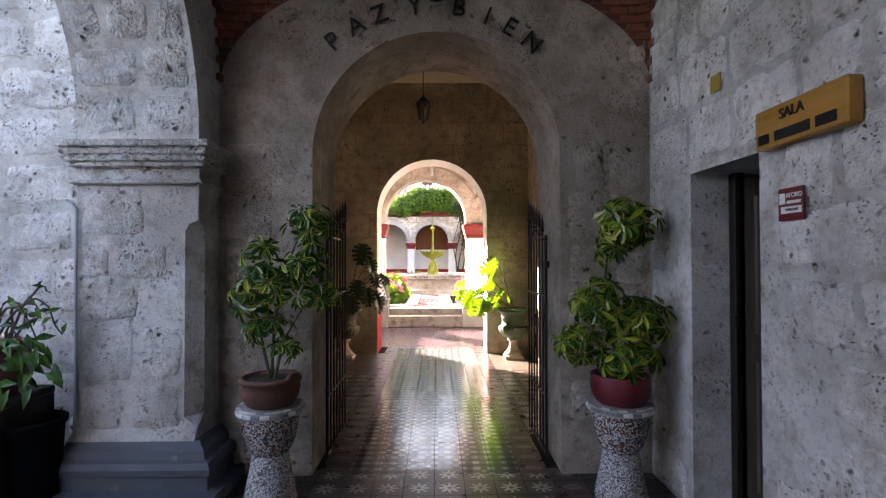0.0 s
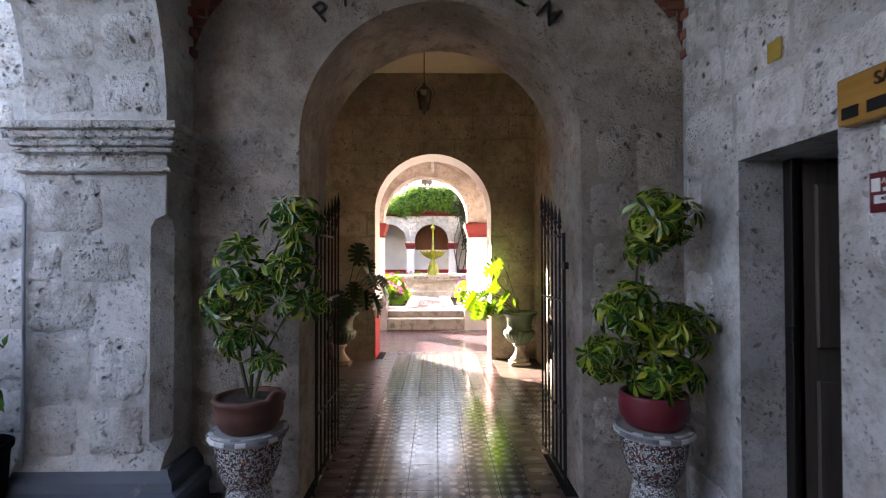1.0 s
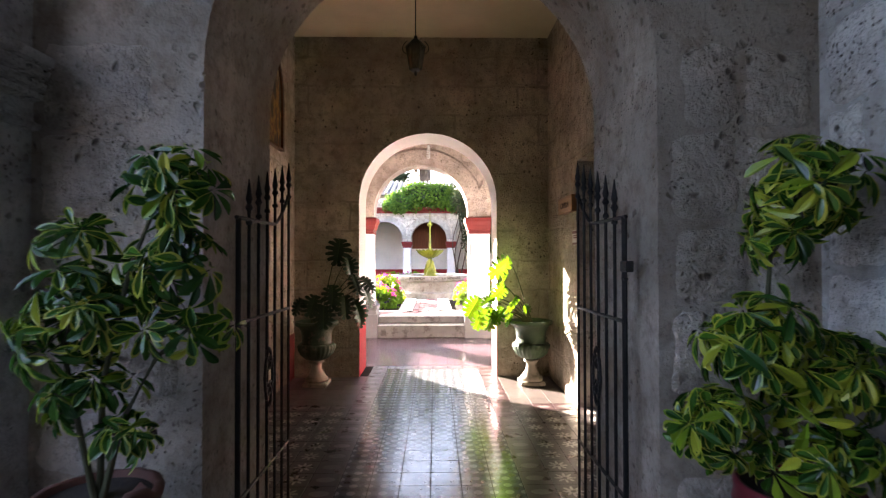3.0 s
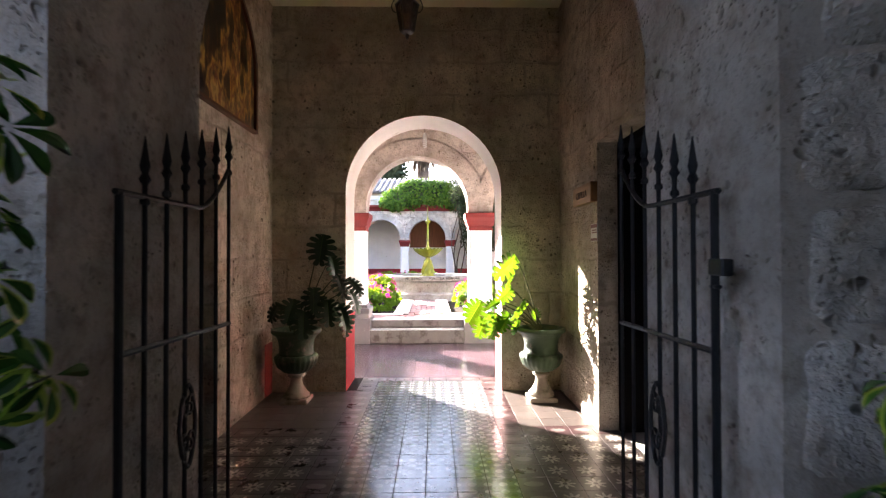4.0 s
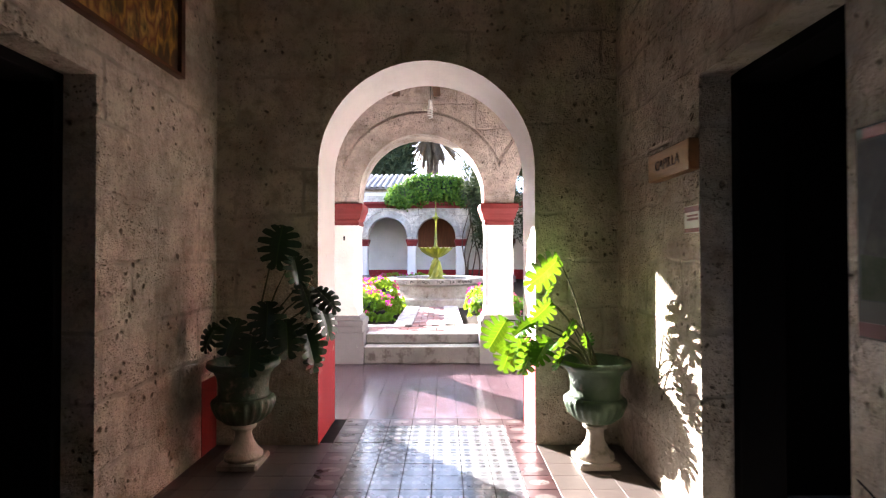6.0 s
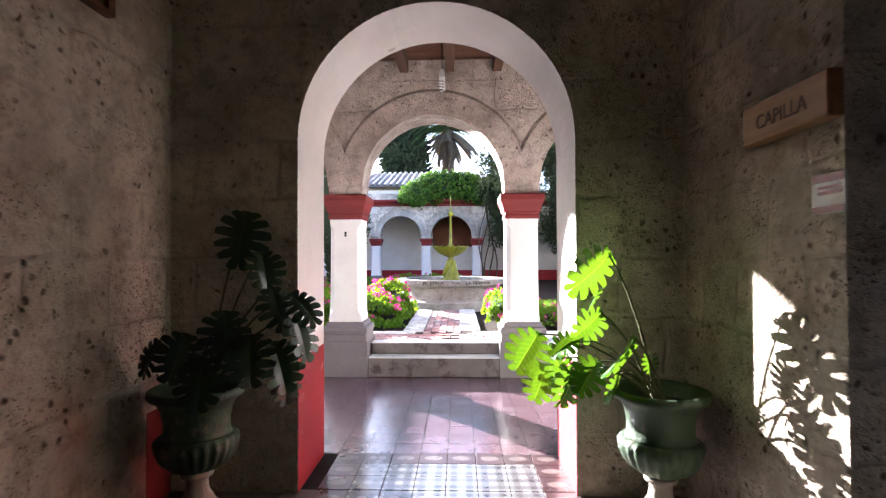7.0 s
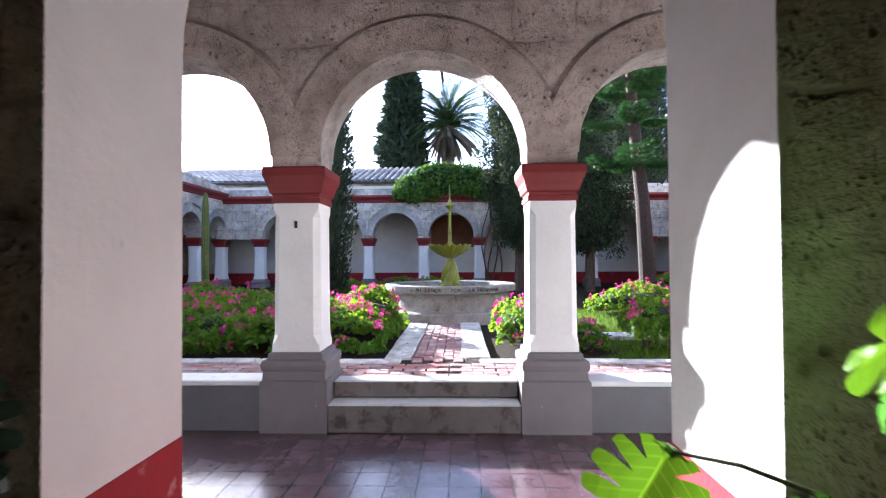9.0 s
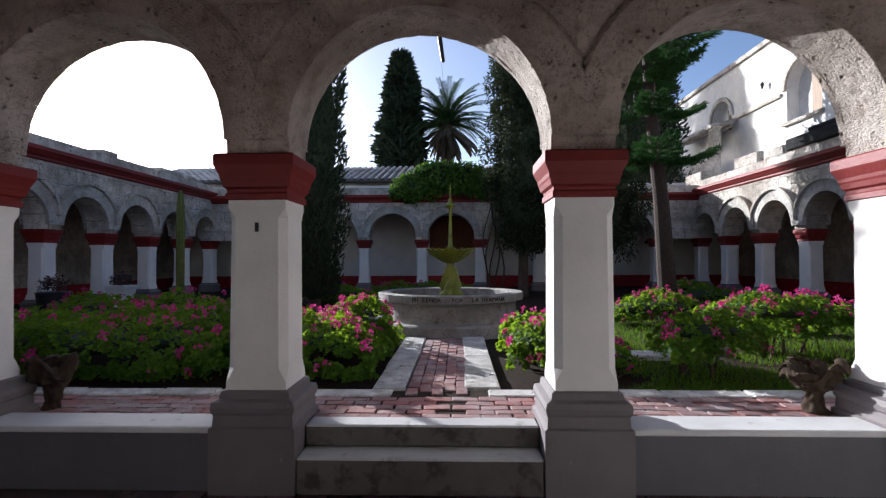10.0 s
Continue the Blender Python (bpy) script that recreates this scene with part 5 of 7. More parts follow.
# wrought-iron gate leaves, folded back against the jambs
def gate_leaf(side):
    t = thing("iron_gate", "black wrought-iron gate leaf standing open with spear points", "gate", "gate leaves", at=pose(0.79 * side, 4.33 if side > 0 else 4.365, 0))
    n, w = 7, 0.672 if side > 0 else 0.707
    def top_rail(y):
        return 1.645 + 0.18 * max(0.0, 1 + y / 0.26) ** 1.6
    for k in range(n):
        y = -w * k / (n - 1)
        bm = bmesh.new()
        high = 1.645 if k == n - 1 else 1.875 - 0.036 * k
        r = 0.0075 if k < n - 1 else 0.0115
        tube(bm, [(0, y, 0.05), (0, y, high)], r, seg=8)
        bar = part("bar", bm, M_IRON, t)
        if k != n - 1:
            bm = bmesh.new()
            lathe(bm, [(0.007, high - 0.075), (0.014, high - 0.07), (0.014, high - 0.058), (0.007, high - 0.05), (0.008, high - 0.015), (0.017, high), (0.009, high + 0.018), (0.015, high + 0.038), (0.010, high + 0.065), (0.002, high + 0.125)], 8, (0, y))
            part("spear_point", bm, M_IRON, bar)
    rails = [[(0, -w * k / 14, top_rail(-w * k / 14)) for k in range(15)] + [(0, -w - 0.02, 1.645)],
             [(0, 0.01, 1.205), (0, -w - 0.01, 1.215)], [(0, 0.01, 0.485), (0, -w, 0.49)], [(0, 0.0, 0.07), (0, -w, 0.07)]]
    for pts in rails:
        part("rail", tube(bmesh.new(), pts, 0.009, seg=6), M_IRON, t)
    # scrollwork oval between two bars
    yc, zc, off = -w * 0.5, 0.914, -0.010 * side
    bm = bmesh.new()
    tube(bm, [(off, yc + 0.055 * math.cos(a) * (1 - 0.25 * abs(math.sin(a))), zc + 0.135 * math.sin(a)) for a in [i * math.pi / 16 for i in range(33)]], 0.0075, seg=6)
    orn = part("scrollwork", bm, M_IRON, t)
    for dz in (-0.06, 0.06):
        for sg in (-1, 1):
            pts = []
            for i in range(22):
                a = i / 21 * 4.2 * math.pi / 1.6
                r = 0.027 * (1 - i / 26)
                pts.append((off, yc + sg * (0.018 + r * math.cos(a)), zc + dz + r * math.sin(a) * 1.6))
            part("scroll", tube(bmesh.new(), pts, 0.0055, seg=5), M_IRON, orn)
    if side > 0:
        part("lock_box", box(bmesh.new(), -0.016, 0.016, -w - 0.062, -w + 0.008, 1.42, 1.465, 0.004), M_IRON, t)
        part("latch", box(bmesh.new(), -0.010, 0.010, -w - 0.02, -w + 0.014, 1.385, 1.395, 0.003), M_IRON, t)
    return t


gate_leaf(-1)
gate_leaf(1)


# raised letters over the arch
def letters(name, text, size, place, mat, parent=None, depth=0.012, label="", category=""):
    cu = bpy.data.curves.new(name, 'FONT')
    cu.body, cu.size, cu.extrude, cu.align_x, cu.align_y = text, size, depth, 'CENTER', 'CENTER'
    ob = new(name, cu)
    me = bpy.data.meshes.new_from_object(ob.evaluated_get(bpy.context.evaluated_depsgraph_get()))
    bpy.data.objects.remove(ob)
    bpy.data.curves.remove(cu)
    me.materials.clear()
    me.materials.append(mat)
    ob = new(name, me)
    if parent is not None:
        ob.parent = parent
    ob.matrix_basis = place
    if label:
        tagged(ob, label, category)
    return ob


motto = thing("wall_lettering", "black iron letters reading PAZ Y BIEN over the arch", "lettering", at=pose(0, GATE_Y, 2.21))
for ch, a in zip("PAZYBIEN", (130.9, 120.4, 110.4, 96.6, 79.7, 68.3, 58.9, 48.6)):
    r = 1.045
    letters("letter", ch, 0.178, pose(r * math.cos(radians(a)) - 0.03, -0.014, r * math.sin(radians(a)) - 0.01, 90, 90 - a, 0), M_BLACK, motto, 0.006)


def bars(parent, spots, mat, rot, depth=0.002):
    """Plain bars that stand for writing: (u, v, width, height) in the sign's own plane."""
    for u, v, w, h in spots:
        bm = bmesh.new()
        box(bm, u - w / 2, u + w / 2, v - h / 2, v + h / 2, 0, depth)
        ob = part("printed_bar", bm, mat, parent)
        ob.matrix_basis = rot


# wooden sign over the porch door (its plane looks along -x)
FACE_W = pose(0, 0, 0, 90, 0, -90)
sign = thing("wooden_sign", "yellow-brown wooden sign with dark lettering over the door", "sign", at=pose(PORCH_R - 0.035, 1.98, 2.048))
bm = bmesh.new()
box(bm, -0.03, 0.03, -0.255, 0.255, -0.085, 0.085, 0.006)
part("board", bm, M_SIGNWOOD, sign)
letters("lettering", "SALA", 0.062, pose(-0.034, 0.02, 0.036) @ FACE_W, M_BLACK, sign, 0.003)
bars(sign, [(-0.19, -0.045, 0.07, 0.042), (-0.02, -0.045, 0.20, 0.042), (0.16, -0.045, 0.10, 0.042)], M_BLACK, pose(-0.034, 0, 0) @ FACE_W)

note = thing("notice", "maroon and white printed notice on the wall", "notice", at=pose(PORCH_R - 0.022, 2.07, 1.715))
bm = bmesh.new()
box(bm, -0.003, 0.003, -0.075, 0.075, -0.068, 0.068)
part("sheet", bm, M_NOTICE, note)
bars(note, [(0.005, -0.024, 0.12, 0.028), (-0.048, 0.025, 0.034, 0.045), (0.02, 0.008, 0.08, 0.012)], M_PAPER, pose(-0.004, 0, 0) @ FACE_W)
letters("lettering", "AFORO", 0.028, pose(-0.005, -0.022, 0.036) @ FACE_W, M_PAPER, note, 0.001)
letters("lettering", "PERSONAS", 0.016, pose(-0.0075, -0.012, -0.024) @ FACE_W, M_BLACK, note, 0.001)
plate = thing("small_plate", "small yellow square plate on the wall", "plate", at=pose(PORCH_R - 0.02, 2.63, 2.41))
bm = bmesh.new()
box(bm, -0.004, 0.004, -0.045, 0.045, -0.045, 0.045, 0.002)
part("sheet", bm, plain("brass_plate", (0.40, 0.26, 0.04), 0.8, 0.5), plate)

door = thing("wooden_door", "dark brown wooden door standing ajar in the porch wall", "door", at=pose(PORCH_R + 0.24, 2.92, 0))
bm = bmesh.new()
box(bm, -0.03, 0.03, -0.06, 0.0, 0, 1.975, 0.004)
part("frame", bm, M_DARKWOOD, door)
bm = bmesh.new()
box(bm, 0.0, 0.55, -0.06, -0.015, 0.01, 1.96, 0.004)
for z0, z1 in ((0.15, 0.9), (1.05, 1.85)):
    box(bm, 0.08, 0.47, -0.075, -0.06, z0, z1, 0.01)
leafd = part("leaf", bm, wood("faded_door_wood", (0.11, 0.085, 0.07), (0.065, 0.05, 0.04), 2), door, "faded brown panelled leaf")
bm = bmesh.new()
box(bm, -0.045, -0.02, -0.075, -0.035, 1.08, 1.16, 0.004)
part("lock", bm, M_IRON, leafd)

# lamp bracket over the letters
lampb = thing("wall_lamp", "small black lamp bracket above the arch letters", "lamp", at=pose(0.0, GATE_Y, 3.30))
bm = bmesh.new()
tube(bm, [(0, 0.0, 0.05), (0, -0.05, 0.08), (0, -0.10, 0.05), (0, -0.10, 0.0)], 0.008)
part("bracket", bm, M_IRON, lampb)
bm = bmesh.new()
lathe(bm, [(0.01, 0.0), (0.045, -0.01), (0.05, -0.05), (0.02, -0.06)], 12, (0, -0.10))
part("holder", bm, M_IRON, lampb)

# patio plants beside the pier
flower_pot(-2.63, 3.02, 0.70, M_TERRA, "brown clay pot with a trailing plant on dark stand", 0.2, 0.30)
# dark tub and pipe beside the pier
tubt = thing("plastic_tub", "dark navy plastic tub standing beside the pier", "tub", at=pose(-2.42, 3.05, 0))
bm = bmesh.new()
lathe(bm, [(0.14, 0.0), (0.145, 0.02), (0.17, 0.50), (0.185, 0.51), (0.187, 0.54), (0.175, 0.545), (0.155, 0.48), (0.05, 0.44)], 28)
part("body", bm, plain("navy_plastic", (0.003, 0.004, 0.007), 0.7, 0.9, 6, 0.1, 0.0, 0.1), tubt, smooth=True)
pipe = thing("wall_pipe", "thin pale blue-grey pipe down the corner of the pier", "pipe", at=pose(-2.25, 3.18, 0))
bm = bmesh.new()
tube(bm, [(0, 0, 0.37), (0.004, 0, 0.9), (-0.003, 0, 1.4), (0.0, 0, 1.80), (-0.03, 0.0, 1.84), (-0.07, 0.01, 1.86)], 0.010, seg=8)
part("tube", bm, paint("pale_pipe_paint", (0.40, 0.42, 0.45), (0.25, 0.25, 0.25), (0.6, 0.7), 0.5, 0.2, 0.7), pipe)
stand = thing("plant_table", "dark wooden stand under a clay pot", "plant stand", at=pose(-2.63, 3.02, 0))
bm = bmesh.new()
box(bm, -0.22, 0.22, -0.22, 0.22, 0.65, 0.70, 0.01)
part("top", bm, M_DARKWOOD, stand)
for sx in (-1, 1):
    for sy in (-1, 1):
        bm = bmesh.new()
        box(bm, sx * 0.19 - 0.025, sx * 0.19 + 0.025, sy * 0.19 - 0.025, sy * 0.19 + 0.025, 0, 0.65, 0.004)
        part("leg", bm, M_DARKWOOD, stand)
for bx in ((-0.165, 0.165, -0.21, -0.195), (0.195, 0.21, -0.165, 0.165), (-0.21, -0.195, -0.165, 0.165)):
    part("panel", box(bmesh.new(), *bx, 0.06, 0.649), M_DARKWOOD, stand)
rng = random.Random(12)
trail = thing("trailing_plant", "sparse trailing plant with bare curling stems in clay pot", "potted plant", at=pose(-2.63, 3.02, 0.96))
verts, faces = [], []
for k in range(9):
    side = -1 if k % 4 == 3 else 1
    tip = Vector((side * rng.uniform(0.18, 0.46), rng.uniform(-0.15, 0.0), rng.uniform(-0.05, 0.35)))
    top = Vector((tip.x * rng.uniform(0.5, 0.95), tip.y, rng.uniform(0.40, 0.62) if k < 6 else 0.25))
    root = Vector((rng.uniform(-0.08, 0.08), rng.uniform(-0.06, 0.06), -0.02))
    pts = []
    for i in range(15):
        u = i / 14
        p = root.lerp(top, u).lerp(top.lerp(tip, u), u)
        p += Vector((noise.noise(Vector((u * 4, k, 0))), 0.4 * noise.noise(Vector((u * 4, k, 5))), noise.noise(Vector((u * 4, k, 9))))) * 0.07 * u
        pts.append(p)
        if i > 6 and rng.random() < 0.45:
            blade(verts, faces, p, rand_dir(rng), Vector((0, -1, 0.5)), 0.075, 0.036, 0.2, 0.1)
    part("stem", tube(bmesh.new(), pts, 0.009, 0.004, 6), M_BARK, trail)
for _ in range(34):
    p = Vector((rng.uniform(0.16, 0.42), rng.uniform(-0.2, 0.02), rng.uniform(-0.20, 0.10)))
    d = Vector((rng.uniform(-0.3, 0.8), rng.uniform(-0.6, 0.1), rng.uniform(-0.9, 0.1)))
    blade(verts, faces, p, d, Vector((0, -1, 0.5)), 0.12, 0.052, 0.3, 0.14)
lists_part("foliage", verts, faces, M_LEAF_A, trail)
# ---- hall things ----
lan = thing("hanging_lantern", "black iron lantern hanging from a rod in the hall", "lantern", at=pose(-0.16, 6.1, 3.26))
bm = bmesh.new()
tube(bm, [(0, 0, 0.26), (0, 0, 1.23)], 0.007, seg=6)
part("rod", bm, M_IRON, lan)
bm = bmesh.new()
lathe(bm, [(0.125, 0.13), (0.11, 0.15), (0.05, 0.21), (0.02, 0.225), (0.022, 0.25), (0.008, 0.27)], 6)
part("cap", bm, M_IRON, lan)
bm = bmesh.new()
lathe(bm, [(0.01, -0.20), (0.02, -0.17), (0.015, -0.15), (0.06, -0.14), (0.065, -0.125)], 6)
part("foot", bm, M_IRON, lan)
for k in range(6):
    a0, a1 = radians(60 * k), radians(60 * k + 60)
    bm = bmesh.new()
    tube(bm, [(0.065 * math.cos(a0), 0.065 * math.sin(a0), -0.13), (0.11 * math.cos(a0), 0.11 * math.sin(a0), 0.14)], 0.007, seg=5)
    part("post", bm, M_IRON, lan)
    bm = bmesh.new()
    ca, cb = (0.06, 0.105)
    v = [bm.verts.new((r * math.cos(a), r * math.sin(a), z)) for r, a, z in ((ca, a0, -0.125), (ca, a1, -0.125), (cb, a1, 0.135), (cb, a0, 0.135))]
    bm.faces.new(v)
    bmesh.ops.solidify(bm, geom=bm.faces[:], thickness=0.003)
    part("pane", bm, M_GLASS, lan)
for sg in (-1, 1):
    bm = bmesh.new()
    tube(bm, [(sg * (0.10 + 0.05 * math.sin(i / 12 * 5)), 0, 0.17 - 0.012 * i + 0.03 * math.cos(i / 2)) for i in range(13)], 0.006, seg=5)
    part("scroll", bm, M_IRON, lan)

lan.scale = (0.78, 0.78, 0.78)

# lunette painting high on the west wall
def painting_mat():
    g = Graph("old_oil_painting")
    n = g.noise(1.0, 3, 0.55, g.mapped((1, 4.6, 2.0)))
    m = g.noise(1.0, 6, 0.65, g.mapped((1, 13, 7)))
    col = g.ramp(n, [(0.36, (0.012, 0.009, 0.007)), (0.45, (0.08, 0.035, 0.012)), (0.50, (0.42, 0.24, 0.045)), (0.55, (0.16, 0.045, 0.02)), (0.61, (0.48, 0.30, 0.09)), (0.70, (0.03, 0.024, 0.02))])
    col = g.mix(g.ramp(m, [(0.46, 0.0), (0.64, 0.8)]), col, (0.02, 0.013, 0.008))
    return g.done(col, 0.4, g.bump(g.noise(90, 3), 0.2, 0.003))


art = thing("lunette_painting", "dark brown arched oil painting in a reddish wooden frame", "painting", at=pose(HALL_L, 6.05, 2.66))
def lunette(k):
    return [(-1.2 * k, 0.0 + 0.03 * (1 - k) * 20), (1.2 * k, 0.03 * (1 - k) * 20)] + [(1.2 * k * math.cos(a), 0.54 + 0.82 * k * math.sin(a)) for a in [math.pi * i / 24 for i in range(25)]]
bm = bmesh.new()
prism(bm, lunette(0.97), 0.0, 0.025, 'x')
part("canvas", bm, painting_mat(), art, "dark brown and ochre canvas of blurred shapes")
bm = bmesh.new()
outer, inner = lunette(1.0), lunette(0.96)
for i in range(len(outer)):
    j = (i + 1) % len(outer)
    q = [outer[i], outer[j], inner[j], inner[i]]
    prism(bm, q, 0.0, 0.05, 'x')
part("frame", bm, wood("frame_wood", (0.12, 0.05, 0.025), (0.07, 0.03, 0.015), 1, 0.45), art, "reddish wooden frame")

# door frames and doors of the hall
for side, x, y0, y1, head in (("west", HALL_L - 0.20, 5.46, 6.46, 2.41), ("east", HALL_R + 0.20, 5.58, 6.56, 2.43)):
    d = thing("wooden_door", "dark wooden door standing open into a shaded room", "door", "hall doors", at=pose(x, 0, 0))
    # frame and leaf take the same near-black as the gloom behind
    bm = bmesh.new()
    s = 1 if side == "east" else -1
    xa, xb = sorted((-s * 0.03, s * 0.21))
    box(bm, xa, xb, y0 - 0.004, y0 + 0.06, 0, head, 0.005)
    box(bm, xa, xb, y1 - 0.06, y1 + 0.004, 0, head, 0.005)
    box(bm, xa, xb, y0 + 0.06, y1 - 0.06, head - 0.06, head + 0.004, 0.005)
    part("frame", bm, M_UNLIT, d)
    bm = bmesh.new()
    box(bm, min(s * 0.22, s * 1.05), max(s * 0.22, s * 1.05), y0 - 0.01, y0 + 0.03, 0.02, head - 0.075, 0.004)
    for z0, z1 in ((0.2, 0.95), (1.1, 1.65), (1.8, head - 0.2)):
        for xa, xb in ((0.30, 0.60), (0.67, 0.97)):
            box(bm, min(s * xa, s * xb), max(s * xa, s * xb), y0 + 0.03, y0 + 0.042, z0, z1, 0.004)
    part("leaf", bm, M_UNLIT, d)

cap = thing("wooden_sign", "small brown wooden sign reading CAPILLA beside a door", "sign", at=pose(HALL_R - 0.03, 6.82, 2.015))
bm = bmesh.new()
box(bm, -0.03, 0.03, -0.265, 0.265, -0.085, 0.085, 0.005)
part("board", bm, wood("plaque_wood", (0.30, 0.15, 0.06), (0.20, 0.10, 0.04), 1, 0.5), cap)
letters("lettering", "CAPILLA", 0.085, pose(-0.031, 0, -0.005) @ FACE_W, plain("burnt_lettering", (0.07, 0.032, 0.016), 0.7, 0.7), cap, 0.002)
n2 = thing("notice", "small maroon and white printed notice beside the door", "notice", at=pose(HALL_R - 0.004, 6.635, 1.67))
bm = bmesh.new()
box(bm, -0.003, 0.003, -0.085, 0.085, -0.075, 0.075)
part("sheet", bm, M_PAPER, n2)
bars(n2, [(0.0, 0.055, 0.16, 0.03), (0.0, -0.06, 0.16, 0.022), (0.01, 0.0, 0.12, 0.012), (0.01, 0.02, 0.12, 0.01)], M_NOTICE, pose(-0.003, 0, 0) @ FACE_W)

cap2 = thing("wooden_sign", "small brown wooden sign beside the west door", "sign", at=pose(HALL_L + 0.03, 5.10, 2.0))
bm = bmesh.new()
box(bm, -0.03, 0.03, -0.27, 0.27, -0.085, 0.085, 0.005)
part("board", bm, wood("plaque_wood_west", (0.30, 0.15, 0.06), (0.20, 0.10, 0.04), 1, 0.5), cap2)
FACE_E = pose(0, 0, 0, 90, 0, 90)
bars(cap2, [(-0.12, 0.0, 0.16, 0.07), (0.10, 0.0, 0.20, 0.07)], M_BLACK, pose(0.031, 0, 0) @ FACE_E)
n3 = thing("notice", "small maroon and white printed notice on west wall", "notice", at=pose(HALL_L + 0.004, 5.28, 1.64))
bm = bmesh.new()
box(bm, -0.003, 0.003, -0.10, 0.10, -0.075, 0.075)
part("sheet", bm, M_PAPER, n3)
bars(n3, [(0.0, 0.055, 0.19, 0.03), (0.0, -0.06, 0.19, 0.022), (0.01, 0.0, 0.15, 0.012), (0.01, 0.02, 0.15, 0.01)], M_NOTICE, pose(0.003, 0, 0) @ FACE_E)

board = thing("notice_board", "pale printed notice board with a landscape photo on hall wall", "notice board", at=pose(HALL_R, 5.06, 1.545))
bm = bmesh.new()
box(bm, -0.012, 0.0, -0.47, 0.47, -0.34, 0.34, 0.002)
part("backing", bm, plain("pale_poster", (0.075, 0.073, 0.07), 0.85, 0.6, 3, 0.05, 0.0, 0.15), board, "glossy pale poster sheet")
ON_BOARD = pose(-0.0125, 0, 0) @ FACE_W     # u runs along -y
def board_patch(name, outline, mat, lift=0.0, label=""):
    bm = bmesh.new()
    prism(bm, outline, 0.0, 0.0015)
    ob = part(name, bm, mat, board, label)
    ob.matrix_basis = pose(-0.0125 - lift, 0, 0, 0, 0, -90)


def photo_mat(name, a, b, scale):
    g = Graph(name)
    n = g.noise(scale, 6, 0.7)
    return g.done(g.mix(g.ramp(n, [(0.38, 0.0), (0.62, 1.0)]), a, b), 0.6, g.bump(n, 0.03, 0.002), spec=0.15)


board_patch("photo", [(-0.46, -0.22), (-0.02, -0.22), (-0.14, 0.29), (-0.46, 0.29)], photo_mat("misty_photo", (0.065, 0.067, 0.07), (0.035, 0.038, 0.042), 5), 0.0, "photo of pale hazy mountains")
board_patch("photo_rock", [(-0.45, -0.10), (-0.16, -0.10), (-0.20, 0.05), (-0.26, 0.16), (-0.34, 0.20), (-0.40, 0.10)], photo_mat("dark_photo", (0.025, 0.025, 0.028), (0.05, 0.048, 0.045), 14), 0.002, "dark rock in the photo")
board_patch("photo_wood", [(-0.45, -0.215), (-0.07, -0.215), (-0.10, -0.09), (-0.2, -0.06), (-0.3, -0.09), (-0.45, -0.07)], photo_mat("green_photo", (0.015, 0.026, 0.01), (0.03, 0.04, 0.022), 18), 0.004, "dark green trees in the photo")
M_PINKSTRIP = plain("pink_strip", (0.10, 0.038, 0.04), 0.8, 0.3, 5, 0.03)
bars(board, [(0.0, -0.31, 0.93, 0.045)], M_PINKSTRIP, ON_BOARD)
bars(board, [(-0.24, 0.315, 0.40, 0.035)], M_NOTICE, ON_BOARD)
bars(board, [(0.20, 0.22 - 0.055 * k, 0.34 - 0.05 * (k % 3), 0.016) for k in range(7)], plain("grey_print", (0.04, 0.038, 0.038), 0.8, 0.5), ON_BOARD)
cable = thing("wall_cable", "thin black cable hanging low along the hall wall", "cable", at=pose(HALL_R - 0.012, 5.3, 0.72))
part("cable", tube(bmesh.new(), [(0, 0.24, 0.02), (0, 0.1, -0.04), (0, -0.05, -0.12), (0, -0.22, -0.16), (0, -0.5, -0.14)], 0.0035, seg=6), M_IRON, cable)

def urn(x, y, label):
    t = thing("stone_urn", label, "urn", "hall urns", at=pose(x, y, 0))
    bm = bmesh.new()
    box(bm, -0.14, 0.14, -0.14, 0.14, 0.0, 0.05, 0.012)
    part("plinth", bm, M_URN_FOOT, t)
    bm = bmesh.new()
    lathe(bm, [(0.13, 0.05), (0.13, 0.08), (0.10, 0.11), (0.065, 0.17), (0.055, 0.22), (0.06, 0.25), (0.085, 0.262), (0.085, 0.285), (0.06, 0.295)], 32)
    part("foot", bm, M_URN_FOOT, t, "pale worn stone foot", True)
    bm = bmesh.new()
    lathe(bm, [(0.06, 0.29), (0.12, 0.31), (0.175, 0.36), (0.20, 0.42), (0.205, 0.46), (0.19, 0.485)], 96, flute=24, depth=0.07, f0=0.30, f1=0.465)
    part("gadroon", bm, M_GREEN_URN, t, "fluted green bowl", True)
    bm = bmesh.new()
    lathe(bm, [(0.185, 0.48), (0.17, 0.50), (0.168, 0.56), (0.18, 0.63), (0.205, 0.675), (0.24, 0.695), (0.25, 0.71), (0.245, 0.735), (0.225, 0.74), (0.20, 0.72), (0.17, 0.66), (0.16, 0.64)], 40)
    part("neck", bm, M_GREEN_URN, t, smooth=True)
    bm = bmesh.new()
    lathe(bm, [(0.17, 0.64), (0.17, 0.66), (0.05, 0.67)], 20)
    part("soil", bm, M_SOIL, t)
    return t


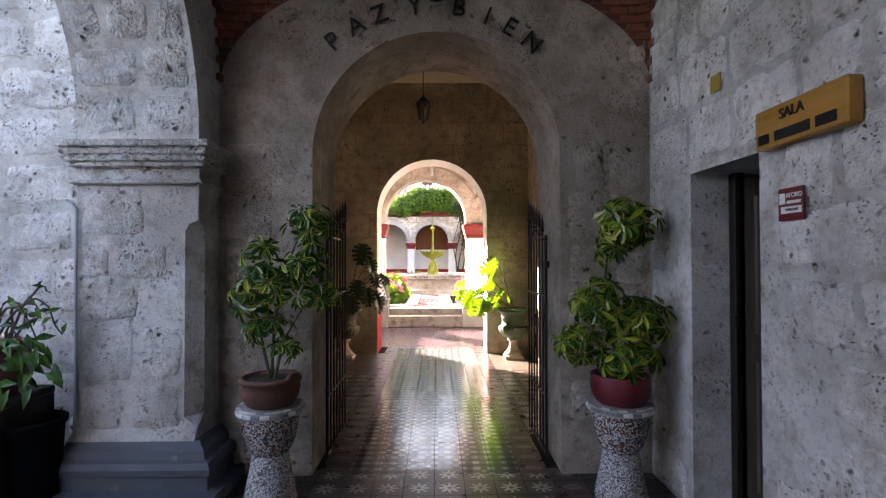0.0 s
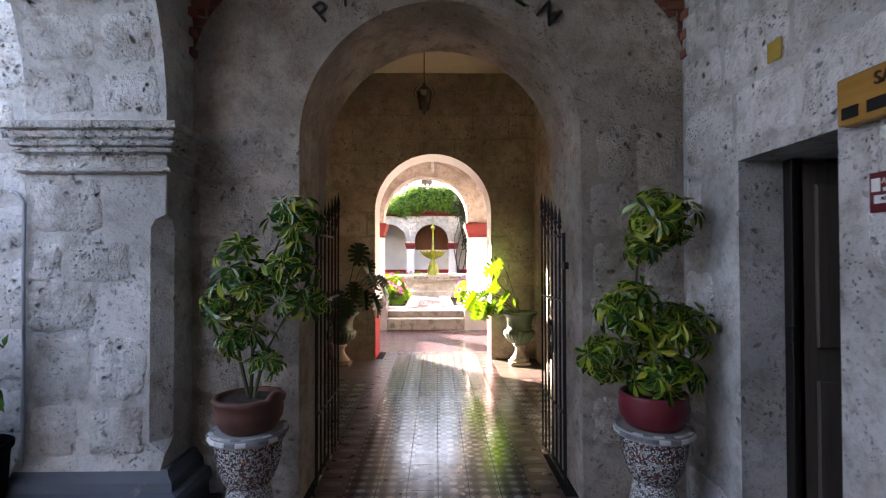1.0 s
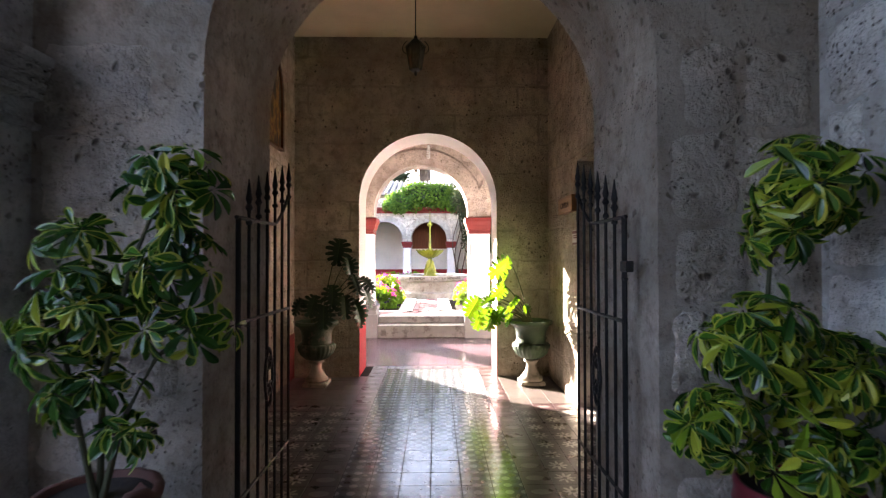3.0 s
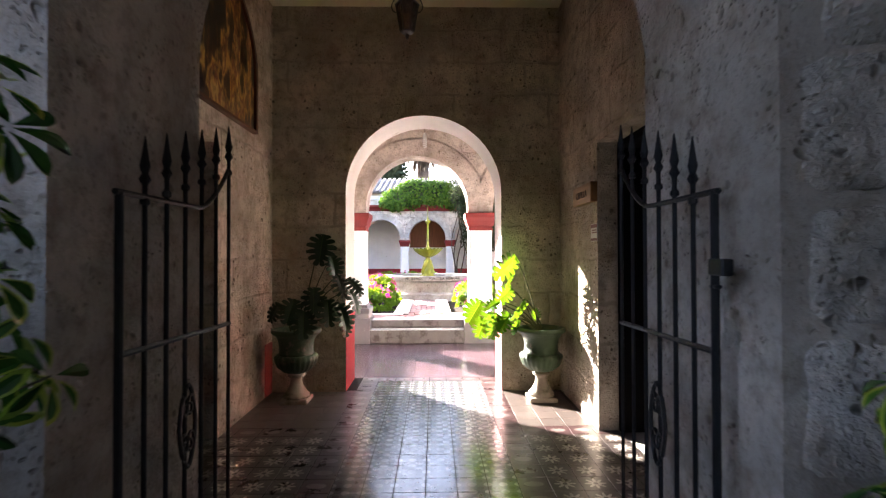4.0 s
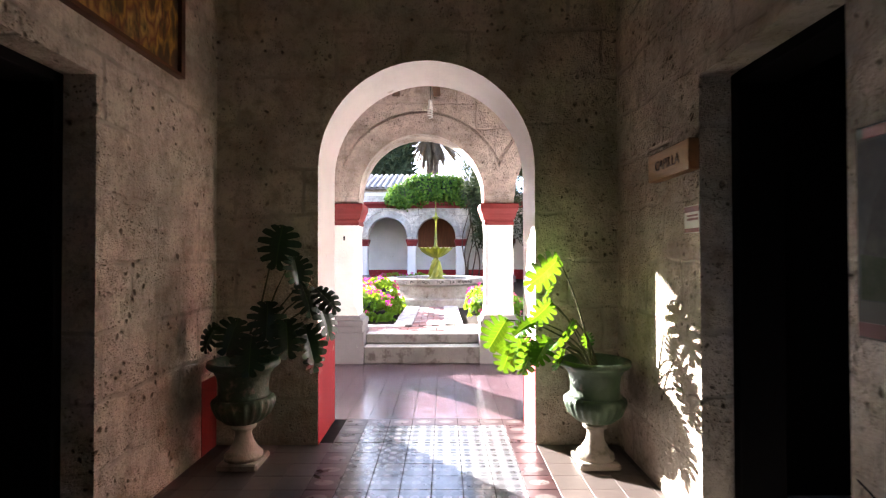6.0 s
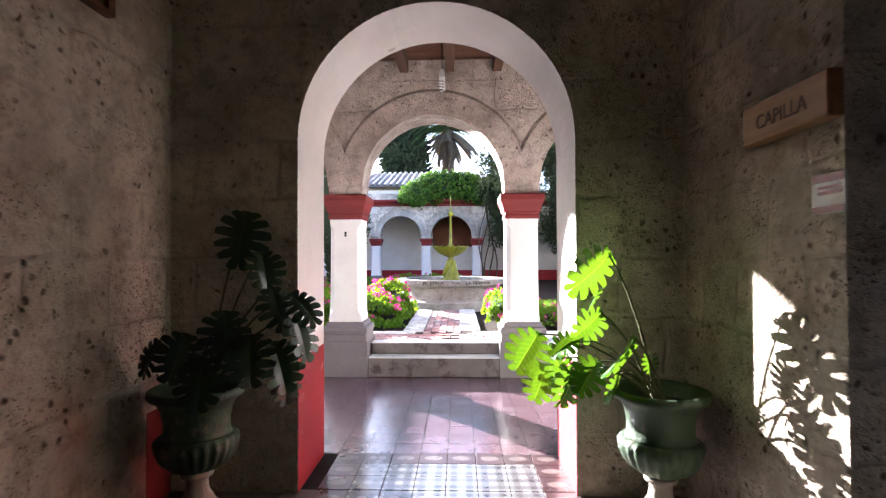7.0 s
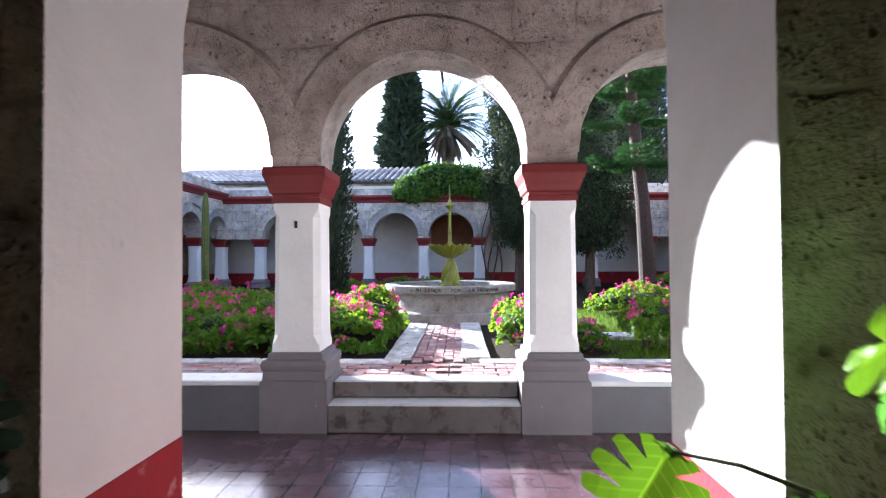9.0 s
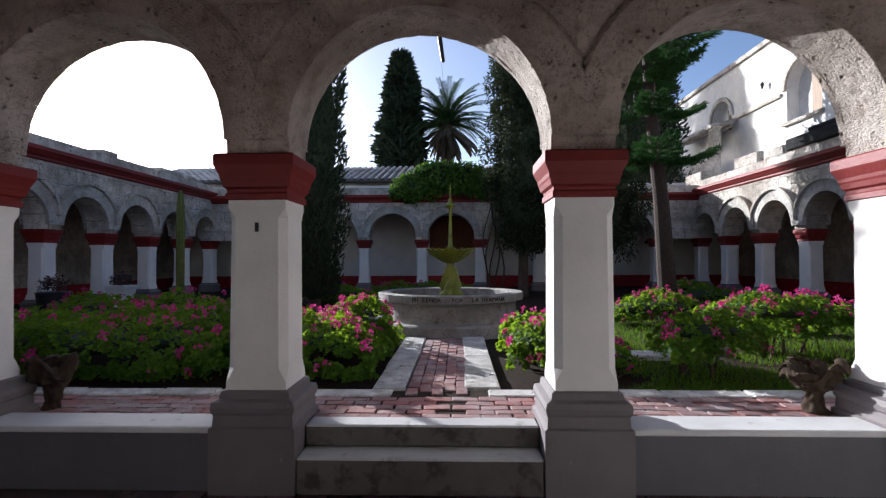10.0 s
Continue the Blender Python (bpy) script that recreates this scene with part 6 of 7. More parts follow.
UR, UL = (1.13, 7.48), (-1.36, 7.48)
urn(*UR, "mossy green stone urn with fluted bowl, in sunlight")
urn(*UL, "mossy green stone urn with fluted bowl, in deep shade")
monstera("bright green split-leaf monstera leaning out of an urn", (UR[0], UR[1], 0.66), [
    ((0.56, 7.93, 0.96), (-0.52, -0.10, -0.80), (-0.15, -0.95, 0.25), 0.285),
    ((0.875, 7.50, 1.45), (-0.62, -0.26, -0.70), (0.62, -0.76, -0.20), 0.31),
    ((0.825, 7.49, 1.14), (-0.60, -0.25, -0.62), (0.66, -0.60, 0.25), 0.21),
    ((0.70, 7.50, 1.00), (-0.85, -0.10, -0.40), (-0.10, -0.60, 0.75), 0.17),
    ((0.92, 7.30, 1.04), (-0.35, 0.05, -0.92), (0.85, -0.45, 0.10), 0.25),
    ((0.89, 7.42, 0.82), (-0.15, -0.10, -0.95), (0.75, -0.60, 0.0), 0.16),
    ((0.58, 7.74, 0.80), (-0.35, -0.05, -0.92), (-0.20, -0.90, 0.15), 0.23),
    ((0.71, 7.60, 0.82), (-0.22, -0.10, -0.95), (0.45, -0.80, 0.05), 0.24),
    ((0.82, 7.54, 0.87), (-0.55, -0.05, -0.80), (-0.45, -0.70, 0.45), 0.22),
    ((0.62, 7.66, 0.86), (0.35, -0.10, -0.85), (-0.10, -0.90, 0.30), 0.20),
    ((0.80, 7.60, 1.14), (0.05, -0.30, 0.75), (-0.75, 0.30, 0.45), 0.16),
    ((1.07, 7.50, 0.92), (0.30, -0.15, -0.80), (0.30, -0.80, 0.30), 0.12),
], 21)
# shade is in this plant's darker leaf colour
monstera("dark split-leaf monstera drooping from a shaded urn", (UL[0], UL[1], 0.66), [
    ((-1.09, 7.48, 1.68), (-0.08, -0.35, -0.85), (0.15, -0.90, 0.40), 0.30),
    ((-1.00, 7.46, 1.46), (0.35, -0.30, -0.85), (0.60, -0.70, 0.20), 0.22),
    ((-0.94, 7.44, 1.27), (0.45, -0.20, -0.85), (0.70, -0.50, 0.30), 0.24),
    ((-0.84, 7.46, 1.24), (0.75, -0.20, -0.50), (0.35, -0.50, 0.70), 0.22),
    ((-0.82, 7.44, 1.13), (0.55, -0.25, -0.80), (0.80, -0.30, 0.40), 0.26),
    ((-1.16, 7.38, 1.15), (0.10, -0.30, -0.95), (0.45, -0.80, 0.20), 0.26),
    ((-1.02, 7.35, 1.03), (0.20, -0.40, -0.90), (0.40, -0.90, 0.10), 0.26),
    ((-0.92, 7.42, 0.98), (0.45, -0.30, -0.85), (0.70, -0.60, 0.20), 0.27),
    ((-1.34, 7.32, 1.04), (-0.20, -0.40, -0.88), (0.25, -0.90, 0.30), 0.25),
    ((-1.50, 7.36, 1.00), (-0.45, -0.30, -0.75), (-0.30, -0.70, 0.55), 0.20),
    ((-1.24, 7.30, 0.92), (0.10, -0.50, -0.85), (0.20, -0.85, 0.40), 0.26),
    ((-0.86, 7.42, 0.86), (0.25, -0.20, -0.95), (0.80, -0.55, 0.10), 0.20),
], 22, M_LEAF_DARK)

# red painted dado by the inner arch
bm = bmesh.new()
box(bm, -0.9245, -0.921, HALL_Y + 0.002, HALL_B - 0.002, 0.0, 0.81)
setting("trim_dado_jamb", bm, M_DADO, "red painted dado with flaking paint on the arch jamb", "dado")
bm = bmesh.new()
box(bm, 0.773, 0.7765, HALL_Y + 0.002, HALL_B - 0.002, 0.0, 0.80)
setting("trim_dado_jamb_east", bm, M_DADO, "red painted dado on the arch jamb", "dado")
bm = bmesh.new()
box(bm, HALL_L, HALL_L + 0.004, 7.60, HALL_Y, 0.0, 0.55)
setting("trim_dado_corner", bm, M_RED, "faded red paint low on the hall wall", "dado")

# bare bulb holder under the cloister ceiling
bulb = thing("ceiling_bulb", "white spiral bulb hanging on a cord under the beams", "lamp", at=pose(-0.09, 9.6, 3.85))
part("cord", tube(bmesh.new(), [(0, 0, 0.0), (0.004, 0, -0.3), (0, 0, -0.62)], 0.004, seg=6), M_IRON, bulb)
part("holder", lathe(bmesh.new(), [(0.012, -0.60), (0.024, -0.615), (0.026, -0.665), (0.030, -0.67), (0.030, -0.69), (0.02, -0.695)], 14), M_PAPER, bulb)
coil = [(0.026 * math.cos(k * 0.45), 0.026 * math.sin(k * 0.45), -0.69 - 0.0019 * k) for k in range(62)]
part("spiral_tube", tube(bmesh.new(), coil, 0.0075, seg=6), plain("white_bulb_glass", (0.80, 0.80, 0.78), 0.95, 0.25, 8, 0.05), bulb, smooth=True)
# ---- garden ----
FX, FY = -0.13, 16.1
f = thing("fountain", "round stone fountain with a yellow-green metal bowl and spire", "fountain", at=pose(FX, FY, GARDEN_Z))
bm = bmesh.new()
lathe(bm, [(1.30, -0.04), (1.30, 0.13), (1.27, 0.15), (1.10, 0.15)], 64)
part("base_step", bm, M_FOUNTAIN, f)
bm = bmesh.new()
lathe(bm, [(1.12, 0.14), (1.10, 0.18), (1.08, 0.42), (1.11, 0.45), (1.20, 0.47), (1.205, 0.575), (1.19, 0.585), (1.00, 0.585), (0.985, 0.57), (0.98, 0.25), (0.2, 0.25)], 64)
basin = part("basin", bm, M_FOUNTAIN, f, "pale stone basin with lettered rim")
for word, a in (("MI", -114), ("SEÑOR", -102.5), ("POR", -84.5), ("LA", -72), ("HERMANA", -57)):
    n = len(word)
    for k, ch in enumerate(word):
        ak = radians(a + (k - (n - 1) / 2) * 2.9)
        letters("letter", ch, 0.085, pose(1.207 * math.cos(ak), 1.207 * math.sin(ak), 0.522, 90, 0, math.degrees(ak) + 90), M_BLACK, basin, 0.004)
bm = bmesh.new()
lathe(bm, [(0.975, 0.24), (0.975, 0.46), (0.02, 0.46)], 48)
water = Graph("still_water")
part("water", bm, water.done((0.02, 0.03, 0.02), 0.08, water.bump(water.noise(6, 2), 0.1, 0.01), spec=0.5), f, "dark still water")
bm = bmesh.new()
lathe(bm, [(0.17, 0.45), (0.18, 0.50), (0.16, 0.56), (0.11, 0.60), (0.125, 0.66), (0.11, 0.75), (0.10, 0.85), (0.085, 0.95), (0.06, 1.02), (0.07, 1.06)], 40, flute=4, depth=0.5, f0=0.5, f1=0.98)
for v in bm.verts:
    a = (v.co.z - 0.5) * 4.0
    v.co.x, v.co.y = v.co.x * math.cos(a) - v.co.y * math.sin(a), v.co.x * math.sin(a) + v.co.y * math.cos(a)
part("stem", bm, M_YELLOW, f, "twisted yellow-green stem", True)
bm = bmesh.new()
lathe(bm, [(0.06, 1.05), (0.13, 1.08), (0.22, 1.13), (0.31, 1.20), (0.37, 1.27), (0.38, 1.285), (0.355, 1.28), (0.28, 1.22), (0.10, 1.16)], 96, flute=20, depth=0.10, f0=1.07, f1=1.30)
for v in bm.verts:
    if v.co.z > 1.19:
        v.co.z += (v.co.z - 1.19) * 0.55 * (abs(math.sin(10 * math.atan2(v.co.y, v.co.x))) - 0.5)
part("bowl", bm, M_YELLOW, f, "scalloped yellow-green bowl", True)
bm = bmesh.new()
lathe(bm, [(0.07, 1.14), (0.05, 1.25), (0.045, 1.30), (0.055, 1.33), (0.035, 1.36), (0.022, 1.95), (0.03, 1.97), (0.08, 2.02), (0.085, 2.03), (0.05, 2.06), (0.025, 2.10), (0.03, 2.13), (0.01, 2.16), (0.008, 2.42), (0.002, 2.43)], 16)
part("spire", bm, M_YELLOW, f, "slender yellow-green spire", True)

# slabs beside the central path
def slab_row(x0, x1, y0, y1, n, along_y=True, seed=1):
    rng = random.Random(seed)
    cuts = [0] + sorted((k + rng.uniform(-0.25, 0.25)) / n for k in range(1, n)) + [1]
    for a, b in zip(cuts, cuts[1:]):
        bm = bmesh.new()
        dz = rng.uniform(-0.004, 0.006)
        if along_y:
            box(bm, x0 + rng.uniform(0, .015), x1 - rng.uniform(0, .015), y0 + (y1 - y0) * a + 0.006, y0 + (y1 - y0) * b - 0.006, GARDEN_Z - 0.06, GARDEN_Z + 0.012 + dz, 0.01)
        else:
            box(bm, x0 + (x1 - x0) * a + 0.006, x0 + (x1 - x0) * b - 0.006, y0 + rng.uniform(0, .015), y1 - rng.uniform(0, .015), GARDEN_Z - 0.06, GARDEN_Z + 0.012 + dz, 0.01)
        part("slab", bm, M_SLAB, garden_path)


bm = bmesh.new()
box(bm, -0.45, 0.06, 11.3, 14.9, GARDEN_Z - 0.05, GARDEN_Z - 0.008)
box(bm, -9.0, -0.45, 11.35, 11.95, GARDEN_Z - 0.05, GARDEN_Z - 0.008)
box(bm, 0.06, 8.5, 11.35, 11.95, GARDEN_Z - 0.05, GARDEN_Z - 0.008)
garden_path = setting("garden_path", bm, M_DIRT, "old brick garden path edged with pale slabs", "path")
slab_row(-0.76, -0.45, 12.0, 14.85, 4, True, 2)
slab_row(0.05, 0.37, 12.0, 14.85, 4, True, 3)
slab_row(-8.9, -0.55, 11.75, 11.96, 12, False, 4)
slab_row(0.25, 8.4, 11.75, 11.96, 12, False, 5)
slab_row(1.2, 2.6, 13.45, 13.8, 3, False, 6)


# beds
LBL = "dense geranium bush full of pink blossoms"
bush(LBL + " beside the brick path", (-1.75, 13.02, 0), (0.93, 0.85, 0.68), 12000, 90, 31, 0.052, low=0.16)
bush(LBL + " in the long bed", (-3.7, 12.98, 0), (1.25, 0.85, 0.70), 14000, 75, 32, 0.052, low=0.16)
bush(LBL + " in the long bed", (-6.0, 13.05, 0), (1.25, 0.9, 0.70), 9000, 60, 33, low=0.16)
bush(LBL + " in the long bed", (-7.8, 13.3, 0), (0.9, 1.1, 0.60), 4000, 40, 34)
bush(LBL + " along the path edge", (-1.35, 14.1, 0), (0.55, 0.42, 0.66), 3600, 50, 35)
bush(LBL + " behind the long bed", (-4.5, 15.2, 0), (2.2, 0.8, 0.66), 6500, 90, 36, 0.07)
bush(LBL + " beside the path", (0.93, 13.0, 0), (0.44, 0.6, 0.64), 3200, 48, 37, 0.055, low=0.3, stems=9, square=0.5)
bush("small low geranium bush with a few pink blossoms", (1.5, 12.75, 0), (0.26, 0.26, 0.28), 700, 10, 38, 0.05)
bush(LBL + " with bare stems over grass", (2.46, 12.75, 0), (0.45, 0.38, 0.62), 2600, 22, 39, 0.055, square=0.3, low=0.45, stems=6, core=0.70)
bush(LBL + " with bare stems over grass", (4.05, 13.9, 0), (0.85, 0.65, 0.76), 6200, 85, 40, 0.055, square=0.3, low=0.4, stems=8, core=0.70)
bush(LBL + " near the pine", (3.4, 16.6, 0), (0.85, 0.45, 0.60), 2600, 45, 41, 0.06, low=0.35)
bush(LBL + " before the far arcade", (-1.0, 22.6, 0), (1.6, 0.7, 0.55), 3000, 40, 42, 0.08)
bush(LBL + " before the far arcade", (-3.2, 20.6, 0), (1.2, 0.6, 0.55), 3000, 40, 43, 0.08)
bush(LBL + " far along the court", (5.6, 19.5, 0), (1.6, 0.7, 0.62), 3000, 40, 44, 0.08)

# grass
rng = random.Random(8)
verts, faces = [], []
for _ in range(34000):
    p = Vector((rng.uniform(1.3, 8.0), 12.0 + 5.6 * rng.random() ** 1.5, GARDEN_Z - 0.055))
    if (1.2 < p.x < 2.6 and 13.42 < p.y < 13.83) or noise.noise(p * 1.7) < -0.32:
        continue
    d = Vector((rng.gauss(0, .35), rng.gauss(0, .35), 1))
    i = len(verts)
    s = Vector((rng.uniform(-1, 1), rng.uniform(-1, 1), 0)).normalized() * 0.006
    h = rng.uniform(0.03, 0.09)
    verts += [p - s, p + s, p + d * h]
    faces.append((i, i + 1, i + 2))
tagged(lists_part("grass", verts, faces, M_GRASS), "short green grass on the garden bed", "grass", kind="stuff")

# trees
cypress("tall dark narrow cypress in the garden", -3.36, 19.3, 12.4, 0.73, 51, count=17000, spray=0.16)
juniper("olive green juniper with hanging clumps before the far arcade", 2.0, 23.4, 9.8, 1.05, 52)
juniper("broad dark juniper hanging low before the far arcade", 4.25, 23.2, 8.6, 1.5, 57)
cypress("large dark cypress beyond the court corner", 8.3, 30.2, 16.5, 1.9, 53, z0=0.0, open_crown=0.3, spray=0.28, count=13000)
far_cypress = cypress("far dark cypress beyond the roof", -5.3, 54.4, 12.8, 1.45, 54, 0.0, 9000, 0.7, 0.55)
far_cypress.scale = (1.6, 1.6, 1.6)
far_palm = palm("tall palm with dry hanging fronds beyond the roof", -1.04, 54.4, 0.0, 7.9, 55)
far_palm.scale = (1.75, 1.75, 1.75)
pine("young Norfolk pine with tiered drooping branches", 3.93, 17.2, 6.9, 56)
cactus = thing("column_cactus", "tall thin green column cactus in the bed", "cactus", at=pose(-4.87, 16.3, GARDEN_Z))
bm = bmesh.new()
lathe(bm, [(0.05, -0.05), (0.055, 0.6), (0.058, 1.6), (0.05, 2.1), (0.03, 2.32), (0.005, 2.36)], 40, flute=8, depth=0.25, f0=-1, f1=3)
part("body", bm, plain("cactus_skin", (0.10, 0.13, 0.03), 0.55, 0.7, 18, 0.6), cactus)

# creeper over the far parapet
rng = random.Random(61)
vine = thing("creeper", "thick green creeper heaped over the far arcade", "climbing plant", at=pose(-0.55, 25.75, 0))
verts, faces = [], []
heaps = [(-0.9, 4.05, 0.9), (-0.1, 4.4, 1.05), (0.7, 4.35, 1.0), (1.3, 4.1, 0.8), (-1.45, 3.85, 0.45)]
for _ in range(9000):
    cx, cz, r = rng.choice(heaps)
    d = rand_dir(rng)
    k = rng.uniform(0.75, 1.05)
    p = Vector((cx + d.x * r * k * 1.05, d.y * 0.5 * k, cz + d.z * r * 0.62 * k))
    if p.z < 3.55 + 0.15 * math.sin(p.x * 7):
        continue
    blade(verts, faces, p, rand_dir(rng), d + Vector((0, 0, .4)), 0.13, 0.11, 0.1, 0.1)
lists_part("foliage", verts, faces, M_VINE, vine)
core = bmesh.new()
for cx, cz, r in heaps:
    bmesh.ops.create_icosphere(core, subdivisions=2, radius=r * 0.78, matrix=Matrix.Translation((cx, 0, cz)) @ Matrix.Diagonal((1, 0.5, 0.62, 1)))
part("inner_leaves", core, M_CYPRESS, vine)
for k in range(5):
    bm = bmesh.new()
    x = 1.55 + 0.10 * k
    tube(bm, [(x + 0.12 * math.sin(z * 2.2 + k * 1.3) + (0.25 - z * 0.09) * (k - 2) * 0.3, -0.45 + 0.05 * k, z) for z in [0.3 + 0.3 * i for i in range(13)]], 0.035, 0.015, 6)
    part("stem", bm, M_BARK, vine)

# driftwood stumps by the low wall
def stump(x, y, label, seed, s=1.0):
    rng = random.Random(seed)
    t = thing("tree_stump", label, "stump", at=pose(x, y, GARDEN_Z))
    bm = bmesh.new()
    prof = [(0.10 * s, -0.03), (0.08 * s, 0.02), (0.07 * s, 0.07), (0.075 * s, 0.12), (0.09 * s, 0.16), (0.12 * s, 0.20), (0.15 * s, 0.24), (0.18 * s, 0.28), (0.20 * s, 0.32), (0.21 * s, 0.35), (0.17 * s, 0.355), (0.12 * s, 0.30), (0.06 * s, 0.24)]
    fine = []
    for (r0, z0), (r1, z1) in zip(prof, prof[1:]):
        fine += [(r0 + (r1 - r0) * q / 4, z0 + (z1 - z0) * q / 4) for q in range(4)]
    lathe(bm, fine + [prof[-1]], 64)
    for v in bm.verts:
        n = noise.noise(v.co * 9 + Vector((seed, 0, 0))) + 0.9 * noise.noise(v.co * 24 + Vector((seed, 3, 0)))
        v.co.x *= 1 + 0.4 * n
        v.co.y *= 1 + 0.4 * n
        v.co.z += 0.13 * max(0.0, v.co.z) / 0.3 * noise.noise(v.co * 7 + Vector((0, seed, 0)))
    part("trunk", bm, bark("stump_bark_%d" % seed, ((0.085, 0.06, 0.04) if s > 1 else (0.07, 0.05, 0.035)), (0.035, 0.024, 0.016)), t, smooth=True)
    return t


stump(2.60, 11.38, "hollow weathered driftwood stump beside the pillar", 3, 0.86)
stump(-3.10, 11.38, "hollow dark driftwood stump beside the pillar", 4, 0.72)

# far roof of half-round tiles behind the north walk
bm = bmesh.new()
prism(bm, [(28.4, 4.75), (32.5, 6.0), (36.6, 4.75)], -14.0, 3.5, 'x')
roof = setting("roof_north", bm, M_MORTAR, "low pitched roof of grey half-round tiles", "roof")
verts, faces = [], []
for k in range(60):
    x = -13.9 + 0.29 * k
    for r in range(10):
        y0, z0 = 28.35 + 0.42 * r, 4.76 + 0.128 * r
        i = len(verts)
        for (yy, zz, rr) in ((y0, z0, 0.12), (y0 + 0.45, z0 + 0.135, 0.10)):
            for a in range(6):
                t = math.pi * a / 5
                verts.append(Vector((x + rr * math.cos(t), yy, zz + rr * 0.9 * math.sin(t))))
        for a in range(5):
            faces.append((i + a, i + a + 1, i + 7 + a, i + 6 + a))
tagged(lists_part("roof_tiles", verts, faces, M_ROOFTILE, roof), kind="stuff")
bm = bmesh.new()
box(bm, -14.0, 3.5, 28.95, 29.1, 3.9, 4.75)
setting("wall_upper_north", bm, M_COURT, "plain ashlar upper wall under the far roof", "wall")

# broken parapet blocks on the side wings
rng = random.Random(77)
def crest(side):
    x = WEST_X if side < 0 else EAST_X
    t = thing("parapet_blocks", "uneven weathered ashlar blocks along the parapet", "masonry")
    y = 12.0
    while y < 26:
        w = rng.uniform(0.5, 1.3)
        h = rng.choice((0.0, 0.06, 0.12)) if side < 0 else rng.choice((0.0, 0.12, 0.25, 0.32))
        if h:
            bm = bmesh.new()
            box(bm, x - 0.26, x + 0.26, y, y + w, 4.22, 4.22 + h, 0.02)
            part("block", bm, M_COURT, t)
        y += w + rng.uniform(0.0, 0.3)
crest(-1)
crest(1)
cap = thing("stone_slab", "dark grey broken stone slab lying on the east parapet", "masonry", at=pose(EAST_X, 19.9, 4.24))
bm = bmesh.new()
box(bm, -0.33, 0.30, -1.1, 1.0, 0.0, 0.30, 0.03)
box(bm, -0.30, 0.28, -0.9, 0.2, 0.302, 0.42, 0.03)
part("stone", bm, M_SLATE, cap)

# tall white building beyond the east walk
EBX, EBZ = 13.4, 10.7
house = thing("white_building", "tall pale two-storey building with arched windows and eave", "building")
M_FACADE = paint("pale_facade", (0.74, 0.73, 0.71), (0.52, 0.50, 0.47), (0.56, 0.68), 0.85, 0.4, 0.85)
WINS = ((33.6, 8.0, 0.95, 0.45), (27.5, 6.95, 1.0, 1.35))
bm = bmesh.new()
prism(bm, [(12.0, 0.0), (40.0, 0.0), (40.0, 6.9), (12.0, 6.9)], EBX, EBX + 6.0, 'x')
prism(bm, [(y_, z_) for y_, z_ in pierced(12.0, 40.0, 6.9, EBZ, [('arch', yc, hw, zc + hh) for yc, zc, hw, hh in reversed(WINS)])], EBX, EBX + 0.5, 'x')
box(bm, EBX + 0.5, EBX + 6.0, 12.0, 40.0, 6.9, EBZ)
part("wall", bm, M_FACADE, house)
bm = bmesh.new()
prism(bm, [(11.9, EBZ + 0.003), (40.1, EBZ + 0.003), (40.1, EBZ + 0.2), (11.9, EBZ + 0.2)], EBX - 0.14, EBX + 6.1, 'x')
part("eave", bm, M_COURT, house, "grey stone eave")
for yc, zc, hw, hh in WINS:
    t = part("window", prism(bmesh.new(), arc(yc, zc + hh, hw + 0.005, 0, 180, 16) + list(reversed(arc(yc, zc + hh, hw + 0.2, 0, 180, 16))), EBX - 0.10, EBX - 0.002, 'x'), M_COURT, house, "arched window with stone hood")
    part("sill", box(bmesh.new(), EBX - 0.15, EBX - 0.002, yc - hw - 0.15, yc + hw + 0.15, zc - 0.12, zc), M_COURT, t)
    part("shutter", box(bmesh.new(), EBX + 0.40, EBX + 0.46, yc - hw + 0.03, yc + hw * 0.1, zc + 0.01, zc + hh + hw * 0.6), wood("shutter_wood_%d" % int(yc), (0.30, 0.2, 0.13), (0.2, 0.13, 0.08), 2), t)
bm = bmesh.new()
box(bm, EBX - 0.10, EBX - 0.002, 28.8, 32.4, 8.12, 8.26)
part("ledge", bm, M_COURT, house)
wl = thing("wall_lantern", "small black lantern on the pale building wall", "lantern", at=pose(EBX - 0.02, 29.8, 8.9) @ Matrix.Scale(0.6, 4))
part("arm", tube(bmesh.new(), [(0, 0, 0.35), (-0.15, 0, 0.42), (-0.3, 0, 0.35)], 0.02), M_IRON, wl)
part("body", lathe(bmesh.new(), [(0.06, -0.15), (0.13, 0.15), (0.16, 0.18), (0.03, 0.34)], 6, (-0.3, 0)), M_IRON, wl)
gal = thing("tiled_gallery", "small open gallery with tiled roof above the east walk", "gallery", at=pose(1.2, 4.2, 1.35))
GX = 11.0
gbm = bmesh.new()
for k in range(20):
    y_ = 28.0 + 0.24 * k
    for r_ in range(5):
        tube(gbm, [(GX - 0.1 + 0.45 * r_, y_, 6.46 + 0.10 * r_), (GX + 0.40 + 0.45 * r_, y_, 6.58 + 0.10 * r_)], 0.11, 0.10, 6)
part("roof", gbm, M_ROOFTILE, gal)
for yy in (28.1, 32.7):
    part("post", box(bmesh.new(), GX, GX + 0.35, yy - 0.25, yy + 0.25, -1.42, 6.35, 0.02), M_COURT, gal)
part("lintel", box(bmesh.new(), GX, GX + 0.4, 27.85, 32.95, 6.352, 6.45, 0.01), M_COURT, gal)
part("rail", box(bmesh.new(), GX + 0.05, GX + 0.2, 28.35, 32.45, 4.1, 4.95), M_COURT, gal)
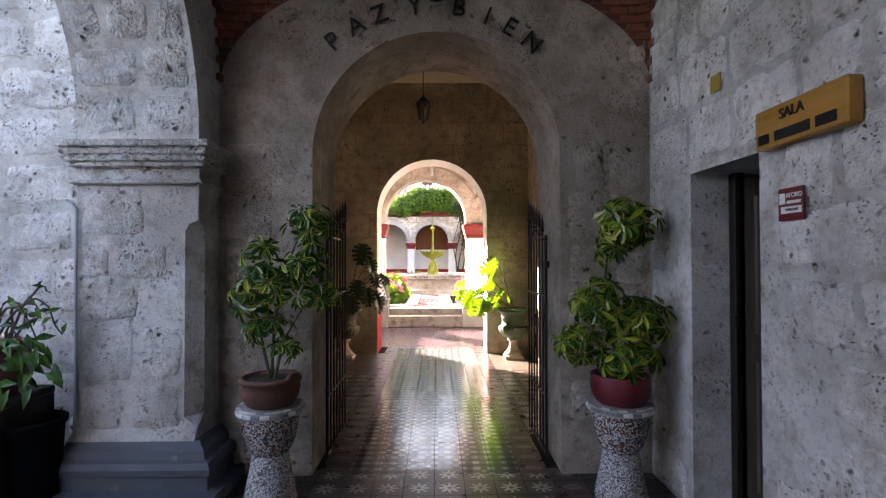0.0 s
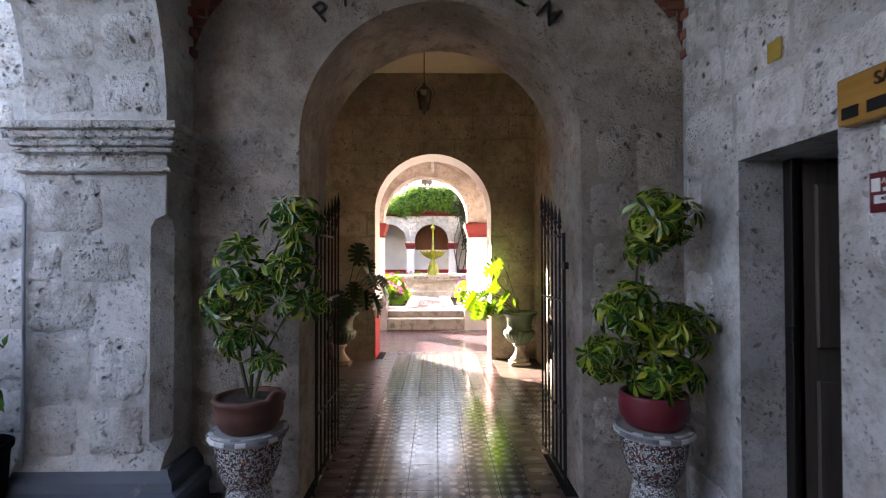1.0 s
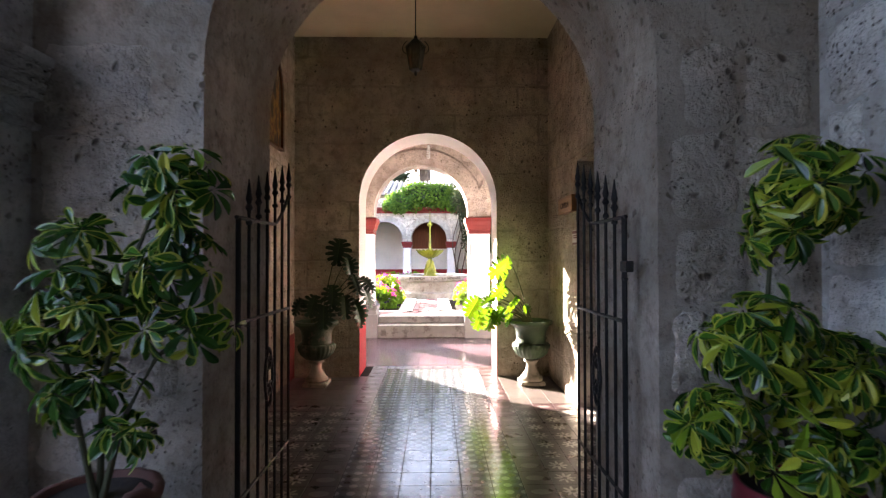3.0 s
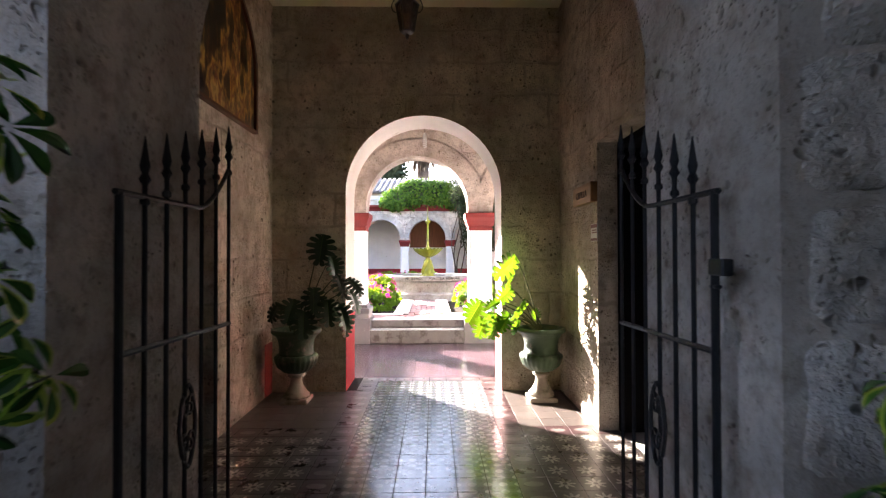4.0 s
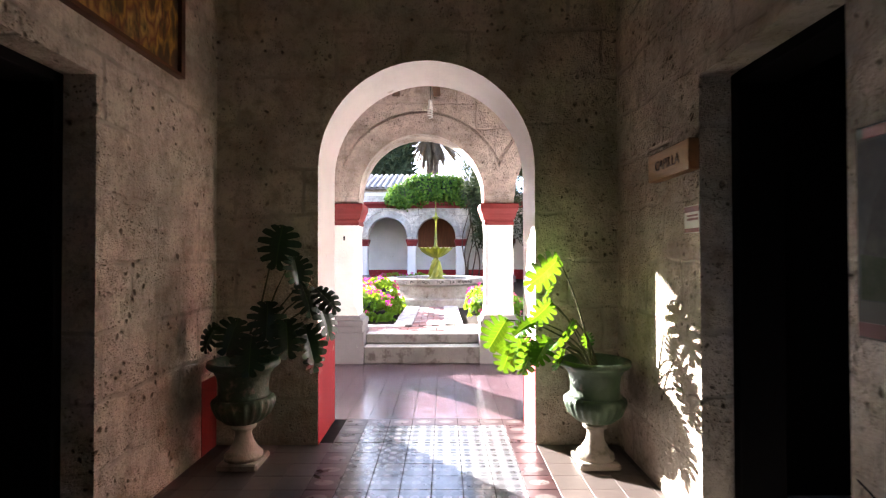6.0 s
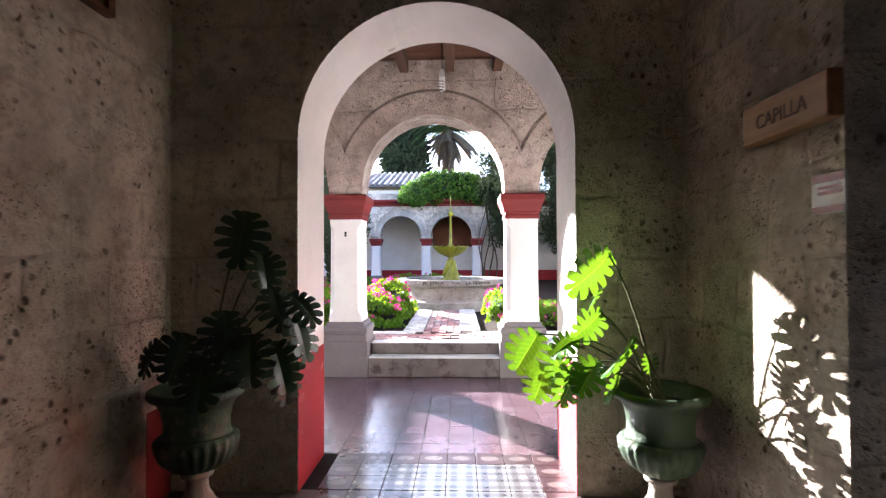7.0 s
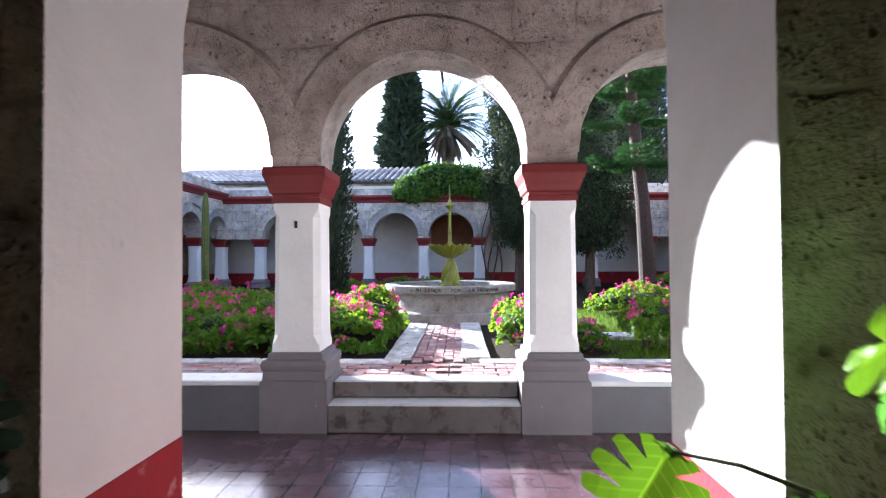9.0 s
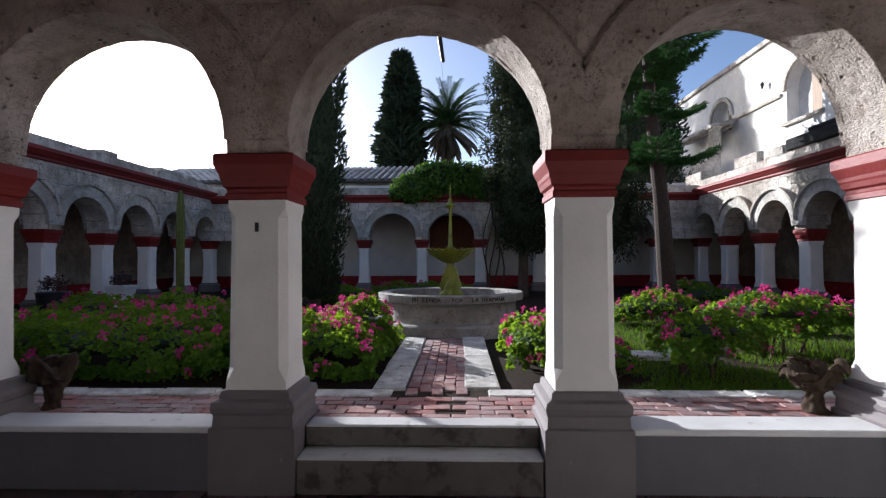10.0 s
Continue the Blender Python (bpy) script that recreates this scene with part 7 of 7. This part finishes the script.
# near-black sheet painted as the shade inside the gallery
part("back_wall", box(bmesh.new(), GX + 1.9, GX + 2.1, 27.9, 32.9, 4.1, 6.4), M_UNLIT, gal)

# pots by the west arcade
def tub(x, y, mat, label, square):
    t = thing("planter", label, "planter", at=pose(x, y, GARDEN_Z - 0.05))
    bm = bmesh.new()
    if square:
        squared(bm, [(0.16, 0.0), (0.25, 0.48), (0.27, 0.49), (0.27, 0.54), (0.24, 0.545)])
    else:
        lathe(bm, [(0.22, 0.0), (0.30, 0.25), (0.32, 0.48), (0.34, 0.50), (0.30, 0.52)], 24)
    part("tub", bm, mat, t)
    rng = random.Random(square + 5)
    vs, fs = [], []
    for _ in range(220):
        d = rand_dir(rng, 0.3)
        blade(vs, fs, Vector((0, 0, 0.66)) + Vector((d.x * 0.30, d.y * 0.30, d.z * 0.22)) * rng.uniform(0.4, 1), rand_dir(rng), d, 0.09, 0.05)
    lists_part("foliage", vs, fs, plain("reddish_leaf_%d" % square, (0.10, 0.05, 0.04), 0.6), t)
tub(-8.55, 18.03, plain("dark_glazed_tub", (0.02, 0.02, 0.03), 0.7, 0.4), "dark round planter with a reddish plant by the arcade", 0)
tub(-8.55, 20.15, M_WHITE, "white tapered planter with a small plant by the arcade", 1)

# red dado on the far back walls
bm = bmesh.new()
box(bm, -12.0, 11.5, NORTH_Y + 2.59, NORTH_Y + 2.598, 0.3, 0.80)
setting("trim_dado_north", bm, M_DADO, "red painted dado on the far wall", "dado")
bm = bmesh.new()
box(bm, WEST_X - 2.698, WEST_X - 2.69, 11.3, NORTH_Y + 2.6, 0.3, 0.75)
setting("trim_dado_west", bm, M_DADO, "red painted dado on the side wall", "dado")
bm = bmesh.new()
box(bm, EAST_X + 2.69, EAST_X + 2.698, 11.3, NORTH_Y + 2.6, 0.3, 0.75)
setting("trim_dado_east", bm, M_DADO, "red painted dado on the side wall", "dado")
bm = bmesh.new()
prism(bm, pierced(-1.2, 0.75, 1.9, 3.3, []), NORTH_Y + 2.55, NORTH_Y + 2.585)
setting("trim_far_panel", bm, wood("far_door_wood", (0.20, 0.07, 0.025), (0.12, 0.04, 0.015), 2), "reddish brown wooden panel high in the far walk", "panel")

# wire over the court with a rod on it
wire = thing("overhead_wire", "thin dark wire over the court with a hanging rod", "wire", at=pose(-0.2, 0, 0))
part("wire", tube(bmesh.new(), [(0, 11.3, 4.15), (0, 13.15, 4.08), (0, 18.0, 4.0), (0, 25.86, 3.95)], 0.0016, seg=5), M_IRON, wire)
part("rod", tube(bmesh.new(), [(0.0, 13.15, 4.09), (0.02, 13.15, 3.9), (0.05, 13.15, 3.69)], 0.03, 0.022, 8), M_IRON, wire)
# ---- pieces: tiles, ashlar blocks, bricks ----
def tile_mesh(name, w, d, mat, gap=0.002, h=0.012):
    bm = bmesh.new()
    box(bm, -w / 2 + gap, w / 2 - gap, -d / 2 + gap, d / 2 - gap, -h, 0, 0.0008)
    me = bpy.data.meshes.new(name)
    bm.to_mesh(me)
    bm.free()
    me.materials.append(mat)
    return me


def floor_base(name, x0, x1, y0, y1, label):
    bm = bmesh.new()
    box(bm, x0, x1, y0, y1, -0.03, -0.004)
    return setting(name, bm, M_JOINT, label, "floor")


rng = random.Random(90)
T = 0.2
t_star, t_cross, t_dot, t_dark = [tile_mesh("tile", T, T, m, 0.003) for m in (M_TILE_STAR, M_TILE_CROSS, M_TILE_DOT, M_TILE_DARK)]
def lay(parent, x0, x1, y0, y1, pick, t=T, zoff=0.0):
    ny, nx = int(round((y1 - y0) / t)), int(round((x1 - x0) / t))
    for j in range(ny):
        for i in range(nx):
            x, y = x0 + (i + 0.5) * t, y0 + (j + 0.5) * t
            me = pick(x, y)
            if me is None:
                continue
            ob = new("tile", me)
            ob.parent = parent
            ob.matrix_basis = pose(x, y, zoff + rng.uniform(-0.0008, 0.0008), rng.uniform(-0.12, 0.12), rng.uniform(-0.12, 0.12), 0 if me is t_dot else rng.choice((0, 90, 180, 270)))


def hall_pick(x, y):
    if abs(x + 0.02) < 0.6:
        return t_cross if y < 8.22 else t_dot
    if abs(x + 0.02) < 0.8:
        return t_dot
    return t_star if y < 6.5 else t_dot if y < 6.7 else t_brown


t_brown = tile_mesh("tile", T, T, M_TILE_BROWN, 0.0015)
f1 = floor_base("floor_hall", HALL_L, HALL_R + 0.0, GATE_B, HALL_B, "worn glossy patterned cement tiles of the hall floor")
lay(f1, -1.82, 1.58, GATE_B + 0.025, HALL_Y + 0.05, lambda x, y: hall_pick(x, y) if HALL_L - 0.02 < x < HALL_R + 0.07 else None)
lay(f1, -0.82, 0.78, HALL_Y + 0.05, HALL_B + 0.02, lambda x, y: hall_pick(x, y))
f2 = floor_base("floor_porch", -1.5, PORCH_R, 1.9, GATE_B, "worn glossy patterned cement tiles of the porch floor")
lay(f2, -1.42, 1.58, 2.0, GATE_Y, lambda x, y: (t_star if abs(x + 0.02) < 0.8 else t_dot if 0.8 < x < 1.0 else t_dark) if x < PORCH_R else None)
lay(f2, -0.82, 0.98, GATE_Y, GATE_B + 0.03, lambda x, y: hall_pick(x, y) if abs(x) < 0.86 else None)
f3 = floor_base("floor_walk", -11, 11, HALL_B, COL_Y + 0.2, "worn dark red cement tiles of the cloister walk")
t_red = tile_mesh("tile", T, T, M_TILE_PLAIN, 0.0014)
lay(f3, -2.42, 2.18, HALL_B + 0.025, COL_Y + 0.065, lambda x, y: t_red)
bm = bmesh.new()
box(bm, -11, -2.42, HALL_B, COL_Y + 0.2, -0.0035, 0.0)
box(bm, 2.18, 11, HALL_B, COL_Y + 0.2, -0.0035, 0.0)
setting("floor_walk_ends", bm, M_TILE_PLAIN, "dark red tiles at the ends of the walk", "floor")
bm = bmesh.new()
box(bm, -2.5, PORCH_R, -4.7, 2.0, -0.01, -0.002)
setting("floor_porch_back", bm, M_TILE_DARK, "dark worn porch floor tiles", "floor")


# ashlar blocks, a little proud of the smeared mortar
def block_mesh(w, h, seed, mat, d=0.006, soft=0.05):
    """A rough block face with ragged worn edges in its own x, z plane, its front at -y."""
    r = random.Random(seed)
    off = r.uniform(0, 50)
    n, power = 40, r.choice((7, 10, 14))
    skew = r.uniform(-0.05, 0.05)
    def ring(inset, y, rag):
        out = []
        for k in range(n):
            a = 2 * math.pi * (k + 0.5) / n
            ca, sa = math.cos(a), math.sin(a)
            q = (abs(ca) ** power + abs(sa) ** power) ** (-1 / power)
            x, z = (w / 2 - inset) * ca * q, (h / 2 - inset) * sa * q
            g = rag * (noise.noise(Vector((x * 9, z * 9, off))) + 0.7 * noise.noise(Vector((x * 26, z * 26, off))))
            out.append(bm.verts.new((x + ca * g + skew * z, y + 0.003 * noise.noise(Vector((x * 12, z * 12, off + 9))), z + sa * g)))
        return out
    bm = bmesh.new()
    rings = [ring(0.0, 0.006, 0.024), ring(soft * 0.22, -d * 0.55, 0.026), ring(soft * 0.6, -d, 0.016), ring(min(w, h) * 0.28, -d - 0.003, 0.0)]
    mid = bm.verts.new((r.uniform(-.1, .1) * w, -d - 0.002, r.uniform(-.1, .1) * h))
    for p, q in zip(rings, rings[1:]):
        for i in range(n):
            j = (i + 1) % n
            bm.faces.new((p[i], p[j], q[j], q[i]))
    for i in range(n):
        bm.faces.new((rings[-1][i], rings[-1][(i + 1) % n], mid))
    bmesh.ops.recalc_face_normals(bm, faces=bm.faces[:])
    if mid.normal.y > 0:
        bmesh.ops.reverse_faces(bm, faces=bm.faces[:])
    me = bpy.data.meshes.new("ashlar_block")
    bm.to_mesh(me)
    bm.free()
    me.polygons.foreach_set("use_smooth", [True] * len(me.polygons))
    me.materials.append(mat)
    return me


def ashlar(parent, place, u0, u1, z0, z1, mat, seed, w=0.5, h=0.34, keep=None, d=0.008, gap=0.03):
    """Courses of blocks over a wall face; place turns (u, depth, z) into the world."""
    r = random.Random(seed)
    z, row = z0, 0
    while z < z1 - 0.05:
        hh = min(h * r.uniform(0.82, 1.2), z1 - z)
        if hh < 0.1:
            break
        u = u0 - r.uniform(0, 0.6) * w
        while u < u1:
            ww = w * r.uniform(0.6, 1.35)
            a, b = max(u, u0), min(u + ww, u1)
            if b - a > 0.12 and (keep is None or keep(a, b, z, z + hh)):
                ob = new("ashlar_block", block_mesh(b - a - gap * r.uniform(0.6, 1.5), hh - gap * r.uniform(0.6, 1.4), r.random(), mat, d))
                ob.parent = parent
                ob.matrix_basis = place @ pose((a + b) / 2, 0, z + hh / 2, 0, r.uniform(-1, 1), 0)
            u += ww
        z += hh


def keep_gate(a, b, z, zz):
    for u in (a, b, (a + b) / 2):
        for v in (z, zz):
            if abs(u) < 0.88 and (v < 2.21 or math.hypot(u, v - 2.21) < 0.90):
                return False
            if math.hypot(u, max(0, v - 2.21)) < 1.34 and v > 2.35:
                return False
    return True


wp, wg, wa = bpy.data.objects["wall_porch"], bpy.data.objects["wall_gate"], bpy.data.objects["wall_arcade_porch"]
EAST_FACE = pose(PORCH_R, 0, 0, 0, 0, -90)   # u runs along -y, front to -x
ashlar(wp, EAST_FACE, -3.48, 0.4, 0.0, 4.0, M_SILLAR, 91, 0.46, 0.33, lambda a, b, z, zz: not (z < 1.98 and b > -2.96 and a < -2.29), 0.009, 0.028)
ashlar(wg, pose(0, GATE_Y, 0), -1.48, 1.47, 0.05, 3.0, M_GATEBLOCK, 92, 0.42, 0.30, keep_gate, 0.010, 0.03)
ashlar(bpy.data.objects["wall_patio_north"], pose(0, GATE_Y, 0), -4.4, -2.3, 0.0, 4.0, M_SILLAR, 93, 0.52, 0.37, None, 0.008, 0.045)
pier = bpy.data.objects["stone_pier"]
for ch in pier.children:
    if ch.name.startswith("shaft"):
        ashlar(ch, pose(0, 3.2, 0), -2.25, -1.51, 0.40, 1.95, M_PIER, 94, 0.40, 0.31, lambda a, b, z, zz: b < -1.55 and z < 1.8, 0.008, 0.035)
# soffit of the porch arch: blocks round the curve
r = random.Random(95)
for k in range(9):
    a0 = radians(1 + 9.5 * k)
    u = -2.25
    while u < -1.55:
        w = min(r.uniform(0.24, 0.42), -1.51 - u)
        if w > 0.1:
            ob = new("ashlar_block", block_mesh(w - 0.035, 1.7 * radians(9.5) - 0.035, r.random(), M_PIER, 0.009))
            ob.parent = wa
            am = a0 + radians(4.75)
            ob.matrix_basis = pose(u + w / 2, 1.5 + 1.7 * math.cos(am), 2.23 + 1.7 * math.sin(am), math.degrees(am), 0, 0)
        u += w

# bricks of the path
brick_me = []
for k in range(14):
    bm = bmesh.new()
    rb = random.Random(700 + k)
    box(bm, -0.109 + rb.uniform(0, 0.010), 0.109 - rb.uniform(0, 0.010), -0.053 + rb.uniform(0, 0.006), 0.053 - rb.uniform(0, 0.006), -0.055, 0.004 + 0.002 * (k % 3), 0.006)
    for v in bm.verts:
        v.co += Vector((rb.uniform(-0.006, 0.006), rb.uniform(-0.005, 0.005), rb.uniform(-0.003, 0.002)))
    me = bpy.data.meshes.new("brick")
    bm.to_mesh(me)
    bm.free()
    me.materials.append(M_BRICK)
    brick_me.append(me)
rng = random.Random(96)
def brick(x, y, rz):
    ob = new("brick", rng.choice(brick_me))
    ob.parent = garden_path
    ob.matrix_basis = pose(x, y, GARDEN_Z + rng.uniform(-0.004, 0.004), rng.uniform(-1.3, 1.3), rng.uniform(-1.2, 1.2), rz + rng.uniform(-3.5, 3.5))


y, j = 11.92, 0
while y < 14.7:
    for i in range(5):
        x = -0.44 + 0.05 + 0.1065 * i
        brick(x, y + (0.11 if i % 2 else 0.0) + rng.uniform(-0.015, 0.015), 90)
    y += 0.223
    j += 1
for j in range(5):
    for sgn, n in ((-1, 27), (1, 25)):
        for i in range(n):
            x = (-0.16 if sgn < 0 else 0.06) + sgn * (0.22 * i + (0.11 if j % 2 else 0))
            brick(x, 11.22 + 0.112 * j, 0)

# bricks of the porch vault, in its one ceiling mesh
vm = bpy.data.objects["ceiling_porch"]
bm = bmesh.new()
bm.from_mesh(vm.data)
rng = random.Random(97)
for f_ in bm.faces:
    f_.material_index = 0
def level_point(sx, h, f):
    """A point of the vault h above its springing, f of the way from one wall to the other."""
    a, b = h * f / 0.83, h * (1 - f) / 1.8
    if a > 1 or b > 1:
        return None
    return Vector((sx * 1.5 * math.sqrt(1 - a * a), 1.75 + 1.75 * math.sqrt(1 - b * b), 2.68 + h))


for sx in (-1, 1):
    for k in range(22):
        h = 0.03 + 0.060 * k
        pts = [p for p in (level_point(sx, h, q / 60) for q in range(61)) if p]
        run, want = 0.0, 0.06 if k % 2 else 0.0
        for p, q in zip(pts, pts[1:]):
            run += (q - p).length
            if run < want:
                continue
            want = run + 0.128
            d = (q - p).normalized()
            ang = math.degrees(math.atan2(d.y, d.x))
            made = bmesh.ops.create_cube(bm, size=1.0, matrix=Matrix.Translation(p + Vector((0, 0, 0.022))) @ pose(0, 0, 0, rng.uniform(-5, 5), rng.uniform(-4, 4), ang + rng.uniform(-4, 4)) @ Matrix.Diagonal((0.118, 0.05, 0.045, 1)))
            for v_ in made["verts"]:
                for f_ in v_.link_faces:
                    f_.material_index = 1
bm.to_mesh(vm.data)
bm.free()
vm.data.materials.append(M_BRICKJ)
